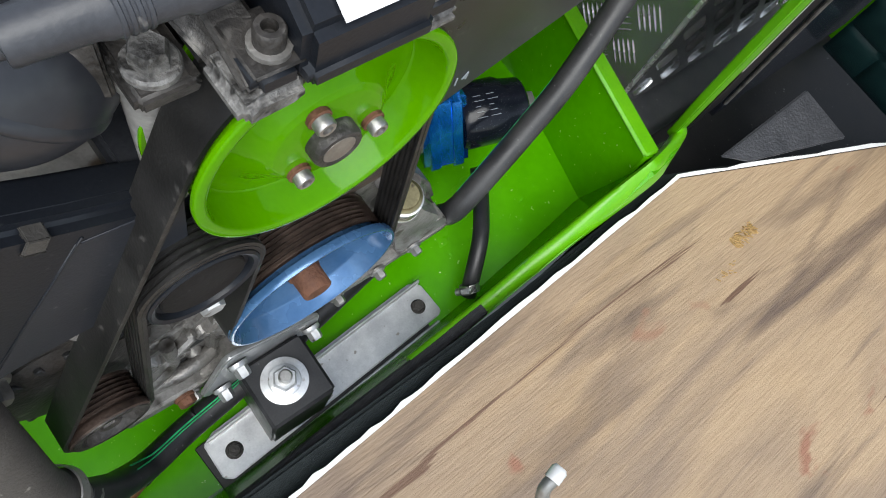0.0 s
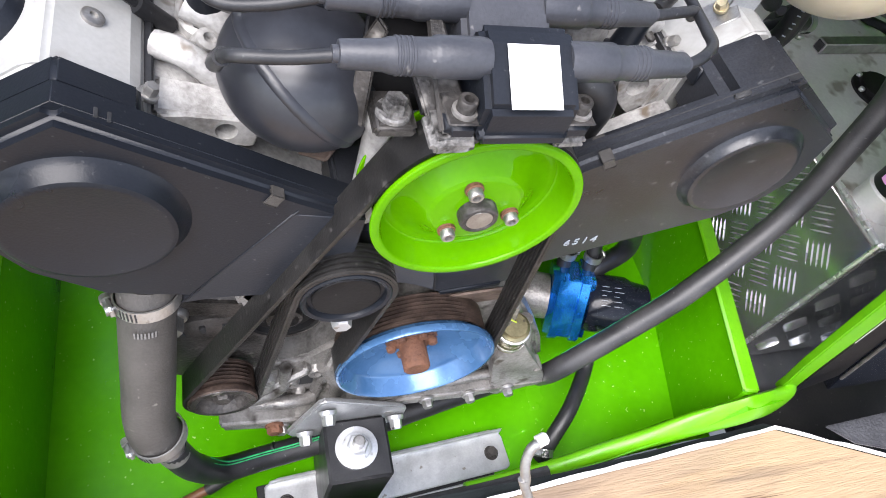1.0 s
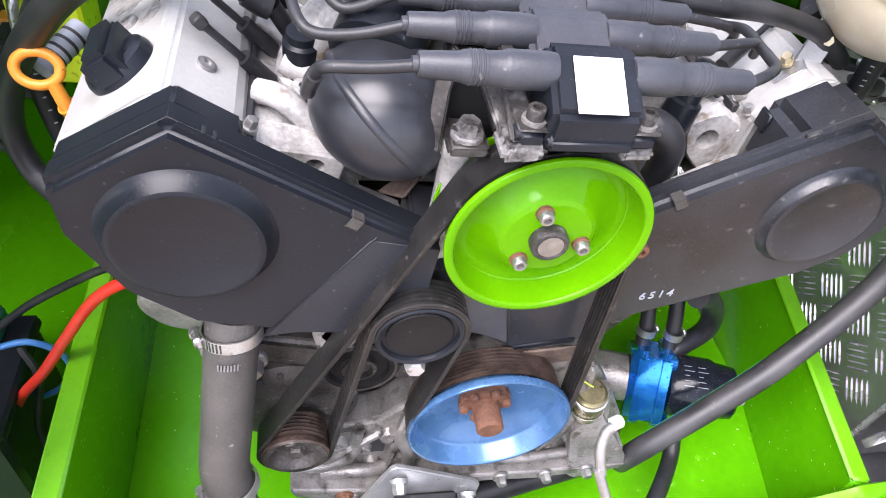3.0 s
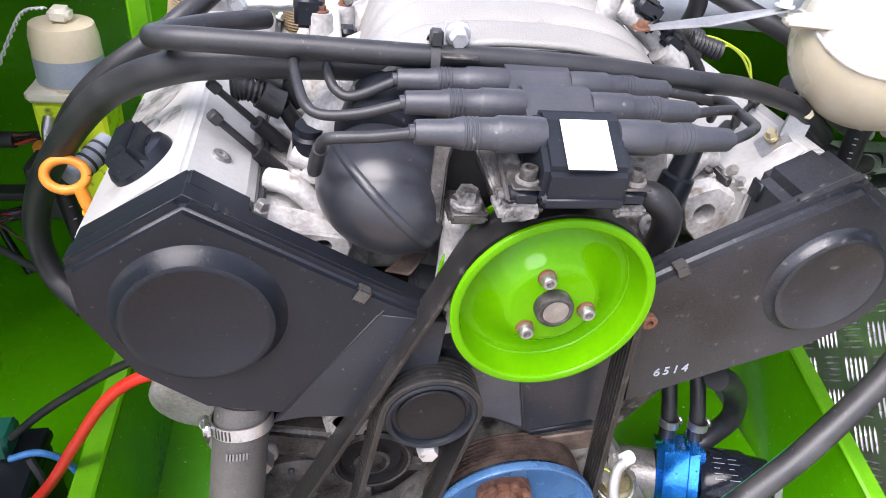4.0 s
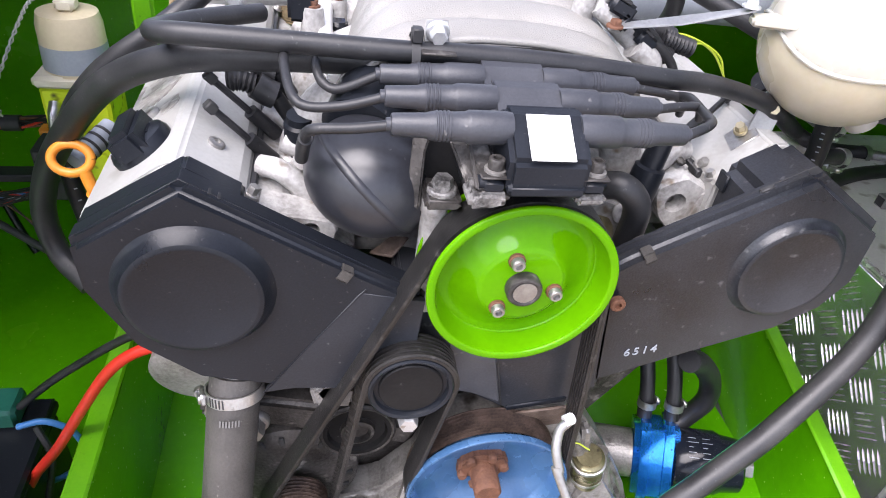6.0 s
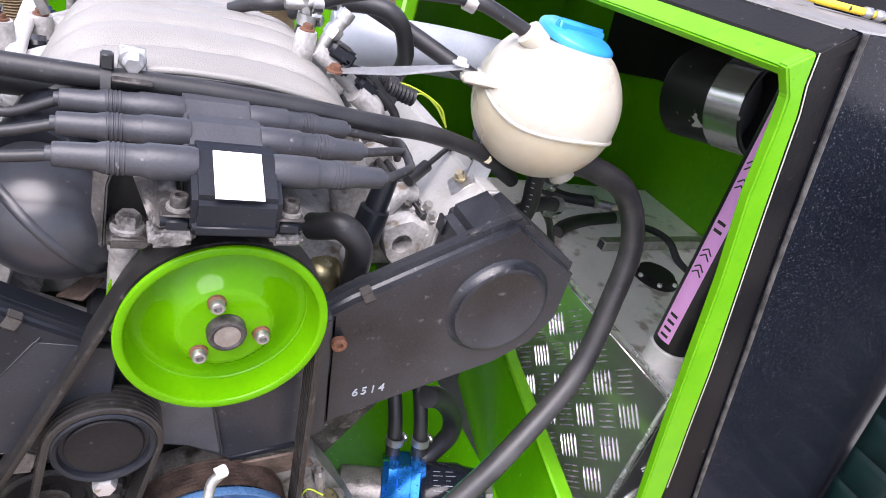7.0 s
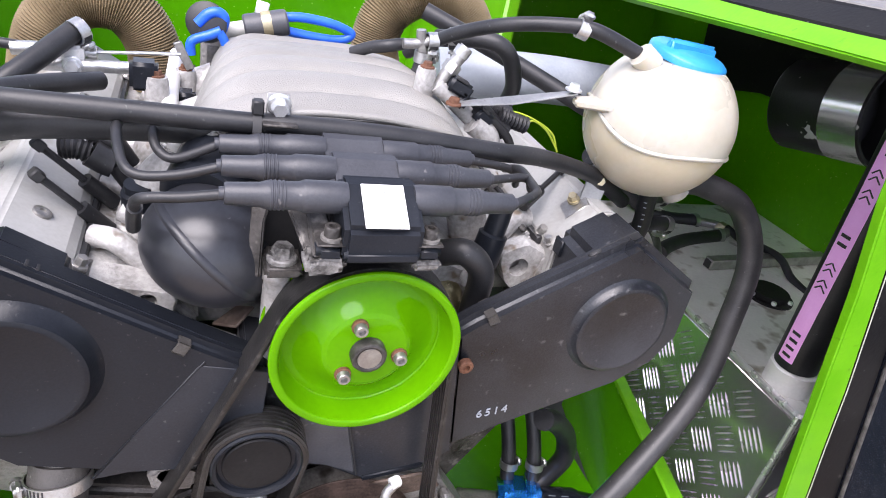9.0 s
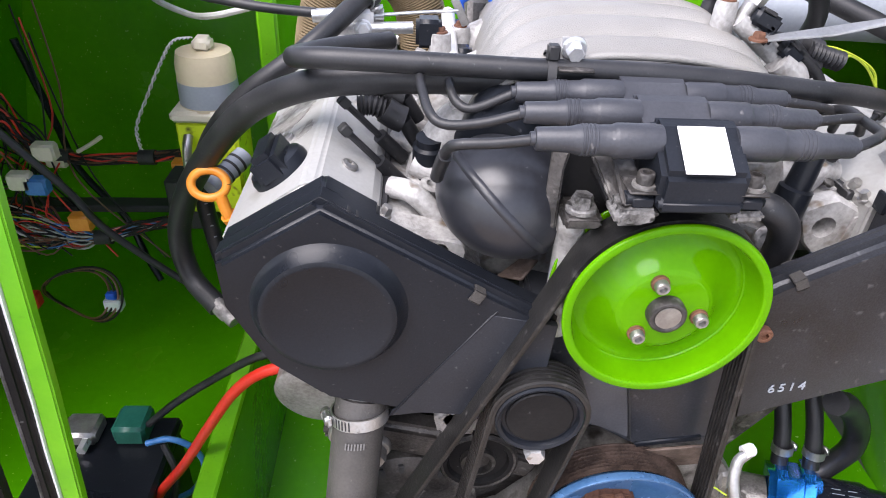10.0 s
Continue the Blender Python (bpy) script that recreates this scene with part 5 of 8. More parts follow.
part("blue_dish", lathe([(0.0072, 0.070), (0.0066, 0.0752), (0.003, 0.0760), (0.0, 0.0750), (0.0, 0.0732), (0.002, 0.0714), (0.0165, 0.0668), (0.0180, 0.0655), (0.0184, 0.0638), (0.0205, 0.0600), (0.0260, 0.050), (0.0305, 0.040), (0.032, 0.030), (0.032, 0.0)], hub(CRK, 0.0072), None, 80, False), BLUE_PAINT, crank, "blue painted dish")
part("centre_bolt", lathe([(0, 0.0135), (0.034, 0.0130), (0.036, 0.0115), (0.036, 0)], towards((CRK[0], 0.040, CRK[1]), (CRK[0], 0.0, CRK[1])), None, 12), RUST, crank, "rusty centre bolt")
for k in range(6):
    a = k * math.pi / 3 + 0.2
    part("hub_lump", lathe([(0, 0.0052), (0.004, 0.0046), (0.005, 0.0036), (0.005, 0)], towards((CRK[0] + 0.020 * math.cos(a), 0.031, CRK[1] + 0.020 * math.sin(a)), (CRK[0] + 0.020 * math.cos(a), 0.0, CRK[1] + 0.020 * math.sin(a))), None, 10), RUST, crank, "rusty small bolt head")
part("hub_boss", prism([(CRK[0] - 0.024, CRK[1] - 0.008), (CRK[0] - 0.024, CRK[1] + 0.010), (CRK[0] - 0.008, CRK[1] + 0.020), (CRK[0] + 0.020, CRK[1] + 0.018), (CRK[0] + 0.026, CRK[1] + 0.004), (CRK[0] + 0.016, CRK[1] - 0.016)], 0.030, 0.043, 0.003), RUST, crank, "rusty hub lug")

alt = thing("alternator_pulley", (ALT[0], 0.02, ALT[1]), "dull ribbed steel alternator pulley", "pulley", "belt pulleys")
ribs = [(0.030, 0.012), (0.030, 0.0285)]
for k in range(6):
    ribs += [(0.028 - k * 0.0034, 0.0285), (0.0268 - k * 0.0034, 0.0262), (0.0256 - k * 0.0034, 0.0262)]
ribs += [(0.0070, 0.0285), (0.005, 0.0298), (0.001, 0.0298), (0.0, 0.0285), (0.001, 0.0255), (0.006, 0.0215), (0.009, 0.0195), (0.009, 0.0)]
part("pulley_body", lathe(ribs, hub(ALT, 0.006), None, 56), RUSTY_RIB, alt)
part("front_cup", lathe([(0.0005, 0.0282), (-0.0008, 0.0277), (-0.0008, 0.0228), (0.0002, 0.0216), (0.0072, 0.0190), (0.0085, 0.0175), (0.0085, 0)], hub(ALT, 0.006), None, 56, False), GRIME, alt, "dull metal cup")

part("shaft_nut", hexagon((ALT[0], 0.0145, ALT[1]), (ALT[0], 0.0070, ALT[1]), 0.0085, None, 0.0095), GRIME, alt, "dark shaft nut")

idl = thing("idler_pulley", (IDL[0], 0.02, IDL[1]), "black idler pulley with a flat plastic cap", "pulley", "belt pulleys")
part("pulley_body", lathe([(0.026, 0.0), (0.026, 0.0335), (0.0, 0.0335), (-0.001, 0.032), (0.0, 0.0295), (0.004, 0.0285), (0.004, 0.0)], hub(IDL, 0.008), None, 56), BLACK_PLASTIC, idl)
part("dust_cap", lathe([(0.004, 0.0255), (0.001, 0.0255), (0.0, 0.0245), (0.0, 0)], hub(IDL, 0.0095), None, 48, False), BLACK_MATT, idl, "flat black dust cap")


def belt_loop(circles, y, width, sect):
    """One strand of a belt, of the given section, round directed circles (x, z, radius, turn)."""
    n = len(circles)
    heads = []
    for i in range(n):
        (x1, z1, r1, s1), (x2, z2, r2, s2) = circles[i], circles[(i + 1) % n]
        d = Vector((x2 - x1, z2 - z1))
        th = math.atan2(d.y, d.x) + math.asin((s1 * r1 - s2 * r2) / d.length)
        heads.append(th)
    line = []
    for i in range(n):
        x, z, r, s = circles[i]
        a0, a1 = heads[i - 1] - s * math.pi / 2, heads[i] - s * math.pi / 2
        turn = (a1 - a0) % (2 * math.pi) if s > 0 else -((a0 - a1) % (2 * math.pi))
        steps = max(6, int(abs(turn) * r / 0.0025))
        line += [(x + r * math.cos(a0 + turn * k / steps), z + r * math.sin(a0 + turn * k / steps)) for k in range(steps + 1)]
    own = B()
    rings = []
    m = len(line)
    for i, (x, z) in enumerate(line):
        q, p = line[(i + 1) % m], line[i - 1]
        d = Vector((q[0] - p[0], q[1] - p[1])).normalized()
        out = Vector((d.y, -d.x))
        rings.append([own.verts.new((x + out.x * o, y + a * width, z + out.y * o)) for a, o in sect])
    k = len(sect)
    for i in range(m):
        a, b = rings[i], rings[(i + 1) % m]
        for j in range(k):
            own.faces.new((a[j], a[(j + 1) % k], b[(j + 1) % k], b[j]))
    return own


ROUTE = [(*FAN, 0.0668, 1), (*ALT, 0.0310, 1), (*IDL, 0.0360, -1), (*CRK, 0.0735, 1)]
belt = thing("drive_belt", (0, BELT_Y, 0.33), "worn black ribbed rubber belt running over four pulleys", "belt")
part("belt_backing", belt_loop(ROUTE, BELT_Y, BELT_W, [(-0.5, 0.0022), (0.5, 0.0022), (0.5, -0.0002), (-0.5, -0.0002)]), BELT, belt)
for k in range(6):
    f = -0.5 + (k + 0.5) / 6
    part("belt_rib", belt_loop(ROUTE, BELT_Y, BELT_W, [(f - 0.070, 0.0), (f + 0.070, 0.0), (f + 0.042, -0.0022), (f - 0.042, -0.0022)]), BELT, belt)

# tensioner, alternator, front casting
tens = thing("belt_tensioner", (-0.06, 0.05, 0.42), "cast aluminium belt tensioner arm below the idler", "tensioner")
part("arm", prism([(-0.095, 0.50), (-0.03, 0.50), (-0.022, 0.455), (-0.045, 0.425), (-0.10, 0.435)], 0.048, 0.062, 0.006), GRIME, tens)
part("body", lathe([(0, 0.034), (0.036, 0.034), (0.040, 0.031), (0.040, 0.027), (0.036, 0.025), (0.036, 0)], towards((-0.098, 0.085, 0.407), (-0.098, 0.0, 0.407)), None, 40), BLACK_MATT, tens, "dark round spring housing")
part("housing_rim", lathe([(0.033, 0.0342), (0.0385, 0.0347), (0.0412, 0.0325), (0.0405, 0.0305)], towards((-0.098, 0.085, 0.407), (-0.098, 0.0, 0.407)), None, 40, False), GRIME, tens, "worn edge of the spring housing")
part("centre_cup", lathe([(0.034, 0.016), (0.041, 0.015), (0.042, 0.012), (0.037, 0.010), (0.037, 0)], towards((-0.098, 0.085, 0.407), (-0.098, 0.0, 0.407)), None, 28), GRIME, tens)
part("bolt", hexagon((-0.060, 0.040, 0.461), (-0.061, 0.006, 0.461), 0.0085, None, 0.011), ZINC, tens, "bright hexagon bolt")

altn = thing("alternator", (-0.155, 0.11, 0.25), "grimy cast aluminium alternator with cooling slots", "alternator")
part("housing", lathe([(0, 0.045), (0.008, 0.060), (0.045, 0.064), (0.05, 0.066), (0.12, 0.066), (0.13, 0.05), (0.13, 0)], hub((-0.155, 0.345), 0.045), None, 48), GRIME, altn)
# black bars paint the shade in the cooling slots; the housing is closed
for k in range(18):
    a = k * 2 * math.pi / 18
    part("cooling_slot_shade", bar((-0.155 + 0.040 * math.cos(a), 0.0475, 0.345 + 0.040 * math.sin(a)), (-0.155 + 0.055 * math.cos(a), 0.0490, 0.345 + 0.055 * math.sin(a)), 0.005, 0.004, 0.0008, None, (0, 1, 0)), INK_AND_SHADE, altn)
part("bracket", prism([(-0.235, 0.43), (-0.205, 0.455), (-0.10, 0.43), (-0.04, 0.40), (-0.05, 0.375), (-0.13, 0.400)], 0.050, 0.075, 0.006), GRIME, altn, "grimy cast bracket")
for p in ((-0.213, 0.440), (-0.185, 0.425), (-0.125, 0.475)):
    part("fixing_bolt", hexagon((p[0], 0.05, p[1]), (p[0], 0.032, p[1]), 0.0085, None, 0.012), STEEL, altn)
part("lug", prism([(-0.140, 0.478), (-0.120, 0.490), (-0.100, 0.478), (-0.105, 0.455), (-0.135, 0.455)], 0.032, 0.06, 0.004), CAST, altn, "pale cast lug")

front = thing("front_casting", (0.03, 0.06, 0.20), "cast aluminium oil pump housing with bosses and bolts", "casting")
PAN = [(-0.160, 0.212), (-0.160, 0.262), (-0.125, 0.296), (-0.075, 0.305), (-0.040, 0.345), (-0.020, 0.40), (0.06, 0.43), (0.115, 0.41), (0.150, 0.36), (0.195, 0.285), (0.216, 0.232), (0.205, 0.214), (0.11, 0.206), (0.02, 0.212), (-0.09, 0.190)]
part("housing", prism(PAN, 0.048, 0.090, 0.007), DIRTY_CAST, front)
part("sump_flange", prism([(-0.155, 0.208), (-0.09, 0.190), (0.02, 0.212), (0.11, 0.206), (0.208, 0.214), (0.216, 0.228), (0.11, 0.224), (0.02, 0.228), (-0.08, 0.212), (-0.158, 0.226)], 0.022, 0.09, 0.003), DIRTY_CAST, front, "oily machined flange")
for x, z, r in ((-0.135, 0.245, 0.011), (-0.11, 0.275, 0.009), (-0.085, 0.262, 0.008), (-0.06, 0.285, 0.010), (-0.098, 0.225, 0.009), (-0.075, 0.232, 0.007), (0.05, 0.232, 0.010), (0.085, 0.240, 0.009), (0.118, 0.245, 0.013), (0.145, 0.25, 0.008), (0.165, 0.30, 0.011), (-0.045, 0.25, 0.012), (0.12, 0.35, 0.014), (0.175, 0.25, 0.010), (-0.035, 0.335, 0.009)):
    part("boss", lathe([(0, r * 1.3), (0.006, r * 1.05), (0.009, r * 0.9), (0.009, r * 0.45), (0.004, r * 0.4), (0.004, 0)], towards((x, 0.050, z), (x, 0, z)), None, 20), DIRTY_CAST, front)
for x0, z0, x1, z1 in ((-0.14, 0.225, -0.07, 0.30), (-0.06, 0.22, -0.045, 0.33), (0.10, 0.225, 0.14, 0.33), (0.15, 0.23, 0.12, 0.40), (0.19, 0.235, 0.15, 0.33)):
    part("rib", bar((x0, 0.045, z0), (x1, 0.045, z1), 0.010, 0.014, 0.003, None, (0, -1, 0)), DIRTY_CAST, front)
for pts, r in (([(-0.150, 0.044, 0.232), (-0.120, 0.040, 0.240), (-0.095, 0.042, 0.262), (-0.092, 0.046, 0.300)], 0.0065), ([(-0.125, 0.042, 0.222), (-0.090, 0.036, 0.232), (-0.060, 0.040, 0.228)], 0.0075),
               ([(-0.055, 0.044, 0.30), (-0.040, 0.040, 0.265), (-0.035, 0.042, 0.232)], 0.008), ([(0.02, 0.036, 0.238), (0.08, 0.034, 0.236), (0.15, 0.036, 0.240), (0.20, 0.038, 0.246)], 0.0060),
               ([(0.145, 0.044, 0.36), (0.160, 0.040, 0.31), (0.185, 0.040, 0.262)], 0.008), ([(0.105, 0.044, 0.40), (0.125, 0.040, 0.34), (0.118, 0.040, 0.27)], 0.007)):
    part("cast_rib", tube(pts, r, 10), DIRTY_CAST, front)
# black blocks on the face paint the shade of cast recesses
for x, z, w, h in ((-0.072, 0.262, 0.020, 0.026), (-0.118, 0.250, 0.014, 0.016), (0.150, 0.275, 0.014, 0.030), (-0.030, 0.300, 0.016, 0.03)):
    part("pocket_shade", box((x - w / 2, 0.0465, z - h / 2), (x + w / 2, 0.050, z + h / 2), 0.001), INK_AND_SHADE, front, "black block standing in for a shaded recess")
for x, z in ((-0.095, 0.200), (0.02, 0.221), (0.066, 0.219), (0.118, 0.217), (0.165, 0.221)):
    part("flange_bolt", hexagon((x, 0.023, z), (x, 0.012, z), 0.0062, None, 0.009), STEEL, front)
part("rusty_plug", hexagon((-0.102, 0.022, 0.205), (-0.102, 0.012, 0.205), 0.0085, None, 0.010), RUST, front, "rust-brown drain plug")
part("timing_flap", slab([(0.04, 0.046, 0.425), (0.10, 0.046, 0.432), (0.115, 0.05, 0.405), (0.06, 0.052, 0.395)], 0.003, 0.001), BROWN_TIN, front, "brown paper-like flap")

# engine mount and rail
mount = thing("engine_mount", (-0.024, -0.02, 0.10), "square black rubber engine mount with a big washer and bolt", "engine mount")
part("rubber_block", box((-0.054, -0.0545, 0.097), (0.0145, 0.0115, 0.222), 0.003, Matrix.Translation((-0.022, -0.022, 0)) @ pose(0, 0, 0, 0, 0, -1) @ Matrix.Translation((0.022, 0.022, 0))), RUBBER, mount)
part("washer", lathe([(0, 0.0225), (0.003, 0.0225), (0.0035, 0.021), (0.0035, 0)], towards((-0.022, -0.021, 0.222), (-0.022, -0.021, 1)), None, 36), ZINC, mount)
part("nut", hexagon((-0.022, -0.021, 0.225), (-0.022, -0.021, 0.237), 0.012, None, 0.0155), ZINC, mount)
part("stud", lathe([(0, 0.0065), (0.010, 0.0065), (0.0115, 0.005), (0.0115, 0)], towards((-0.022, -0.021, 0.236), (-0.022, -0.021, 1)), None, 18), STEEL, mount, "dull threaded stud")
mp = thing("mount_plate", (-0.02, 0.0, 0.20), "zinc-plated triangular mounting plate", "mounting plate")
part("plate", prism([(-0.090, 0.196), (-0.062, 0.274), (-0.056, 0.279), (-0.048, 0.277), (0.032, 0.233), (0.040, 0.224), (0.040, 0.198), (0.030, 0.185), (-0.06, 0.175), (-0.084, 0.185)], 0.0125, 0.0185, 0.0015), DULL_ZINC, mp)
for x, z in ((-0.070, 0.196), (0.029, 0.208), (-0.051, 0.254)):
    part("plate_bolt", hexagon((x, 0.0125, z), (x, -0.002, z - 0.004), 0.0070, None, 0.0095), DULL_ZINC, mp, "zinc hexagon bolt")
rail = thing("mounting_rail", (0.04, -0.03, 0.085), "zinc-plated steel channel bolted to the bay floor", "rail")
RM = Matrix.Translation((0.043, -0.028, 0.092)) @ pose(0, 0, 0, 0, 0, 3.5)
part("web", prism([(-0.155, -0.024), (-0.140, -0.03), (0.140, -0.03), (0.152, -0.02), (0.152, 0.02), (0.146, 0.024), (-0.150, 0.024), (-0.158, 0.016)], 0, 0.004, 0.0012, RM @ pose(0, 0, 0, 90, 0, 0)), ZINC, rail)
part("back_flange", box((-0.150, 0.022, 0.0), (0.150, 0.026, 0.016), 0.001, RM), ZINC, rail)
part("front_flange", box((-0.142, -0.032, -0.014), (0.142, -0.028, 0.002), 0.001, RM), ZINC, rail)
part("rubber_pad", box((-0.164, -0.034, -0.010), (0.160, 0.028, -0.0045), 0.001, RM), RUBBER, rail, "black rubber pad")
for x in (-0.133, 0.131):
    part("slot", lathe([(0, 0.0125), (0.0008, 0.0125), (0.0008, 0)], RM @ Matrix.Translation((x, 0, 0.0005)), None, 20), INK_AND_SHADE, rail, "dark slot")
    part("rail_bolt", hexagon(RM @ Vector((x, 0, 0.001)), RM @ Vector((x, 0, 0.012)), 0.0075, None, 0.0100), GRIME, rail, "dark oily nut")


# ---- ignition coils ----
coils = thing("ignition_coil_pack", (0, 0.05, 0.69), "grey triple ignition coil pack with a white sticker", "ignition coil")
SWAP = Matrix(((0, 1, 0, 0), (1, 0, 0, 0), (0, 0, 1, 0), (0, 0, 0, 1)))
for y, z, mat in ((0.0, 0.0, BLACK_PLASTIC), (0.043, -0.002, BOOT_RUBBER), (0.083, -0.004, BOOT_RUBBER)):
    body = prism([(y - 0.0130, 0.694 + z), (y - 0.0135, 0.7165 + z), (y + 0.014, 0.7335 + z), (y + 0.024, 0.7355 + z), (y + 0.029, 0.731 + z), (y + 0.029, 0.694 + z)][::-1], -0.0255, 0.0245, 0.0055, SWAP, None, 4)
    part("coil_body", body, mat, coils, "rounded coil housing")
    part("coil_step", box((-0.0245, y - 0.0150, 0.6935 + z), (0.0235, y + 0.02, 0.7015 + z), 0.002), mat, coils)
    for s, x0 in ((-1, -0.0255), (1, 0.0245)):
        ax = towards((x0, y + 0.013, 0.7245 + z), (x0 + s, y + 0.013, 0.7235 + z))
        rings = []
        for k in range(4):
            h = 0.0330 + 0.0024 * k
            rings += [(h, 0.0087), (h + 0.0003, 0.0092), (h + 0.0013, 0.0092), (h + 0.0016, 0.0087)]
        part("coil_boot", lathe([(-0.004, 0.0096), (0.0002, 0.0101), (0.0215, 0.0101), (0.0228, 0.0096), (0.0240, 0.0090), (0.0320, 0.0087)] + rings + [(0.0440, 0.0085), (0.0470, 0.0075), (0.0660, 0.0067), (0.0670, 0.0062), (0.0672, 0.0042), (0.070, 0.0040), (0.070, 0)], ax, None, 26), BOOT_RUBBER, coils, "ribbed rubber boot")
part("sticker", slab([(-0.0140, -0.0142, 0.7185), (0.0130, -0.0142, 0.7185), (0.0130, 0.0125, 0.7345), (-0.0140, 0.0125, 0.7345)], 0.0006, 0), WHITE, coils, "blank white sticker")
for k, w in enumerate((0.010, 0.007)):
    part("print_bar", bar((-0.006, 0.0098 - 0.0022 * k, 0.7332 - 0.0013 * k), (-0.006 + w, 0.0098 - 0.0022 * k, 0.7332 - 0.0013 * k), 0.0008, 0.0003, 0, None, (0, -0.5, 0.86)), GREY_PIPE, coils, "faint printed line")
for x in (-0.0318, 0.0308):
    part("mounting_ear", box((x - 0.0085, -0.010, 0.692), (x + 0.0085, 0.014, 0.7025), 0.0030), BLACK_PLASTIC, coils)
    part("ear_plate", box((x - 0.0088, -0.0105, 0.7026), (x + 0.0088, 0.012, 0.7042), 0.0007), GRIME, coils, "grimy steel plate")
    part("ear_bolt", lathe([(0, 0.0050), (0.0068, 0.0050), (0.0076, 0.0044), (0.0076, 0.0026), (0.003, 0.0026), (0.003, 0)], towards((x + 0.001, -0.002, 0.7055), (x + 0.001, -0.002, 0.9)), None, 18), GRIME, coils, "dark socket-head bolt")
    part("ear_bush", lathe([(0, 0.0068), (0.0022, 0.0068), (0.0024, 0.005)], towards((x + 0.001, -0.002, 0.7040), (x + 0.001, -0.002, 0.9)), None, 18), DIRTY_CAST, coils, "corroded bush")
brk = thing("coil_bracket", (0, 0.01, 0.66), "blackened cast bracket carrying the ignition coils", "bracket")
part("left_foot", prism([(-0.0460, 0.6815), (-0.0455, 0.6900), (-0.0400, 0.6935), (-0.0215, 0.6935), (-0.0205, 0.6860), (-0.0270, 0.6825)], -0.0115, 0.014, 0.003), CORRODED, brk, "corroded white-flecked foot")
part("right_foot", prism([(0.021, 0.684), (0.0215, 0.6925), (0.0410, 0.6925), (0.0415, 0.685)], -0.0105, 0.014, 0.003), CORRODED, brk, "corroded white-flecked foot")
part("cross_member", box((-0.045, 0.012, 0.681), (0.040, 0.115, 0.690), 0.003), BLACK_MATT, brk)
part("left_web", slab([(-0.0735, 0.046, 0.648), (-0.0720, 0.052, 0.700), (-0.0640, 0.056, 0.714), (-0.0585, 0.052, 0.708), (-0.0640, 0.046, 0.690), (-0.0650, 0.040, 0.650)], 0.004, 0.0012), GRIME, brk, "grimy cast web")
part("middle_web", slab([(-0.0400, 0.004, 0.678), (-0.0540, 0.036, 0.706), (-0.0480, 0.040, 0.712), (-0.0330, 0.018, 0.694), (-0.0300, 0.008, 0.680)], 0.005, 0.0014), GRIME, brk, "grimy cast web")
part("rear_web", slab([(-0.0700, 0.054, 0.640), (-0.0700, 0.060, 0.712), (-0.0300, 0.062, 0.712), (-0.0260, 0.056, 0.650)], 0.004, 0.001), BLACK_MATT, brk)
part("arm_sheet", slab([(-0.0420, -0.006, 0.6915), (-0.0420, 0.05, 0.716), (-0.0330, 0.05, 0.716), (-0.0260, -0.006, 0.6945)], 0.004, 0.0014), GRIME, brk, "grimy cast arm")
part("post", lathe([(0.560, 0.0100), (0.645, 0.0092), (0.647, 0.0105), (0.6575, 0.0105), (0.659, 0.0095)], Matrix.Translation((-0.0545, 0.0440, 0)), None, 24), PALE_CAST, brk, "pale cast post")
part("post_plate", prism([(-0.0660, 0.6600), (-0.0425, 0.6600), (-0.0400, 0.6650), (-0.0430, 0.6690), (-0.0650, 0.6690)], 0.020, 0.050, 0.0025), GRIME, brk, "grimy cast lug")
part("post_bolt", hexagon((-0.0540, 0.031, 0.669), (-0.0540, 0.031, 0.680), 0.0072, None, 0.0100), CORRODED, brk, "large pale hexagon bolt")

leads = [((-0.0945, 0.013, 0.7235), [(-0.1138, 0.014, 0.7205), (-0.1335, 0.017, 0.7180), (-0.1400, 0.024, 0.7120), (-0.1410, 0.034, 0.7020)]),
         ((-0.093, 0.056, 0.7215), [(-0.1178, 0.058, 0.7137), (-0.140, 0.061, 0.7110), (-0.150, 0.070, 0.7150), (-0.1555, 0.100, 0.7229), (-0.156, 0.130, 0.720)]),
         ((-0.093, 0.096, 0.7195), [(-0.1189, 0.100, 0.7065), (-0.130, 0.106, 0.7080), (-0.1345, 0.118, 0.7135), (-0.1347, 0.140, 0.716)]),
         ((0.092, 0.013, 0.7235), [(0.1044, 0.017, 0.7265), (0.1165, 0.027, 0.7265), (0.1215, 0.041, 0.7245), (0.1275, 0.060, 0.721), (0.1335, 0.090, 0.7170), (0.136, 0.120, 0.704)]),
         ((0.092, 0.056, 0.7215), [(0.1163, 0.060, 0.7228), (0.130, 0.066, 0.7190), (0.142, 0.080, 0.705)]),
         ((0.092, 0.096, 0.7195), [(0.1252, 0.100, 0.7137), (0.140, 0.105, 0.706), (0.150, 0.12, 0.690)])]
for a, rest in leads:
    single("ignition_lead", tube([a] + rest, 0.0033, 12), RUBBER, a, "black rubber ignition lead from the coil pack", "ignition lead", "ignition leads")
single("plug_boot", lathe([(0, 0.012), (0.002, 0.0145), (0.030, 0.0135), (0.032, 0.0105), (0.062, 0.0095), (0.064, 0.006), (0.064, 0)], towards((0.142, 0.128, 0.606), (0.152, 0.132, 0.668)), None, 24), BLACK_PLASTIC, (0.13, 0.09, 0.64), "black spark plug boot standing in the vee", "plug boot", "plug boots")
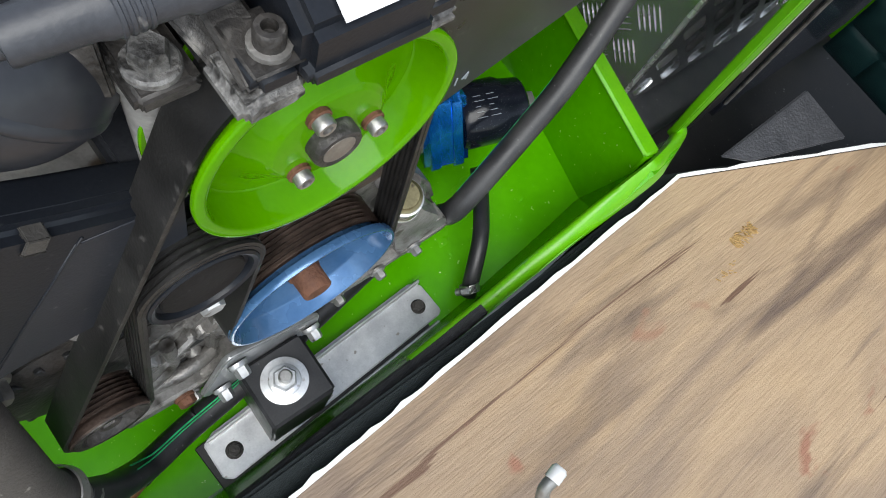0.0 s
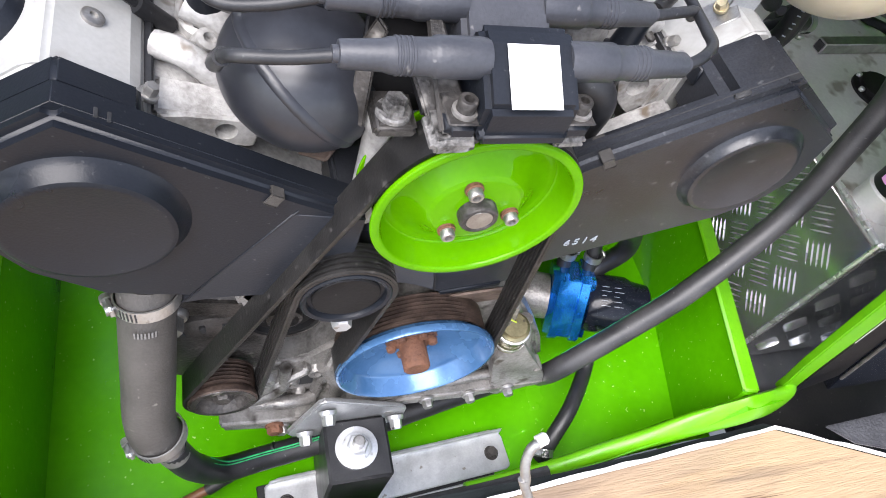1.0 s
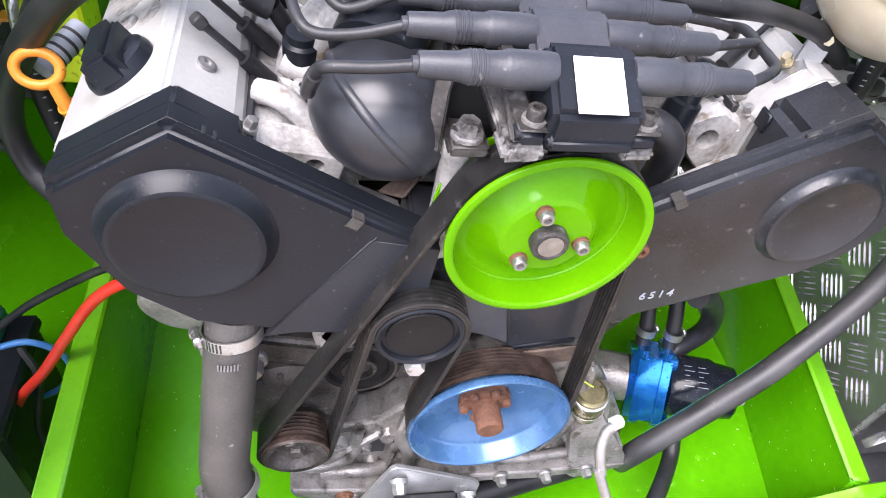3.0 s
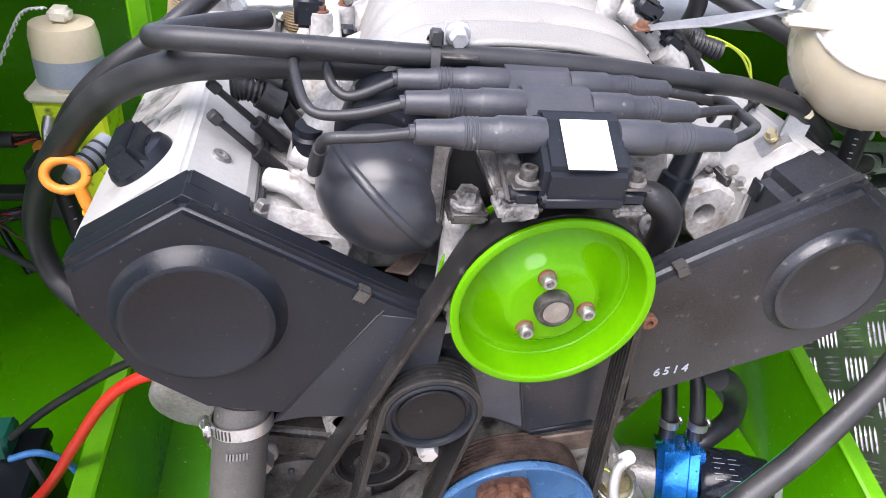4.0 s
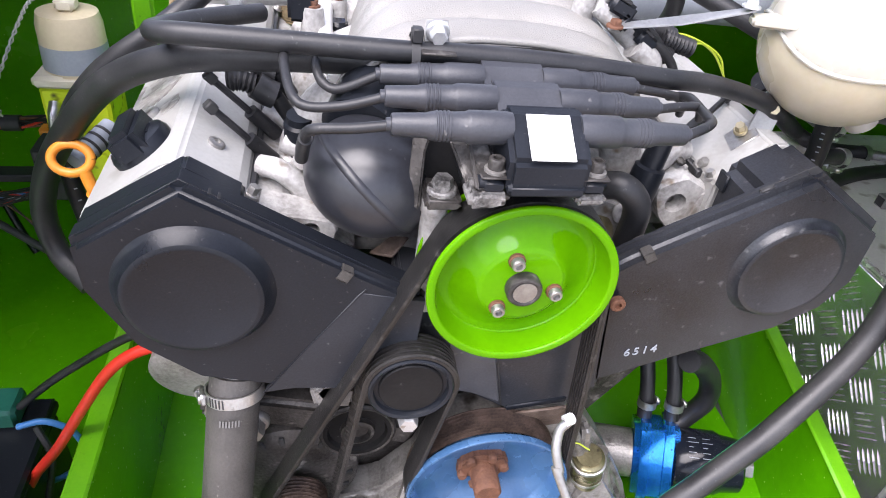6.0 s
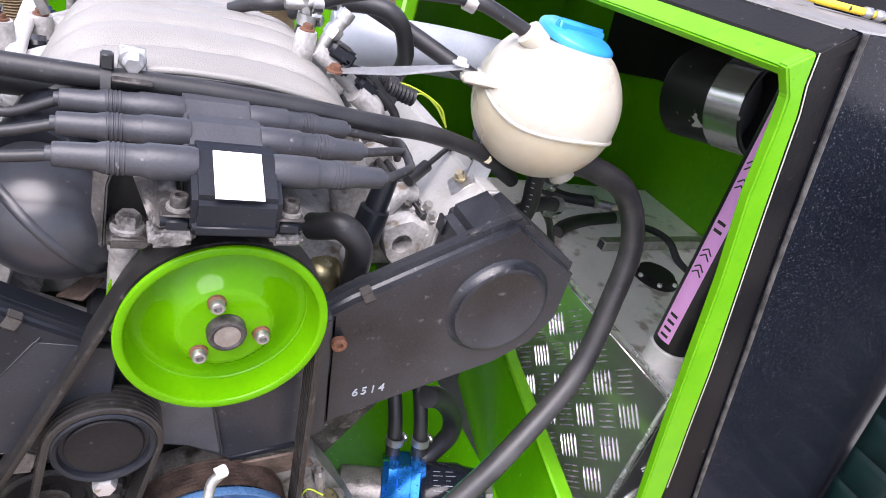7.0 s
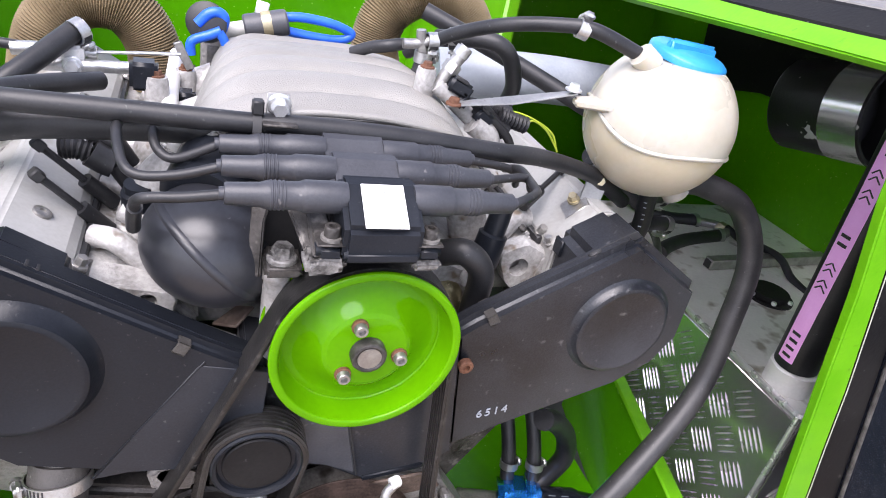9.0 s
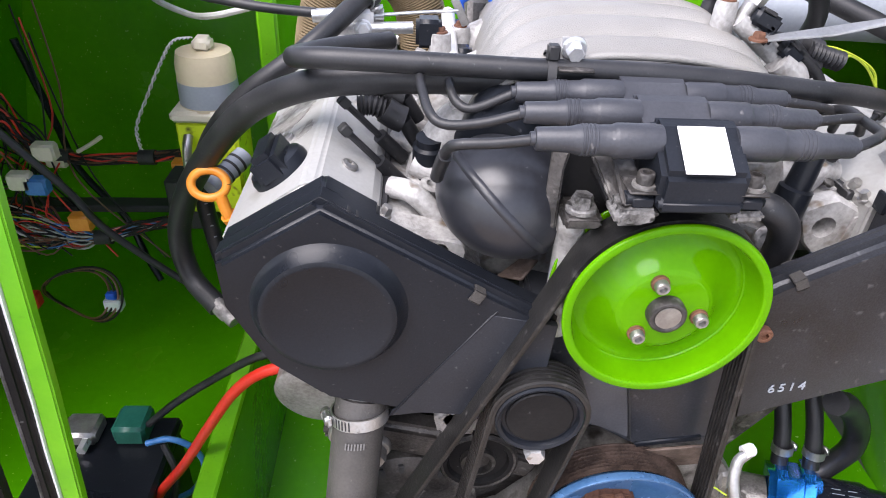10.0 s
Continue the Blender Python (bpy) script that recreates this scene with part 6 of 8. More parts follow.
single("plug_boot", tube([(-0.1408, 0.032, 0.7040), (-0.1425, 0.044, 0.692), (-0.1440, 0.058, 0.676)], 0.0046, 12), RUBBER, (-0.141, 0.03, 0.62), "black spark plug boot standing in the vee", "plug boot", "plug boots")

# round black air chamber
pot = thing("air_chamber", (-0.105, 0.085, 0.60), "smooth black domed plastic air chamber with a raised seam", "air chamber")
own = B()
bmesh.ops.create_uvsphere(own, u_segments=48, v_segments=32, radius=1)
POT = Matrix.Translation((-0.094, 0.082, 0.650)) @ pose(0, 0, 0, 0, 14, 0) @ Matrix.Diagonal((0.0500, 0.050, 0.0425, 1))
bmesh.ops.transform(own, matrix=POT, verts=own.verts)
part("dome", own, SMOOTH_BLACK, pot)
part("seam", lathe([(-0.19, 0.975), (-0.150, 1.012), (-0.125, 1.019), (-0.095, 1.019), (-0.065, 1.013), (-0.02, 0.988)], POT @ towards((0, 0, 0), (0.39, 0.13, 0.52)), None, 64, False), SMOOTH_BLACK, pot)
part("neck", tube([(-0.103, 0.10, 0.675), (-0.085, 0.14, 0.69), (-0.06, 0.18, 0.68)], 0.030, 24), BLACK_PLASTIC, pot)


# ---- coolant tank ----
RES, RR = Vector((0.290, 0.142, 0.7485)), 0.0680
res = thing("expansion_tank", (RES.x, RES.y, RES.z - RR), "yellowed white ball-shaped coolant expansion tank with a blue cap", "coolant tank")
own = B()
bmesh.ops.create_uvsphere(own, u_segments=64, v_segments=40, radius=RR)
for v in own.verts:
    d = v.co.normalized()
    k = 1 + 0.035 * max(0, d.z - 0.5) - 0.02 * max(0, -d.z - 0.6)
    a = math.atan2(d.y, d.x)
    k += 0.012 * math.exp(-((d.z - 0.25) / 0.5) ** 2) * (math.cos(3 * a) ** 8)
    v.co *= k
    if v.co.z > 0.055:
        v.co.z = 0.055 + (v.co.z - 0.055) * 0.15


def seam_height(a):
    d = (a - radians(165) + math.pi) % (2 * math.pi) - math.pi
    return -0.010 + 0.020 * math.exp(-(d / 0.75) ** 2) + 0.003 * math.sin(3 * a)


low = own.copy()
for bm, keep_top in ((own, True), (low, False)):
    for v in bm.verts:
        h = seam_height(math.atan2(v.co.y, v.co.x))
        if abs(v.co.z - h) < 0.0032:
            v.co.z = h
    bmesh.ops.delete(bm, geom=[v for v in bm.verts if (v.co.z - seam_height(math.atan2(v.co.y, v.co.x)) < -0.0033) == keep_top and abs(v.co.z - seam_height(math.atan2(v.co.y, v.co.x))) > 0.0033], context="VERTS")
    bmesh.ops.translate(bm, verts=bm.verts, vec=RES)
part("upper_shell", own, TANK_PLASTIC, res)
part("lower_shell", low, TANK_LOWER, res, "yellowed translucent lower half")
core = B()
bmesh.ops.create_uvsphere(core, u_segments=48, v_segments=32, radius=RR * 0.985)
for v in core.verts:
    v.co.z = min(v.co.z, 0.050)
bmesh.ops.translate(core, verts=core.verts, vec=RES)
part("inner_wall", core, TANK_LOWER, res)
seam = []
for k in range(49):
    a = 2 * math.pi * k / 48
    z = seam_height(a)
    seam.append(RES + Vector((math.cos(a) * math.sqrt(max(0, RR ** 2 - z * z)) * 1.004, math.sin(a) * math.sqrt(max(0, RR ** 2 - z * z)) * 1.004, z)))
part("moulded_seam", tube(seam, 0.0019, 8, 3), TANK_PLASTIC, res)
part("side_lug", box((RES.x + 0.060, RES.y - 0.018, RES.z - 0.030), (RES.x + 0.076, RES.y + 0.004, RES.z - 0.010), 0.004), TANK_PLASTIC, res)
part("left_lug", slab([(RES.x - 0.062, RES.y - 0.02, RES.z + 0.010), (RES.x - 0.088, RES.y + 0.004, RES.z + 0.005), (RES.x - 0.085, RES.y + 0.016, RES.z + 0.005), (RES.x - 0.060, RES.y + 0.012, RES.z + 0.008)], 0.008, 0.002), TANK_PLASTIC, res)
CAPC = RES + Vector((0.012, 0.008, 0.0565))
part("neck", lathe([(0, 0.030), (0.014, 0.030)], towards(CAPC - Vector((0, 0, 0.012)), CAPC + Vector((0.10, -0.12, 1))), None, 40), TANK_PLASTIC, res)
capm = towards(CAPC, CAPC + Vector((0.10, -0.12, 1)))
lid = part("cap", lathe([(0, 0.0362), (0.005, 0.0362), (0.0065, 0.0352), (0.009, 0.031), (0.0105, 0.020), (0.011, 0)], capm, None, 48), BLUE_CAP, res, "blue screw cap")
part("cap_grip", prism([(-0.0065, 0.006), (0.0065, 0.006), (0.003, 0.017), (-0.003, 0.017)], -0.030, 0.030, 0.003, capm @ pose(0, 0, 0, 0, 0, 60)), BLUE_CAP, lid)
part("top_spout", tube([RES + Vector((-0.035, -0.010, 0.052)), RES + Vector((-0.048, -0.008, 0.060))], 0.011, 16), TANK_PLASTIC, res)
part("bottom_spout", tube([RES + Vector((0.035, -0.004, -0.055)), RES + Vector((0.046, -0.006, -0.068))], 0.013, 16), TANK_PLASTIC, res)
SP = RES + Vector((-0.044, -0.002, 0.058))
over = single("overflow_hose", tube([SP] + [(0.2030, 0.1500, 0.8190), (0.1780, 0.1650, 0.8170), (0.1430, 0.1900, 0.8070), (0.1150, 0.2200, 0.7900), (0.0960, 0.2500, 0.7700), (0.0860, 0.2800, 0.7520)], 0.0062, 14), RUBBER, SP, "black rubber overflow hose to the expansion tank", "hose")
ring_clamp((0.1940, 0.1550, 0.8180), (-1, 0.3, 0.2), 0.0066)
bracket = thing("tank_bracket", (0.245, 0.15, 0.665), "folded aluminium bracket holding the coolant tank", "bracket")
part("foot", slab([(0.2235, 0.140, 0.6475), (0.2415, 0.136, 0.6665), (0.2455, 0.160, 0.6700), (0.2275, 0.164, 0.6510)], 0.003, 0.0006), STEEL, bracket)
part("upright", slab([(0.238, 0.149, 0.664), (0.258, 0.143, 0.666), (0.264, 0.146, 0.704), (0.244, 0.152, 0.700)], 0.003, 0.0006), DULL_ZINC, bracket)
part("foot_bolt", hexagon((0.234, 0.1515, 0.662), (0.229, 0.149, 0.669), 0.0046, None, 0.006), BRASS, bracket, "yellow-zinc bolt")
part("upright_bolt", hexagon((0.2515, 0.1465, 0.686), (0.248, 0.138, 0.689), 0.0046, None, 0.006), BRASS, bracket, "yellow-zinc bolt")
strap = thing("tank_strap", (0.16, 0.165, 0.745), "thin bent aluminium strap steadying the coolant tank", "strap")
part("strip", slab([(0.090, 0.160, 0.741), (0.150, 0.158, 0.749), (0.205, 0.152, 0.765), (0.207, 0.162, 0.765), (0.152, 0.168, 0.749), (0.092, 0.170, 0.741)], 0.0015, 0.0004), DULL_ZINC, strap)
part("strap_bolt", hexagon((0.097, 0.164, 0.741), (0.097, 0.164, 0.747), 0.0050, None, 0.007), RUST, strap, "rusty bolt")
part("strap_nut", hexagon((0.202, 0.156, 0.766), (0.202, 0.156, 0.772), 0.005, None, 0.0075), ZINC, strap)

# ---- hoses ----
def hose(pts, r, label, mat=None, seg=16, category="hose"):
    return single("hose", tube(pts, r, seg), mat or RUBBER, pts[0], label, category, "hoses")


LONG = [(0.336, 0.138, 0.695), (0.372, 0.140, 0.690), (0.425, 0.135, 0.668), (0.452, 0.120, 0.615), (0.448, 0.106, 0.545), (0.425, 0.085, 0.455), (0.3450, 0.0520, 0.3760), (0.2970, 0.0400, 0.3270), (0.2470, 0.0300, 0.2790), (0.2210, 0.0280, 0.2400), (0.2310, 0.0450, 0.1810)]
long_hose = hose(LONG, 0.0128, "long thick black coolant hose curving down to the pump", DUSTY_RUBBER, 20)
hose([(0.312, 0.180, 0.650), (0.2647, 0.152, 0.679), (0.2371, 0.143, 0.6938), (0.1736, 0.125, 0.7134), (0.1205, 0.112, 0.7217), (0.05, 0.110, 0.7285), (-0.0291, 0.112, 0.7309), (-0.0725, 0.114, 0.7300), (-0.1341, 0.118, 0.7302), (-0.1956, 0.122, 0.7303), (-0.2268, 0.128, 0.7289), (-0.2440, 0.142, 0.7240), (-0.2430, 0.165, 0.7190), (-0.2186, 0.200, 0.7152), (-0.1801, 0.250, 0.7063)], 0.0077, "black rubber hose laid across the front of the plenum")
hose([(0.06, 0.128, 0.714), (-0.03, 0.130, 0.717), (-0.11, 0.136, 0.715), (-0.1977, 0.148, 0.7077), (-0.2462, 0.165, 0.6935), (-0.2928, 0.190, 0.6639), (-0.3369, 0.220, 0.6134), (-0.3779, 0.250, 0.5499), (-0.3988, 0.265, 0.4906), (-0.3923, 0.260, 0.4434), (-0.3608, 0.235, 0.4213)], 0.0116, "thick black hose looping round the valve cover", None, 20)
BEHIND = [(-0.20, 0.30, 0.735), (-0.25, 0.24, 0.70), (-0.31, 0.235, 0.655), (-0.352, 0.26, 0.60), (-0.372, 0.28, 0.54), (-0.365, 0.28, 0.46), (-0.34, 0.25, 0.42)]
behind_hose = hose(BEHIND, 0.0090, "thin black printed fuel hose behind the loop")
single("hose_spigot", lathe([(0, 0.0095), (0.024, 0.0095), (0.026, 0.0082), (0.036, 0.0082)], towards((-0.368, 0.2405, 0.4275), (-0.335, 0.215, 0.412)), None, 20), DIRTY_CAST, (-0.36, 0.235, 0.42), "dull aluminium pipe stub in the hose end", "pipe")
outlet = thing("water_outlet", (0.112, 0.130, 0.545), "oily brown brass water outlet behind the bent hose", "water outlet")
part("outlet_body", lathe([(0, 0.020), (0.018, 0.021), (0.030, 0.0195), (0.038, 0.015), (0.042, 0.008), (0.043, 0)], towards((0.1130, 0.138, 0.548), (0.1050, 0.118, 0.590)), None, 32), OLIVE_BRASS, outlet)
part("outlet_flange", lathe([(0, 0.026), (0.006, 0.026), (0.007, 0.024), (0.007, 0)], towards((0.1140, 0.140, 0.544), (0.1055, 0.119, 0.588)), None, 32), DIRTY_CAST, outlet, "stained cast flange")
part("outlet_eye", lathe([(0, 0.0100), (0.004, 0.0100), (0.005, 0.0085), (0.005, 0.0050), (0.001, 0.0045), (0.001, 0)], towards((0.1300, 0.120, 0.594), (0.1210, 0.086, 0.612)), None, 24), PALE_CAST, outlet, "pale cast eye")
tie = thing("cable_tie", (-0.067, 0.12, 0.722), "black cable tie binding two hoses", "cable tie")
part("tie_band", lathe([(-0.003, 0.0165), (-0.003, 0.0178), (0.003, 0.0178), (0.003, 0.0165)], towards((-0.067, 0.120, 0.7235), (-0.167, 0.123, 0.7235)), None, 28, False), INK_AND_SHADE, tie)
part("tie_head", box((-0.071, 0.108, 0.738), (-0.063, 0.117, 0.748), 0.001), INK_AND_SHADE, tie)
hose([(0.0878, 0.1158, 0.6240), (0.0930, 0.1090, 0.6280), (0.1060, 0.0920, 0.6380), (0.1240, 0.0910, 0.6180), (0.1300, 0.1020, 0.5690), (0.1348, 0.1108, 0.5298)], 0.0115, "short bent black water hose beside the coils", None, 20)
UNDER = [(0.318, 0.150, 0.700), (0.330, 0.165, 0.66), (0.342, 0.175, 0.62), (0.350, 0.20, 0.56)]
under_hose = hose(UNDER, 0.0095, "black printed hose under the coolant tank")
hose([(0.27, 0.20, 0.69), (0.33, 0.22, 0.665), (0.40, 0.25, 0.63), (0.445, 0.27, 0.615)], 0.0095, "black hose running to the fuel tank")
hose([(0.345, 0.20, 0.60), (0.385, 0.21, 0.608), (0.425, 0.225, 0.600)], 0.0085, "short black fuel hose with a clamp")
ring_clamp((0.435, 0.265, 0.617), (1, 0.2, -0.2), 0.0098)
ring_clamp((0.418, 0.222, 0.601), (1, 0.2, -0.2), 0.0088)
hose([(0.40, 0.24, 0.60), (0.46, 0.27, 0.55), (0.52, 0.30, 0.47), (0.56, 0.32, 0.44)], 0.005, "thin black breather pipe to the tank")
hose([(0.12, 0.30, 0.765), (0.17, 0.26, 0.775), (0.20, 0.27, 0.74), (0.21, 0.30, 0.70), (0.205, 0.33, 0.66)], 0.0085, "black rubber hose bending behind the plenum")
hose([(0.13, 0.38, 0.775), (0.22, 0.33, 0.745), (0.30, 0.28, 0.715), (0.36, 0.25, 0.69)], 0.0095, "black woven hose behind the coolant tank")
for a, b in (((0.135, 0.29, 0.768), (1, -0.5, 0.2)), ((-0.20, 0.295, 0.733), (0.6, 0.6, 0.3))):
    ring_clamp(a, b, 0.009)
fuel = thing("fuel_union", (0.0940, 0.1900, 0.7560), "steel fuel union with brass nut and moulded plugs beside the plenum", "fuel union")
part("union_body", tube([(0.0860, 0.1800, 0.7490), (0.0900, 0.1800, 0.7590), (0.0940, 0.1800, 0.7670), (0.1000, 0.1800, 0.7770), (0.1050, 0.1800, 0.7860)], 0.0058, 14), STEEL, fuel)
part("union_nut", hexagon((0.0930, 0.1800, 0.7640), (0.0970, 0.1800, 0.7720), 0.0078), STEEL, fuel, "brassy nut")
part("union_collar", lathe([(0, 0.0070), (0.008, 0.0070)], towards((0.1000, 0.1800, 0.7780), (0.1030, 0.1800, 0.7840)), None, 20), CHROME, fuel)
part("injector_rail", tube([(0.0840, 0.1800, 0.7530), (0.0970, 0.1800, 0.7440), (0.1160, 0.1800, 0.7300), (0.1350, 0.1800, 0.7160), (0.1440, 0.1800, 0.7080)], 0.0080, 14), PALE_CAST, fuel, "cast injector rail")
part("rail_elbow", tube([(0.1200, 0.1700, 0.7250), (0.1300, 0.1700, 0.7190), (0.1380, 0.1700, 0.7120), (0.1420, 0.1700, 0.7010)], 0.0105, 14), PALE_CAST, fuel, "pale cast elbow")
for p, q in (((0.0930, 0.1750, 0.7580), (0.1140, 0.1750, 0.7490)), ((0.1210, 0.1700, 0.7360), (0.1360, 0.1700, 0.7250)), ((0.1040, 0.1750, 0.7450), (0.1120, 0.1750, 0.7390))):
    plug = part("moulded_plug", bar(p, q, 0.014, 0.013, 0.0025), BLACK_PLASTIC, fuel, "black moulded plug")
    part("plug_latch", bar(Vector(p).lerp(Vector(q), 0.25) + Vector((0, -0.004, 0.007)), Vector(p).lerp(Vector(q), 0.75) + Vector((0, -0.004, 0.007)), 0.006, 0.003, 0.0006), INK_AND_SHADE, plug)
tee = thing("hose_tee", (0.0850, 0.2400, 0.7710), "bright metal tee joining rubber hoses", "hose tee")
part("tee_run", tube([(0.0680, 0.2400, 0.7690), (0.0790, 0.2400, 0.7700), (0.0930, 0.2400, 0.7740)], 0.0046, 12), STEEL, tee)
part("tee_branch", tube([(0.0830, 0.2400, 0.7830), (0.0850, 0.2400, 0.7720), (0.0890, 0.2400, 0.7560)], 0.0046, 12), STEEL, tee)
for pts, r in (([(0.0710, 0.2500, 0.7660), (0.0570, 0.2500, 0.7630), (0.0430, 0.2600, 0.7570), (0.0300, 0.2700, 0.7480)], 0.0056), ([(0.0890, 0.2400, 0.7580), (0.0870, 0.2400, 0.7490), (0.0840, 0.2400, 0.7380)], 0.0064), ([(0.1330, 0.1700, 0.7320), (0.1450, 0.1700, 0.7240), (0.1590, 0.1700, 0.7110), (0.1680, 0.1700, 0.6940)], 0.0040), ([(0.1160, 0.1800, 0.7400), (0.1300, 0.1800, 0.7370), (0.1460, 0.1800, 0.7250), (0.1560, 0.1800, 0.7100)], 0.0045), ([(0.0970, 0.1800, 0.7500), (0.1150, 0.1800, 0.7350), (0.1370, 0.1800, 0.7270), (0.1610, 0.1800, 0.7170)], 0.0045)):
    hose(pts, r, "short black rubber hose beside the plenum")
ring_clamp((0.0950, 0.2400, 0.7740), (1, 0, 0.1), 0.0064)
ring_clamp((0.0890, 0.2400, 0.7590), (0, 0, 1), 0.0070)
for pts in ([(0.1420, 0.1900, 0.7350), (0.1510, 0.1900, 0.7320), (0.1620, 0.1900, 0.7280)], [(0.1500, 0.1850, 0.7290), (0.1640, 0.1850, 0.7250), (0.1800, 0.1850, 0.7210)]):
    single("corrugated_boot", tube(pts, 0.0072, 12, 8, None, (8, 0.0010)), RUBBER, pts[0], "black ribbed rubber boot on a thin lead", "boot", "lead boots")
for pts in ([(0.1820, 0.1900, 0.7210), (0.1920, 0.1900, 0.7240), (0.2080, 0.1900, 0.7150), (0.2220, 0.1900, 0.6990), (0.2250, 0.1900, 0.6950)], [(0.1590, 0.1900, 0.7310), (0.1760, 0.1900, 0.7300), (0.1990, 0.1900, 0.7220), (0.2150, 0.1900, 0.7120), (0.2230, 0.1900, 0.6980)]):
    single("wire", tube(pts, 0.0010, 6, 6), WIRE_YELLOW, pts[0], "thin yellow-green wire beside the plenum", "wire", "wires")
big = thing("radiator_hose", (-0.214, -0.01, 0.28), "thick dusty grey radiator hose hanging from its clamp", "hose")
part("hose_body", tube([(-0.196, 0.045, 0.490), (-0.199, 0.032, 0.462), (-0.205, 0.010, 0.40), (-0.209, -0.004, 0.360), (-0.208, -0.012, 0.338), (-0.203, -0.015, 0.325)], 0.0203, 28), GREY_RUBBER, big)
part("spigot", lathe([(0, 0.019), (0.05, 0.019)], towards((-0.196, 0.046, 0.485), (-0.192, 0.062, 0.53)), None, 28), STEEL, big, "dull metal spigot")
part("lower_spigot", lathe([(0, 0.0135), (0.04, 0.0135)], towards((-0.204, -0.015, 0.328), (-0.194, -0.020, 0.285)), None, 24), STEEL, big)
bars = B()
for k in range(7):
    a = -1.9 + k * 0.11
    c = Vector((-0.2, 0.031, 0.4615))
    p = c + 0.0214 * Vector((math.cos(a), math.sin(a) * 0.95, math.sin(a) * -0.28))
    bar(p - Vector((0, 0, 0.003)), p + Vector((0.0005, 0.001, 0.003)), 0.0012, 0.0005, 0, bars, (math.cos(a), math.sin(a), 0.2))
part("printed_bars", bars, GREY_DECK, big, "pale printed bars")
ring_clamp((-0.1975, 0.0385, 0.4765), (0.05, -0.3, -0.95), 0.0210)
ring_clamp((-0.2045, -0.0145, 0.331), (0.25, -0.15, -1), 0.0208)
LOWER = [(-0.198, -0.018, 0.306), (-0.192, -0.019, 0.275), (-0.182, -0.018, 0.235), (-0.160, -0.010, 0.180), (-0.115, 0.002, 0.158), (-0.06, 0.010, 0.155), (0.02, 0.022, 0.160), (0.12, 0.04, 0.165), (0.22, 0.055, 0.175)]
lower_hose = hose(LOWER, 0.0135, "black coolant hose with a green printed line under the engine", None, 20)
hose([(0.3120, 0.0700, 0.1820), (0.3020, 0.0450, 0.1680), (0.2630, 0.0000, 0.1740), (0.2340, -0.0300, 0.1550), (0.2240, -0.0450, 0.1280)], 0.010, "short black drain hose with an end clamp")
ring_clamp((0.2220, -0.0420, 0.1470), (-0.3, -1, -0.5), 0.0104)
hose([(-0.100, 0.01, 0.165), (-0.135, 0.000, 0.140), (-0.175, -0.012, 0.118)], 0.007, "black heat-shrink sleeve on a starter cable", None, 12)
hose([(-0.175, -0.012, 0.118), (-0.23, -0.025, 0.098), (-0.31, -0.035, 0.095)], 0.0055, "brownish red starter cable along the bay floor", WIRE_BROWN, 12, "cable")

def hose_print(ob, pts, r, f0, f1, n):
    """Short pale bars printed along a hose on the side that is seen."""
    line = spline(pts, 12)
    for k in range(n):
        i = int((f0 + (f1 - f0) * k / n) * (len(line) - 2))
        p, d = line[i], (line[i + 1] - line[i]).normalized()
        out = Vector((-0.1, -0.3, 0.9)) - p
        out = (out - d * out.dot(d)).normalized()
        side = d.cross(out)
        part("print_bar", bar(p + out * r - side * 0.0016, p + out * r + side * 0.0016, 0.0012, 0.0003, 0, None, out), GREY_PIPE, ob)


def hose_line(ob, pts, r, f0, f1, towards_point, width):
    """A thin printed line along a hose."""
    line = spline(pts, 12)
    n = len(line) - 1
    run = []
    for i in range(int(f0 * n), int(f1 * n)):
        p, d = line[i], (line[i + 1] - line[i]).normalized()
        out = Vector(towards_point) - p
        out = (out - d * out.dot(d)).normalized()
        run.append(p + out * r)
    part("printed_line", tube(run, width, 6, 1), GREEN_PRINT, ob, "green printed line")


hose_line(lower_hose, LOWER, 0.0132, 0.30, 0.80, (-0.15, 0.1, 0.9), 0.0010)
hose_line(lower_hose, LOWER, 0.0132, 0.30, 0.80, (-0.15, -0.05, 0.9), 0.0008)
hose_line(long_hose, LONG, 0.0126, 0.62, 0.86, (-0.2, 0.6, 0.2), 0.0006)


# ---- oil cooler plate and filter ----
hose_print(under_hose, UNDER, 0.0097, 0.25, 0.75, 7)
hose_print(behind_hose, BEHIND, 0.0092, 0.45, 0.85, 14)
filt = thing("oil_filter", (0.30, 0.12, 0.16), "blue anodised adapter block with a black canister oil filter", "oil filter")
fz = Vector((0.02, 0.474, 0.88)).normalized()
fx = Vector((1.0, -0.42, 0.08))
fx = (fx - fz * fx.dot(fz)).normalized()
fy = fz.cross(fx)
FM = Matrix((fx, fy, fz)).transposed().to_4x4()
FM.translation = (0.284, 0.130, 0.222)
part("adapter_block", box((-0.027, -0.030, -0.050), (-0.0012, 0.030, 0.050), 0.0075, FM), BLUE_ANOD, filt)
part("block_half", box((0.0012, -0.030, -0.050), (0.027, 0.030, 0.050), 0.0075, FM), BLUE_ANOD, filt)
part("block_core", box((-0.010, -0.0268, -0.0440), (0.010, 0.0268, 0.0440), 0.002, FM), BLUE_ANOD, filt)
part("canister", lathe([(0.022, 0.036), (0.028, 0.039), (0.070, 0.039), (0.078, 0.035), (0.100, 0.032), (0.103, 0.028), (0.103, 0)], FM @ Matrix(((0, 0, 1, 0), (0, 1, 0, 0), (-1, 0, 0, 0), (0, 0, 0, 1))), None, 40), BLACK_GEL, filt, "glossy black filter canister")
pr = B()
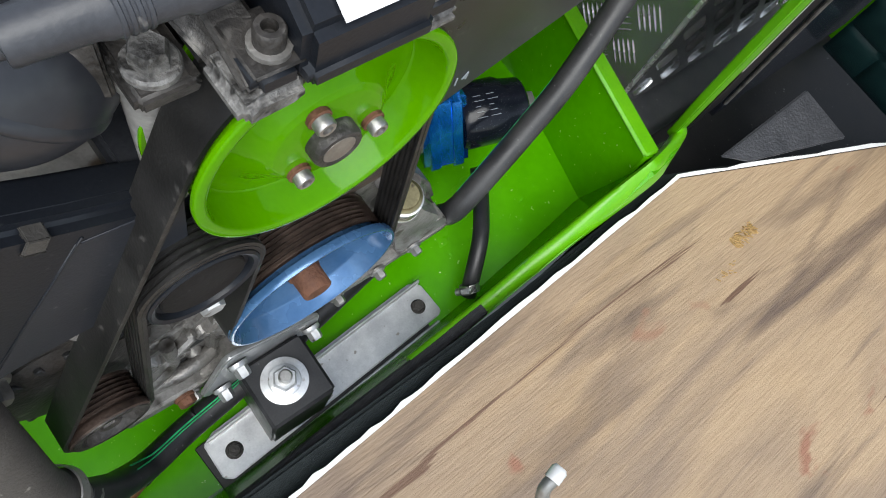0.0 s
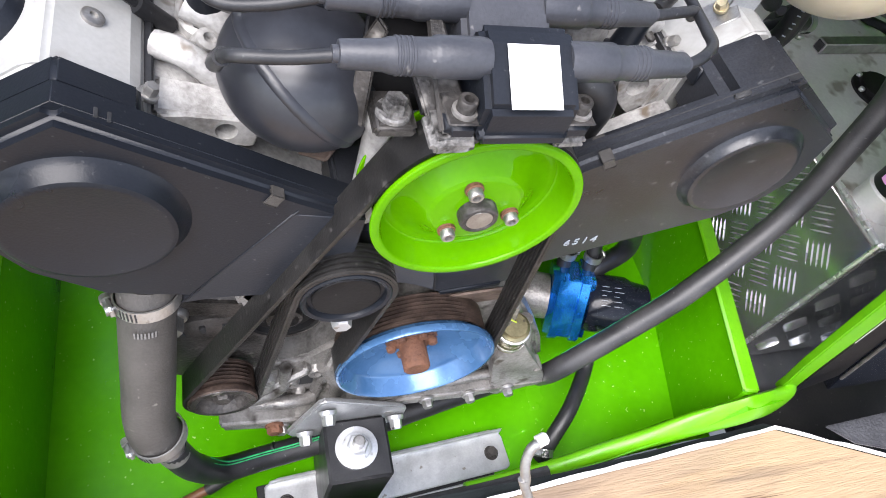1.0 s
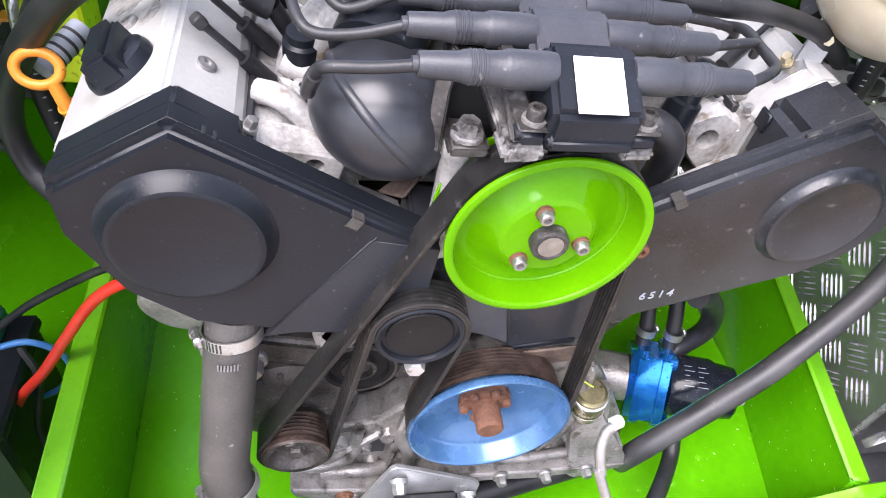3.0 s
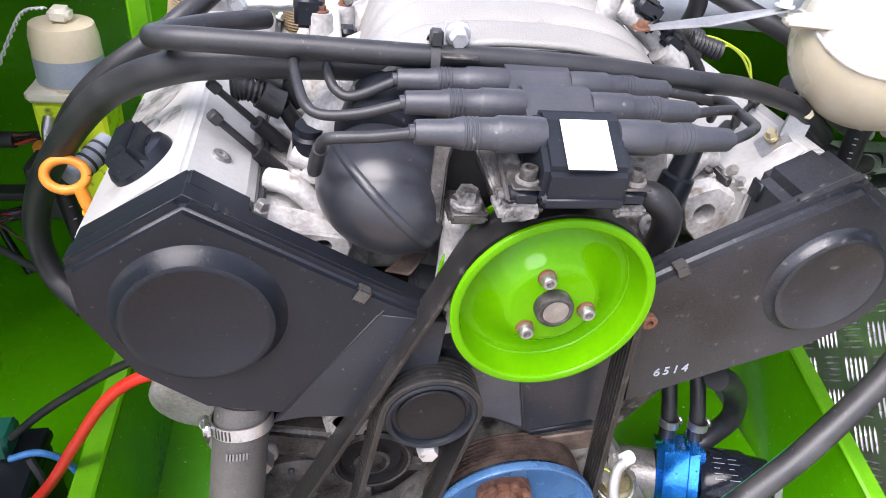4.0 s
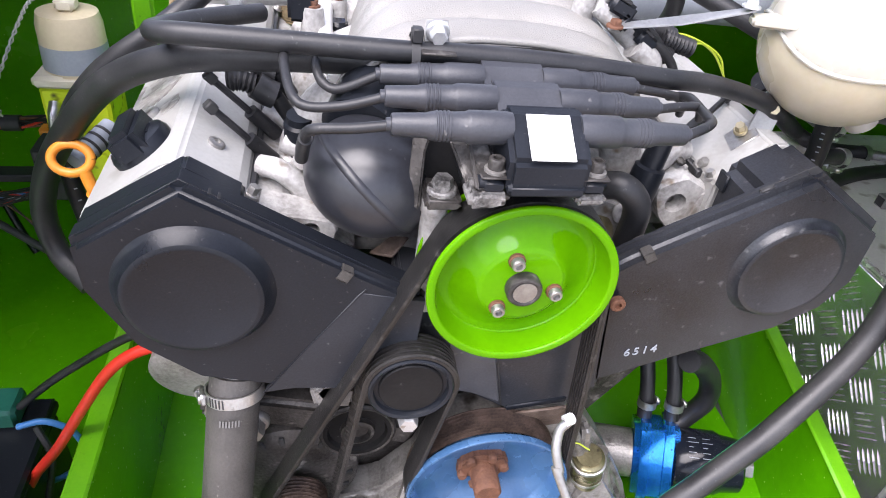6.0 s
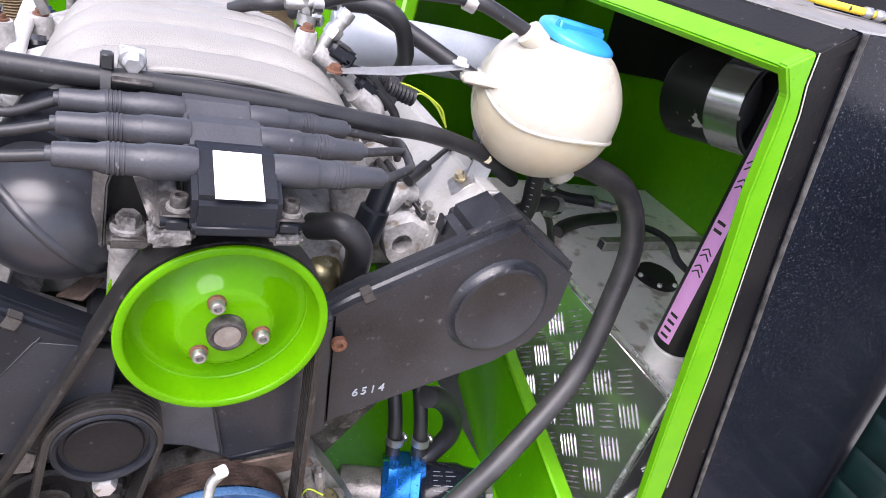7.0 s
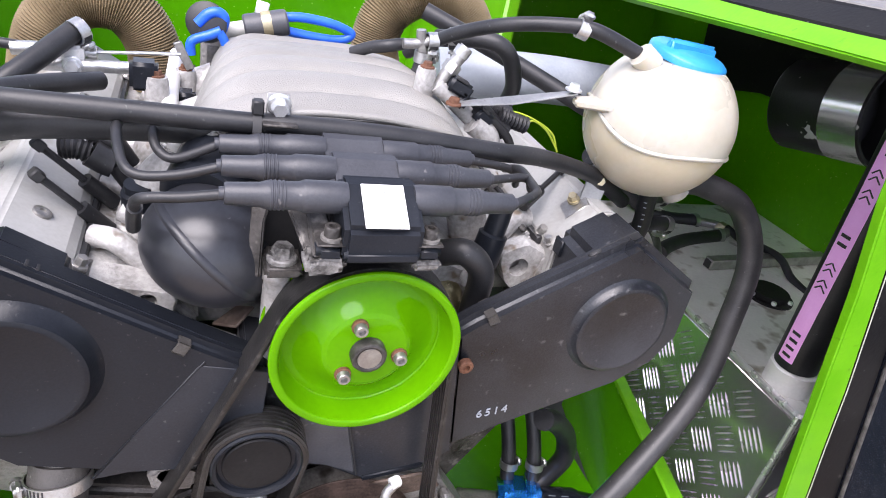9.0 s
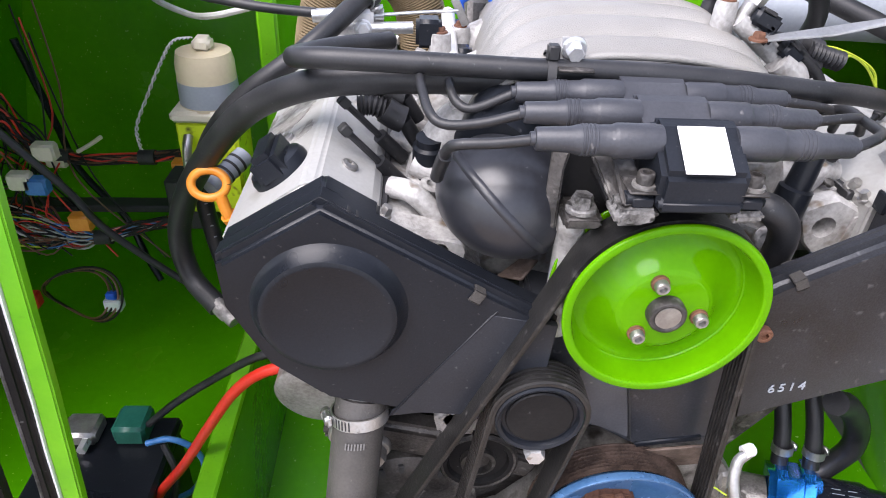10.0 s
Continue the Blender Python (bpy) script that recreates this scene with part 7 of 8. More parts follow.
for k in range(5):
    a = math.radians(118 + k * 9)
    for s in (0.036, 0.052):
        p = FM @ Vector((s, -0.0404 * math.sin(a), 0.0404 * -math.cos(a)))
        q = FM @ Vector((s + 0.012 - (k % 3) * 0.003, -0.0404 * math.sin(a), 0.0404 * -math.cos(a)))
        bar(p, q, 0.0006, 0.0004, 0, pr, FM.to_3x3() @ Vector((0, -math.sin(a), -math.cos(a))))
part("printed_bars", pr, GREY_PIPE, filt, "pale printed bars")
part("hex_end", lathe([(0.107, 0.014), (0.116, 0.014), (0.116, 0)], FM @ Matrix(((0, 0, 1, 0), (0, 1, 0, 0), (-1, 0, 0, 0), (0, 0, 0, 1))), None, 6), STEEL, filt)
part("housing", lathe([(0.0, 0.030), (0.05, 0.032), (0.06, 0.020), (0.09, 0.020)], FM @ Matrix(((0, 0, -1, -0.028), (0, 1, 0, 0), (1, 0, 0, 0), (0, 0, 0, 1))), None, 32), DIRTY_CAST, filt, "grey cast filter seat")
for s in (-0.011, 0.012):
    a = FM @ Vector((s * 1.4, 0.0, 0.050))
    hose([a, a + Vector((0.0, 0.018, 0.040)), a + Vector((-0.006, 0.045, 0.085)), a + Vector((-0.02, 0.085, 0.12))], 0.0092, "black oil hose from the adapter block")
    ring_clamp(a + Vector((0.0, 0.005, 0.020)), (0, 0.25, 1), 0.0099)
hose([(0.262, 0.118, 0.405), (0.287, 0.130, 0.388), (0.3235, 0.145, 0.345), (0.340, 0.152, 0.298), (0.326, 0.155, 0.262), (0.300, 0.150, 0.240)], 0.0125, "black bent oil hose behind the filter")
sender = thing("oil_pressure_sender", (0.165, 0.06, 0.30), "brassy oil pressure sender on the pump housing", "sender")
SA, SB = Vector((0.137, 0.040, 0.322)), Vector((0.127, 0.034, 0.372))
part("can", lathe([(-0.004, 0.012), (0, 0.0155), (0.040, 0.0160), (0.043, 0.0158), (0.0445, 0.0135), (0.047, 0.0125), (0.047, 0)], towards(SA, SB), None, 28), OLIVE_BRASS, sender)
part("crimp_ring", lathe([(0.034, 0.0160), (0.0345, 0.0176), (0.0385, 0.0176), (0.039, 0.0158)], towards(SA, SB), None, 28, False), CHROME, sender)
part("brass_ring", lathe([(0.010, 0.0169), (0.010, 0.0175), (0.014, 0.0175), (0.014, 0.0169)], towards(SA, SB), None, 28, False), CHROME, sender, "bright ring")
part("foot_nut", hexagon(SA - Vector((-0.004, -0.004, 0.016)), SA, 0.011), DIRTY_CAST, sender)
single("wire", tube([(0.125, 0.033, 0.378), (0.108, 0.036, 0.385), (0.106, 0.040, 0.345), (0.122, 0.036, 0.308), (0.150, 0.036, 0.300)], 0.0008, 6), WIRE_YELLOW, (0.12, 0.036, 0.31), "thin yellow-green wire at the sender", "wire", "wires")
single("bracket_tab", eyelet([(0.1240, 0.3000), (0.1310, 0.3210), (0.1510, 0.3370), (0.1760, 0.2910), (0.2110, 0.2350), (0.2170, 0.2110), (0.1550, 0.1880)], (0.189, 0.263), 0.0045, 0.024, 0.040, 0.002), CAST, (0.19, 0.02, 0.25), "grey cast corner lug with a drilled hole", "casting")

for pts in ([(0.640, 0.600, 0.52), (0.648, 0.585, 0.470), (0.70, 0.552, 0.4455), (0.775, 0.533, 0.4455)], [(0.610, 0.415, 0.446), (0.640, 0.436, 0.4465), (0.70, 0.462, 0.4445), (0.790, 0.479, 0.4445)]):
    hose(pts, 0.0120, "short black fuel hose lying on the tank top")
    ring_clamp(Vector(pts[3]) - Vector((0.006, 0, 0)), (1, 0.05, 0), 0.0124)
union = thing("pipe_union", (0.80, 0.50, 0.432), "grimy steel pipe union joining two fuel hoses", "pipe fitting")
part("body", tube([(0.772, 0.533, 0.4455), (0.806, 0.520, 0.4455), (0.815, 0.505, 0.4455), (0.812, 0.490, 0.4455), (0.786, 0.479, 0.4455)], 0.0085, 14), STEEL, union)
part("hex_nut", hexagon((0.812, 0.512, 0.4455), (0.815, 0.498, 0.4455), 0.012), BRASS, union, "brassy hexagon nut")
part("stem", lathe([(0, 0.012), (0.014, 0.012)], towards((0.814, 0.505, 0.4325), (0.814, 0.505, 1)), None, 18), STEEL, union)
hose([(0.816, 0.498, 0.452), (0.820, 0.455, 0.447), (0.822, 0.412, 0.459), (0.824, 0.372, 0.461), (0.824, 0.340, 0.446), (0.824, 0.300, 0.440)], 0.0065, "dark braided cable over the tank top", None, 12, "cable")
hose([(0.640, 0.50, 0.436), (0.668, 0.44, 0.4345), (0.72, 0.41, 0.4345), (0.80, 0.415, 0.4345), (0.87, 0.45, 0.4345)], 0.0026, "thin black wire lying on the tank top", WIRE_BLACK, 8, "cable")

# ---- left compartment ----
dip = thing("dipstick", (-0.335, 0.20, 0.545), "orange plastic dipstick handle with an oval ring", "dipstick")
DM = Matrix.Translation((-0.346, 0.212, 0.583)) @ pose(0, 0, 0, 62, 0, 0)
ringpts = [DM @ Vector((0.004 + 0.0160 * math.cos(a), 0.0125 * math.sin(a), 0)) for a in (2 * math.pi * k / 24 for k in range(25))]
part("ring_grip", tube(ringpts, 0.0041, 10, 2), ORANGE, dip)
part("stem", tube([DM @ Vector((0.014, -0.010, 0)), (-0.327, 0.205, 0.556), (-0.322, 0.208, 0.545)], 0.0055, 12), ORANGE, dip)
part("stem_collar", lathe([(0, 0.008), (0.007, 0.008)], towards((-0.3265, 0.205, 0.555), (-0.32, 0.21, 0.54)), None, 16), ORANGE, dip)
part("guide_tube", tube([(-0.322, 0.208, 0.546), (-0.315, 0.215, 0.50), (-0.30, 0.23, 0.42), (-0.27, 0.24, 0.36)], 0.005, 10), STEEL, dip, "steel guide tube")
for a, b in (((-0.2100, 0.1650, 0.6800), (-0.1670, 0.1850, 0.6270)), ((-0.2070, 0.1350, 0.6700), (-0.1680, 0.1500, 0.6220)), ((0.237, 0.195, 0.672), (0.186, 0.160, 0.650))):
    st = thing("plug_lead_rod", b, "black plug connector with a square end", "plug lead", "plug leads")
    part("rod", tube([b, Vector(b).lerp(Vector(a), 0.45)], 0.0062, 12), RUBBER, st)
    part("thin_rod", tube([Vector(b).lerp(Vector(a), 0.4), a], 0.0028, 8), RUBBER, st)
    part("end_block", bar(a, Vector(a) + (Vector(a) - Vector(b)).normalized() * 0.009, 0.008, 0.008, 0.001), INK_AND_SHADE, st)
for pts in ([(-0.2000, 0.2050, 0.6790), (-0.1900, 0.2050, 0.6810), (-0.1800, 0.2050, 0.6810), (-0.1740, 0.2050, 0.6760), (-0.1670, 0.2050, 0.6740)], [(-0.2040, 0.1900, 0.6700), (-0.1940, 0.1900, 0.6710), (-0.1830, 0.1900, 0.6680), (-0.1740, 0.1900, 0.6620), (-0.1670, 0.1900, 0.6590)]):
    bt = thing("plug_boot", pts[0], "black ribbed rubber boot on a plug lead in the vee", "boot", "lead boots")
    part("ribbed_neck", tube(pts[:3], 0.0082, 14, 8, None, (6, 0.0009)), RUBBER, bt)
    part("boot_head", tube(pts[2:], 0.0112, 16), RUBBER, bt)
    part("lead_end", tube([pts[-1], Vector(pts[-1]) + Vector((0.012, 0.004, -0.022))], 0.0065, 12), RUBBER, bt)
single("connector", box((-0.158, 0.240, 0.703), (-0.136, 0.260, 0.727), 0.003), BLACK_PLASTIC, (-0.147, 0.25, 0.703), "black plastic wiring connector in the vee", "connector", "connectors")

pump = thing("hydraulic_pump", (-0.415, 0.50, 0.40), "cream hydraulic reservoir on a paint-splashed yellow-green valve block", "pump")
part("reservoir", lathe([(0.545, 0.037), (0.60, 0.036), (0.613, 0.033), (0.616, 0.0)], Matrix.Translation((-0.417, 0.50, 0)), None, 36), AGED_CREAM, pump)
part("fluid_band", lathe([(0.549, 0.0373), (0.579, 0.0369)], Matrix.Translation((-0.417, 0.50, 0)), None, 36, False), GREY_PIPE, pump, "grey fluid level")
part("cap_tie", box((-0.427, 0.487, 0.614), (-0.405, 0.512, 0.630), 0.004), CREAM, pump, "cloth tied over the filler")
part("collar", box((-0.460, 0.460, 0.532), (-0.376, 0.54, 0.547), 0.004), CREAM, pump)
part("valve_block", box((-0.456, 0.465, 0.40), (-0.380, 0.54, 0.532), 0.004), YELLOW_GREEN, pump)
for x in (-0.44, -0.415):
    part("fitting", tube([(x, 0.462, 0.515), (x, 0.450, 0.505), (x - 0.002, 0.448, 0.48), (x, 0.45, 0.46)], 0.006, 10), CHROME, pump, "bright hydraulic fitting")
TWIST = spline([(-0.4200, 0.4700, 0.6370), (-0.4410, 0.4700, 0.6320), (-0.4580, 0.4700, 0.6090), (-0.4810, 0.4700, 0.5690), (-0.5050, 0.4700, 0.5220), (-0.5060, 0.4700, 0.4910)], 24)
for h in (0, math.pi):
    pts = [p + 0.0016 * Vector((math.cos(i * 0.55 + h), math.sin(i * 0.55 + h), 0.3 * math.sin(i * 0.55 + h))) for i, p in enumerate(TWIST)]
    single("twisted_wire", tube(pts, 0.0011, 6, 1), WIRE_WHITE, pts[-1], "pale twisted wire hanging from the pump", "wire", "wires")
single("tie_cord", tube([(-0.6560, 0.6000, 0.4220), (-0.6400, 0.6000, 0.4310), (-0.6260, 0.6000, 0.4400), (-0.6160, 0.6000, 0.4470)], 0.0032, 8), CREAM, (-0.6560, 0.6000, 0.4220), "loose end of pale cord tied on the loom", "cord")
single("relay_block", box((-0.50, 0.50, 0.35), (-0.44, 0.55, 0.43), 0.004), INK_AND_SHADE, (-0.47, 0.52, 0.35), "black relay block on the partition", "relay")
single("cable_tray", bar((-0.90, 0.62, 0.315), (-0.40, 0.60, 0.335), 0.03, 0.012, 0.002), INK_AND_SHADE, (-0.6, 0.61, 0.31), "black cable tray across the compartment", "cable tray")
rng = random.Random(23)
cols = [WIRE_BLACK, WIRE_BLACK, WIRE_BROWN, RED, WIRE_BLACK, WIRE_BLACK, WIRE_BROWN, WIRE_BLACK]
LOW_LOOM = [(-0.8230, 0.5600, 0.3400), (-0.7790, 0.5600, 0.3210), (-0.7250, 0.5600, 0.3060), (-0.6770, 0.5600, 0.2970), (-0.6310, 0.5600, 0.2960), (-0.5800, 0.5600, 0.3140), (-0.5260, 0.5600, 0.3270)]
HIGH_LOOM = [(-0.8020, 0.6200, 0.4970), (-0.7640, 0.6200, 0.4670), (-0.7330, 0.6200, 0.4200), (-0.6900, 0.6200, 0.4040), (-0.6330, 0.6200, 0.4010), (-0.5630, 0.6200, 0.4050), (-0.5100, 0.6200, 0.4130)]


def loom_wire(line, spread, tight, mat, r, label):
    """One wire of a loom: loose at the open end, tied at the tight one."""
    pts = []
    for i, p in enumerate(line):
        w = spread * (1.0 if i < tight - 1 else 0.28)
        pts.append(Vector(p) + Vector((rng.uniform(-w, w) * 0.5, rng.uniform(-w, w) * 0.6, rng.uniform(-w, w))))
    return single("wire", tube(pts, r, 6, 5), mat, pts[3], label, "wire", "wires")


for k in range(40):
    loom_wire(LOW_LOOM, 0.034, 4, cols[k % 8] if k % 9 else WIRE_WHITE, rng.uniform(0.0010, 0.0019), "thin coloured wire of a loose wiring loom")
for k in range(26):
    loom_wire(HIGH_LOOM, 0.030, 4, cols[(k + 3) % 8], rng.uniform(0.0011, 0.0020), "thin dark wire of the upper wiring loom")
for k in range(22):
    loom_wire(LOW_LOOM, 0.024, 5, (WIRE_WHITE, WIRE_YELLOW, WIRE_BLUE, RED, WIRE_WHITE, WIRE_BROWN)[k % 6], rng.uniform(0.0010, 0.0016), "thin bright wire of a loose wiring loom")
for k in range(26):
    p, q = Vector(HIGH_LOOM[rng.randrange(0, 4)]), Vector(LOW_LOOM[rng.randrange(0, 4)])
    m = p.lerp(q, 0.5) + Vector((rng.uniform(-0.04, 0.04), rng.uniform(-0.03, 0.03), rng.uniform(-0.03, 0.03)))
    pts = [p, p.lerp(m, 0.5) + Vector((rng.uniform(-0.03, 0.03), 0, rng.uniform(-0.03, 0.02))), m, q.lerp(m, 0.5) + Vector((rng.uniform(-0.03, 0.03), 0, rng.uniform(-0.03, 0.01))), q]
    single("wire", tube(pts, rng.uniform(0.0009, 0.0016), 6, 5), cols[(k * 3) % 8], pts[2], "thin slack wire between the two looms", "wire", "wires")
for p, r in ((LOW_LOOM[4], 0.012), (HIGH_LOOM[3], 0.011), (HIGH_LOOM[5], 0.012)):
    single("loom_tape", tube([Vector(p) - Vector((0.012, 0, 0)), Vector(p) + Vector((0.012, 0, 0.001))], r, 12), INK_AND_SHADE, p, "black tape binding a wiring loom", "tape", "loom tape")
for k in range(6):
    x = -0.90 + rng.uniform(0, 0.2)
    pts = [(x, 0.7, 0.62 + rng.uniform(-0.1, 0.1)), (x + 0.03, 0.66, 0.50 + rng.uniform(-0.05, 0.05)), (x + rng.uniform(0, 0.1), 0.60, 0.38), (x + 0.1 + rng.uniform(0, 0.1), 0.56, 0.26)]
    single("wire", tube(pts, 0.0014, 6, 5), cols[(k * 3) % 8], pts[3], "thin wire hanging down the compartment wall", "wire", "wires")
for k in range(4):
    r = 0.050 + 0.0025 * k
    c = Vector((-0.685 + 0.004 * k, 0.535, 0.202))
    pts = [c + Vector((r * math.cos(a), 0.012 * math.sin(2 * a), r * math.sin(a) * 0.9)) for a in (2 * math.pi * j / 16 + k for j in range(16))]
    single("wire", tube(pts, 0.0020, 6, 4), (WIRE_BROWN, WIRE_BLACK, WIRE_BROWN, WIRE_BLACK)[k], c, "coiled brown wire ending in a plug", "wire", "wires")
plug = thing("wire_plug", (-0.63, 0.535, 0.174), "small white plug with blue seal on a coiled wire", "plug")
part("plug_body", box((-0.645, 0.525, 0.174), (-0.618, 0.545, 0.196), 0.002), WHITE, plug)
part("plug_seal", box((-0.640, 0.528, 0.196), (-0.624, 0.542, 0.208), 0.002), BLUE_RUBBER, plug, "blue seal")
for c, m in (((-0.6410, 0.5300, 0.3430), ORANGE), ((-0.50, 0.59, 0.405), ORANGE), ((-0.7380, 0.5000, 0.2190), RED), ((-0.6880, 0.5300, 0.4020), WIRE_BLUE), ((-0.7090, 0.5300, 0.4090), CREAM), ((-0.6800, 0.5600, 0.4410), CREAM), ((-0.70, 0.62, 0.40), CREAM)):
    single("wiring_plug", box((c[0] - 0.016, c[1] - 0.010, c[2] - 0.013), (c[0] + 0.016, c[1] + 0.010, c[2] + 0.013), 0.003), m, c, "loose coloured wiring plug on the loom", "plug", "wiring plugs")
hose([(-0.6940, 0.4400, 0.5850), (-0.6570, 0.4400, 0.5220), (-0.5980, 0.4400, 0.4450), (-0.5640, 0.4400, 0.3880), (-0.4970, 0.4400, 0.3220), (-0.4430, 0.4400, 0.2780), (-0.4020, 0.4400, 0.2440)], 0.0050, "black battery cable crossing the compartment", None, 10, "cable")
hose([(-0.8030, 0.7800, 0.5330), (-0.7920, 0.7800, 0.4760), (-0.7740, 0.7800, 0.3800), (-0.7610, 0.7800, 0.3070), (-0.7250, 0.7800, 0.2420), (-0.6950, 0.7800, 0.1950), (-0.665, 0.76, 0.120), (-0.64, 0.74, 0.080)], 0.0065, "glossy dark vent tube down the wall", BLACK_GEL, 10)
battery = thing("battery", (-0.50, 0.17, 0.08), "black starter battery with clamped terminals", "battery")
part("case", box((-0.565, 0.09, 0.08), (-0.432, 0.235, 0.235), 0.006), BLACK_PLASTIC, battery)
part("lid", box((-0.568, 0.087, 0.235), (-0.429, 0.238, 0.252), 0.004), BLACK_PLASTIC, battery)
part("terminal_clamp", box((-0.550, 0.190, 0.252), (-0.510, 0.226, 0.272), 0.004), STEEL, battery, "dull lead terminal clamp")
part("clamp_bolt", hexagon((-0.52, 0.19, 0.262), (-0.52, 0.176, 0.262), 0.006), ZINC, battery)
part("terminal_cover", box((-0.492, 0.192, 0.252), (-0.455, 0.232, 0.279), 0.004), TEAL, battery, "dark green terminal cover")
hose([(-0.250, 0.115, 0.455), (-0.29, 0.118, 0.442), (-0.323, 0.125, 0.408), (-0.358, 0.13, 0.350), (-0.392, 0.135, 0.290), (-0.428, 0.142, 0.235), (-0.455, 0.142, 0.175), (-0.470, 0.135, 0.110)], 0.0054, "thick red battery cable over the partition", RED, 14, "cable")
hose([(-0.255, 0.125, 0.462), (-0.30, 0.14, 0.440), (-0.36, 0.17, 0.378), (-0.41, 0.19, 0.325), (-0.45, 0.20, 0.28)], 0.0042, "black battery cable beside a red one", None, 12, "cable")
hose([(-0.4480, 0.1800, 0.2710), (-0.4210, 0.1800, 0.2780), (-0.3980, 0.1800, 0.2620), (-0.3910, 0.1800, 0.2310), (-0.4100, 0.1800, 0.1890), (-0.4480, 0.1800, 0.1640)], 0.0036, "thin blue cable looping beside the battery", WIRE_BLUE, 10, "cable")
hose([(-0.43, 0.18, 0.27), (-0.415, 0.16, 0.24), (-0.42, 0.13, 0.19), (-0.40, 0.1, 0.15)], 0.004, "thin black cable at the battery side", None, 8, "cable")
single("heat_shield", lathe([(0, 0.035), (0.004, 0.040), (0.02, 0.040), (0.024, 0.034), (0.024, 0)], towards((-0.235, 0.110, 0.445), (-0.245, 0.0, 0.425)), None, 36), CAST, (-0.235, 0.1, 0.43), "dull round casting below the timing cover", "casting")
single("cable_lug", box((-0.268, 0.100, 0.455), (-0.235, 0.118, 0.472), 0.003), STEEL, (-0.25, 0.11, 0.46), "dull crimped cable lug", "cable lug")

ringed = thing("ringed_hose", (-0.34, 0.27, 0.565), "blue-grey breather hose with black tape rings", "hose")
RA, RB = Vector((-0.3540, 0.250, 0.557)), Vector((-0.3285, 0.292, 0.573))
part("hose_body", tube([RA, RA.lerp(RB, 0.5), RB], 0.0106, 20), GREY_PIPE, ringed)
for f in (0.28, 0.42, 0.60, 0.78):
    part("tape_ring", lathe([(-0.0014, 0.0106), (-0.0014, 0.0111), (0.0014, 0.0111), (0.0014, 0.0106)], towards(RA.lerp(RB, f), RB), None, 20, False), INK_AND_SHADE, ringed, "black tape ring")

# ---- behind the engine ----
def ribbed_duct(pts, r, label):
    return single("heat_duct", tube(pts, r, 28, 8, None, (100, 0.0014)), KRAFT, pts[0], label, "duct", "heat ducts")


ribbed_duct([(-0.2780, 0.5000, 0.5800), (-0.2710, 0.5000, 0.6410), (-0.2540, 0.5000, 0.6890), (-0.2160, 0.5000, 0.7150), (-0.1750, 0.5000, 0.7070), (-0.1520, 0.5000, 0.6730), (-0.1470, 0.5000, 0.6240)], 0.029, "tan corrugated heat duct arching behind the engine")
ribbed_duct([(0.1220, 0.5200, 0.6700), (0.1150, 0.5200, 0.7050), (0.1270, 0.5200, 0.7430), (0.1650, 0.5200, 0.7720), (0.2090, 0.5200, 0.7710), (0.2410, 0.5200, 0.7410), (0.2570, 0.5200, 0.7010)], 0.030, "tan corrugated heat duct arching behind the plenum")
single("grey_pipe", tube([(0.17, 0.42, 0.70), (0.30, 0.40, 0.71), (0.46, 0.42, 0.70)], 0.030, 28), GREY_PIPE, (0.3, 0.4, 0.68), "wide blue-grey pipe behind the coolant tank", "pipe")
throttle = thing("throttle_body", (-0.05, 0.43, 0.66), "dull metal throttle valve with brass band behind the plenum", "throttle")
VA, VB = Vector((-0.0560, 0.4300, 0.7210)), Vector((-0.0220, 0.4300, 0.7300))
part("valve_can", lathe([(0, 0.012), (0.002, 0.0142), (0.046, 0.0142), (0.048, 0.012), (0.048, 0)], towards(VA, VB), None, 28), DARK_PLASTIC, throttle)
part("brass_band", lathe([(0.020, 0.0145), (0.020, 0.0152), (0.030, 0.0152), (0.030, 0.0145)], towards(VA, VB), None, 28, False), BRASS, throttle, "brass band")
part("clip", bar(VA.lerp(VB, 0.5) + Vector((0, 0, 0.012)), VA.lerp(VB, 0.5) + Vector((0.002, 0, 0.026)), 0.014, 0.003, 0.001, None, (0, -1, 0)), ALU, throttle, "bright clip")
part("stub", lathe([(0, 0.008), (0.022, 0.008)], towards(VA, VA * 2 - VB), None, 18), WIRE_WHITE, throttle, "pale plastic stub")
part("wheel", lathe([(0, 0.020), (0.004, 0.021), (0.012, 0.021), (0.014, 0.018), (0.014, 0)], towards((-0.0930, 0.4200, 0.7240), (-0.0980, 0.4000, 0.7300)), None, 32), RUBBER, throttle, "black round cable wheel")
part("base", box((-0.10, 0.425, 0.60), (0.06, 0.50, 0.705), 0.006), CAST, throttle)
hose([(-0.1040, 0.4100, 0.7240), (-0.0940, 0.4100, 0.7350), (-0.0840, 0.4100, 0.7380), (-0.0780, 0.4100, 0.7330), (-0.0800, 0.4100, 0.7220), (-0.0850, 0.4100, 0.7160)], 0.0058, "bright blue silicone hose looping over the cable wheel", BLUE_RUBBER, 12)
hose([(-0.0810, 0.4000, 0.7220), (-0.0930, 0.4000, 0.7160), (-0.1070, 0.4000, 0.7100), (-0.1110, 0.4000, 0.7040), (-0.1100, 0.4000, 0.6940)], 0.0050, "short bright blue silicone hose", BLUE_RUBBER, 12)
hose([(-0.0830, 0.4000, 0.7200), (-0.0780, 0.4000, 0.7130), (-0.0740, 0.4000, 0.7020)], 0.0050, "short bright blue silicone hose", BLUE_RUBBER, 12)
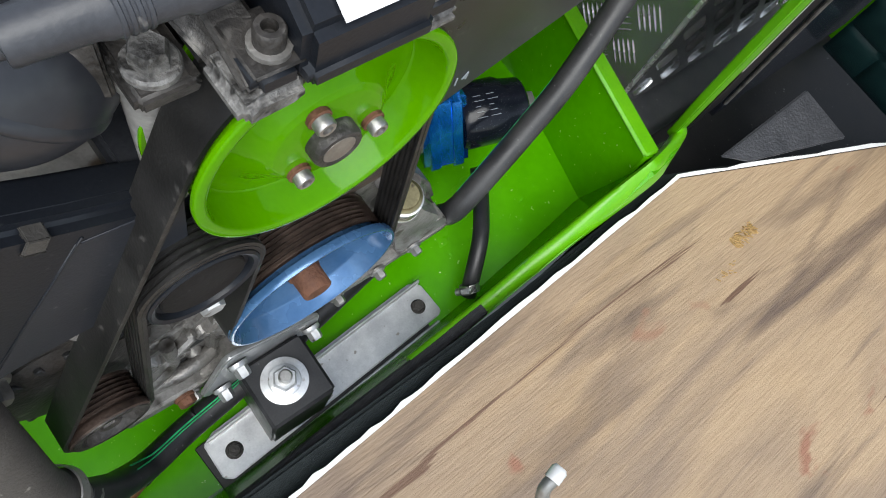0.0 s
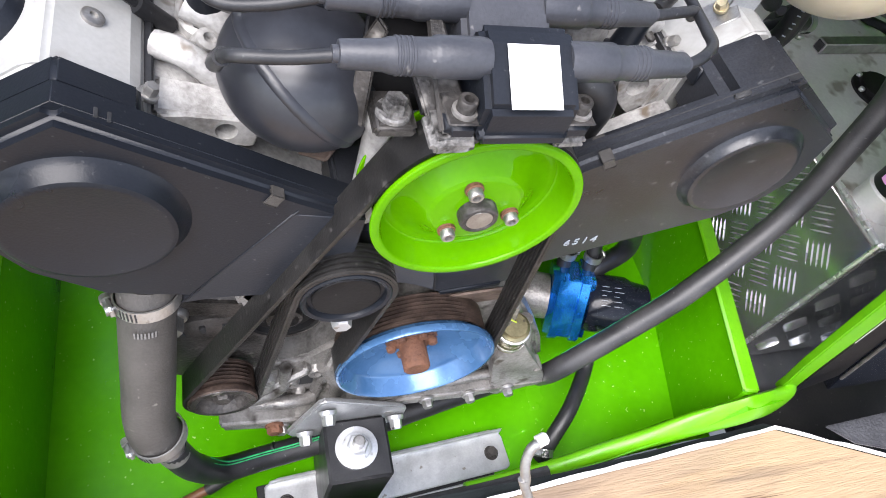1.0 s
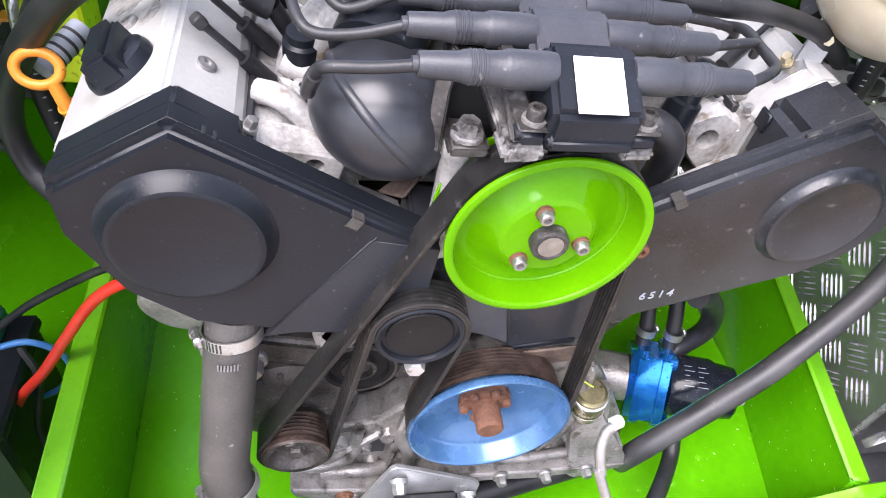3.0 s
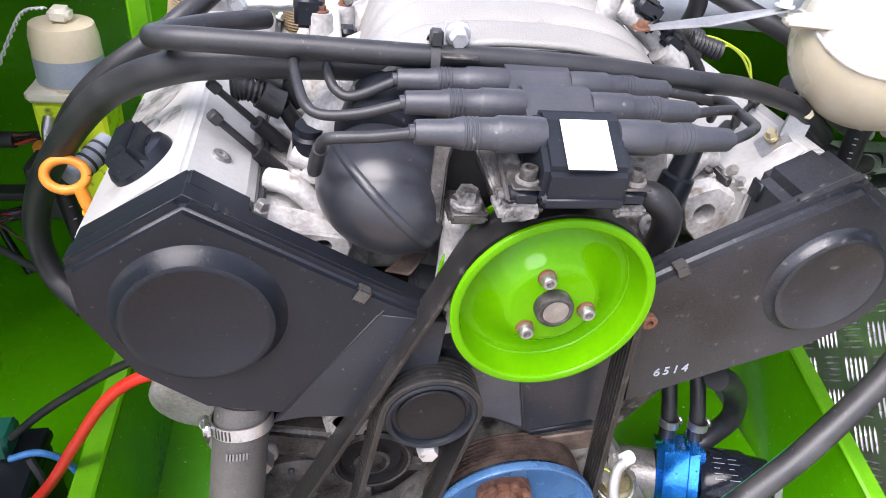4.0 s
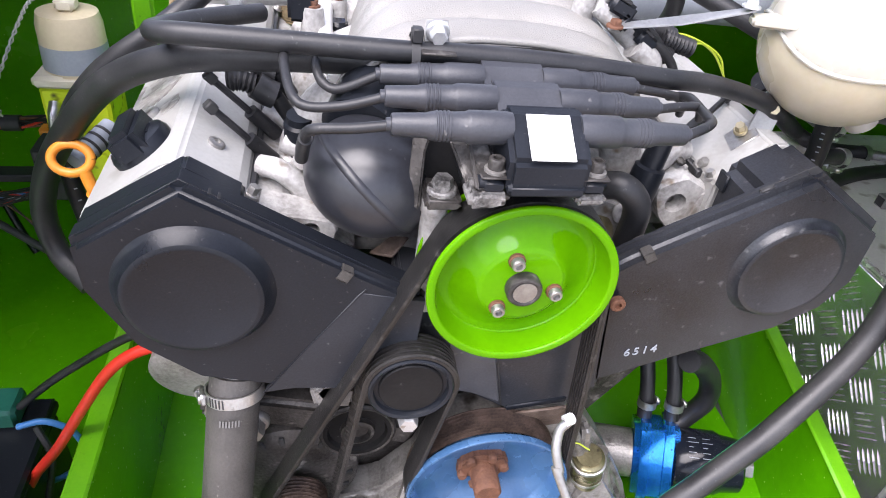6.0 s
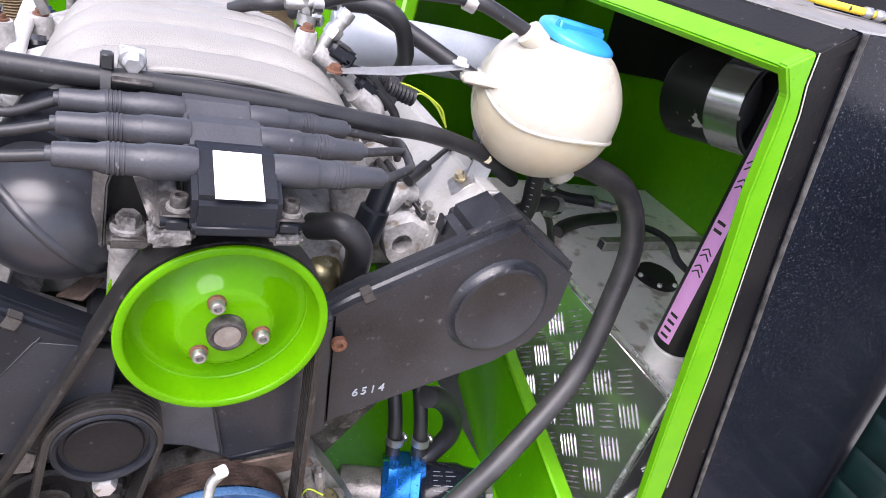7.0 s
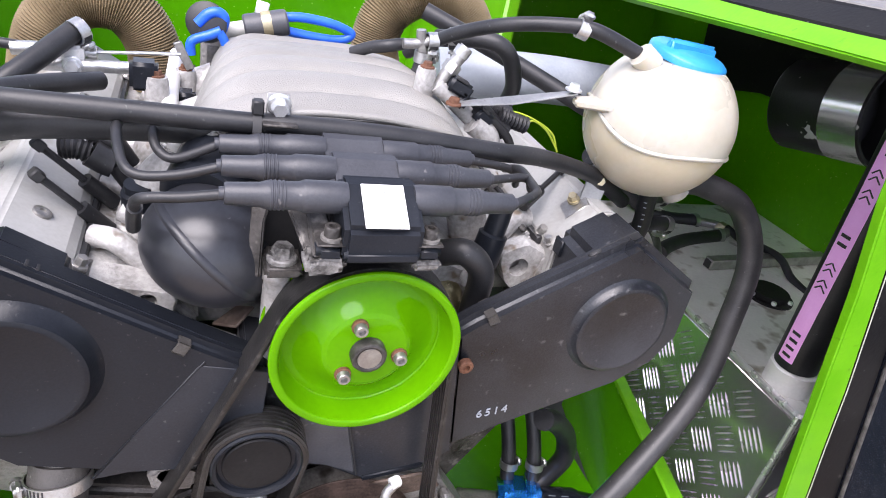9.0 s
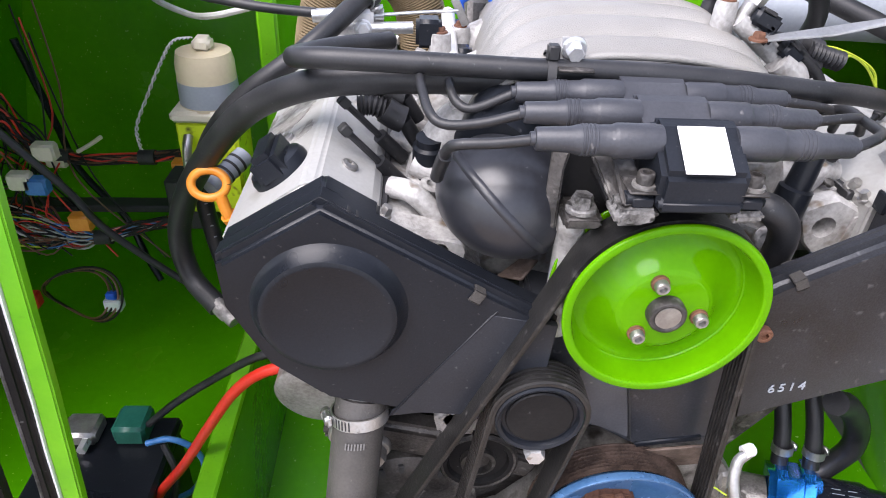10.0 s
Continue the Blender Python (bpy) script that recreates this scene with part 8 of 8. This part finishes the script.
hose([(-0.0230, 0.4300, 0.7360), (0.0030, 0.4300, 0.7400), (0.0350, 0.4300, 0.7380), (0.0550, 0.4300, 0.7330), (0.0630, 0.4300, 0.7280), (0.0530, 0.4300, 0.7210), (0.0260, 0.4300, 0.7200), (-0.0170, 0.4300, 0.7240)], 0.0052, "bright blue silicone hose behind the plenum", BLUE_RUBBER, 12)
reg = thing("pressure_regulator", (-0.215, 0.30, 0.70), "bright metal fuel coupling on the rail", "coupling")
part("upper_rod", tube([(-0.2520, 0.3000, 0.7120), (-0.2180, 0.3000, 0.7140), (-0.1870, 0.3000, 0.7140)], 0.0062, 14), CHROME, reg)
part("lower_rod", tube([(-0.2340, 0.2900, 0.7030), (-0.2000, 0.2900, 0.7050), (-0.1600, 0.2900, 0.7070)], 0.0055, 14), CHROME, reg)
part("clamp_block", box((-0.214, 0.286, 0.690), (-0.196, 0.305, 0.722), 0.003), ALU, reg, "bright clamp block")
part("clamp_bolt", hexagon((-0.205, 0.286, 0.706), (-0.205, 0.279, 0.706), 0.006, None, 0.008), ZINC, reg)
part("thin_rod", tube([(-0.1870, 0.3000, 0.7150), (-0.1560, 0.3000, 0.7180), (-0.1190, 0.3000, 0.7210)], 0.0016, 8), CHROME, reg)
part("lever", slab([(-0.1260, 0.3100, 0.7280), (-0.1190, 0.3100, 0.7310), (-0.1070, 0.3100, 0.7070), (-0.1140, 0.3100, 0.7040)], 0.003, 0.0006), STEEL, reg, "steel throttle lever")
hose([(-0.62, 0.42, 0.745), (-0.45, 0.36, 0.728), (-0.32, 0.31, 0.718), (-0.245, 0.30, 0.714)], 0.0045, "black throttle cable from the hull side", None, 10, "cable")
hose([(-0.60, 0.75, 0.70), (-0.52, 0.62, 0.655), (-0.45, 0.55, 0.645), (-0.40, 0.50, 0.655), (-0.34, 0.50, 0.67)], 0.004, "pale grey wire over the pump", WIRE_WHITE, 8, "cable")
for k in range(3):
    single("wire", tube([(-0.36 + 0.01 * k, 0.66, 0.80), (-0.365, 0.62, 0.74 - 0.02 * k), (-0.37 + 0.01 * k, 0.60, 0.66)], 0.0018, 6, 5), (RED, WIRE_BLACK, WIRE_BROWN)[k], (-0.36, 0.62, 0.7), "thin wire on the green bulkhead", "wire", "wires")

# hooked rod lying over the seat
tool = thing("hook_rod", (0.10, -0.30, 0.25), "bent grey steel rod with a hooked tip leaning over the sill", "rod")
TIP = Vector((-0.023, -0.153, 0.663))
part("shaft", tube([TIP, TIP + Vector((-0.004, -0.002, -0.006)), TIP + Vector((-0.003, -0.010, -0.020)), TIP + Vector((0.014, -0.030, -0.06)), (0.155, -0.350, 0.2535)], 0.0023, 10), STEEL, tool)
part("hook_tip", lathe([(0, 0.0028), (0.004, 0.0028), (0.005, 0.002), (0.005, 0)], towards(TIP - Vector((0.002, 0, 0)), TIP + Vector((0.01, 0.003, 0.003))), None, 14), ALU, tool)
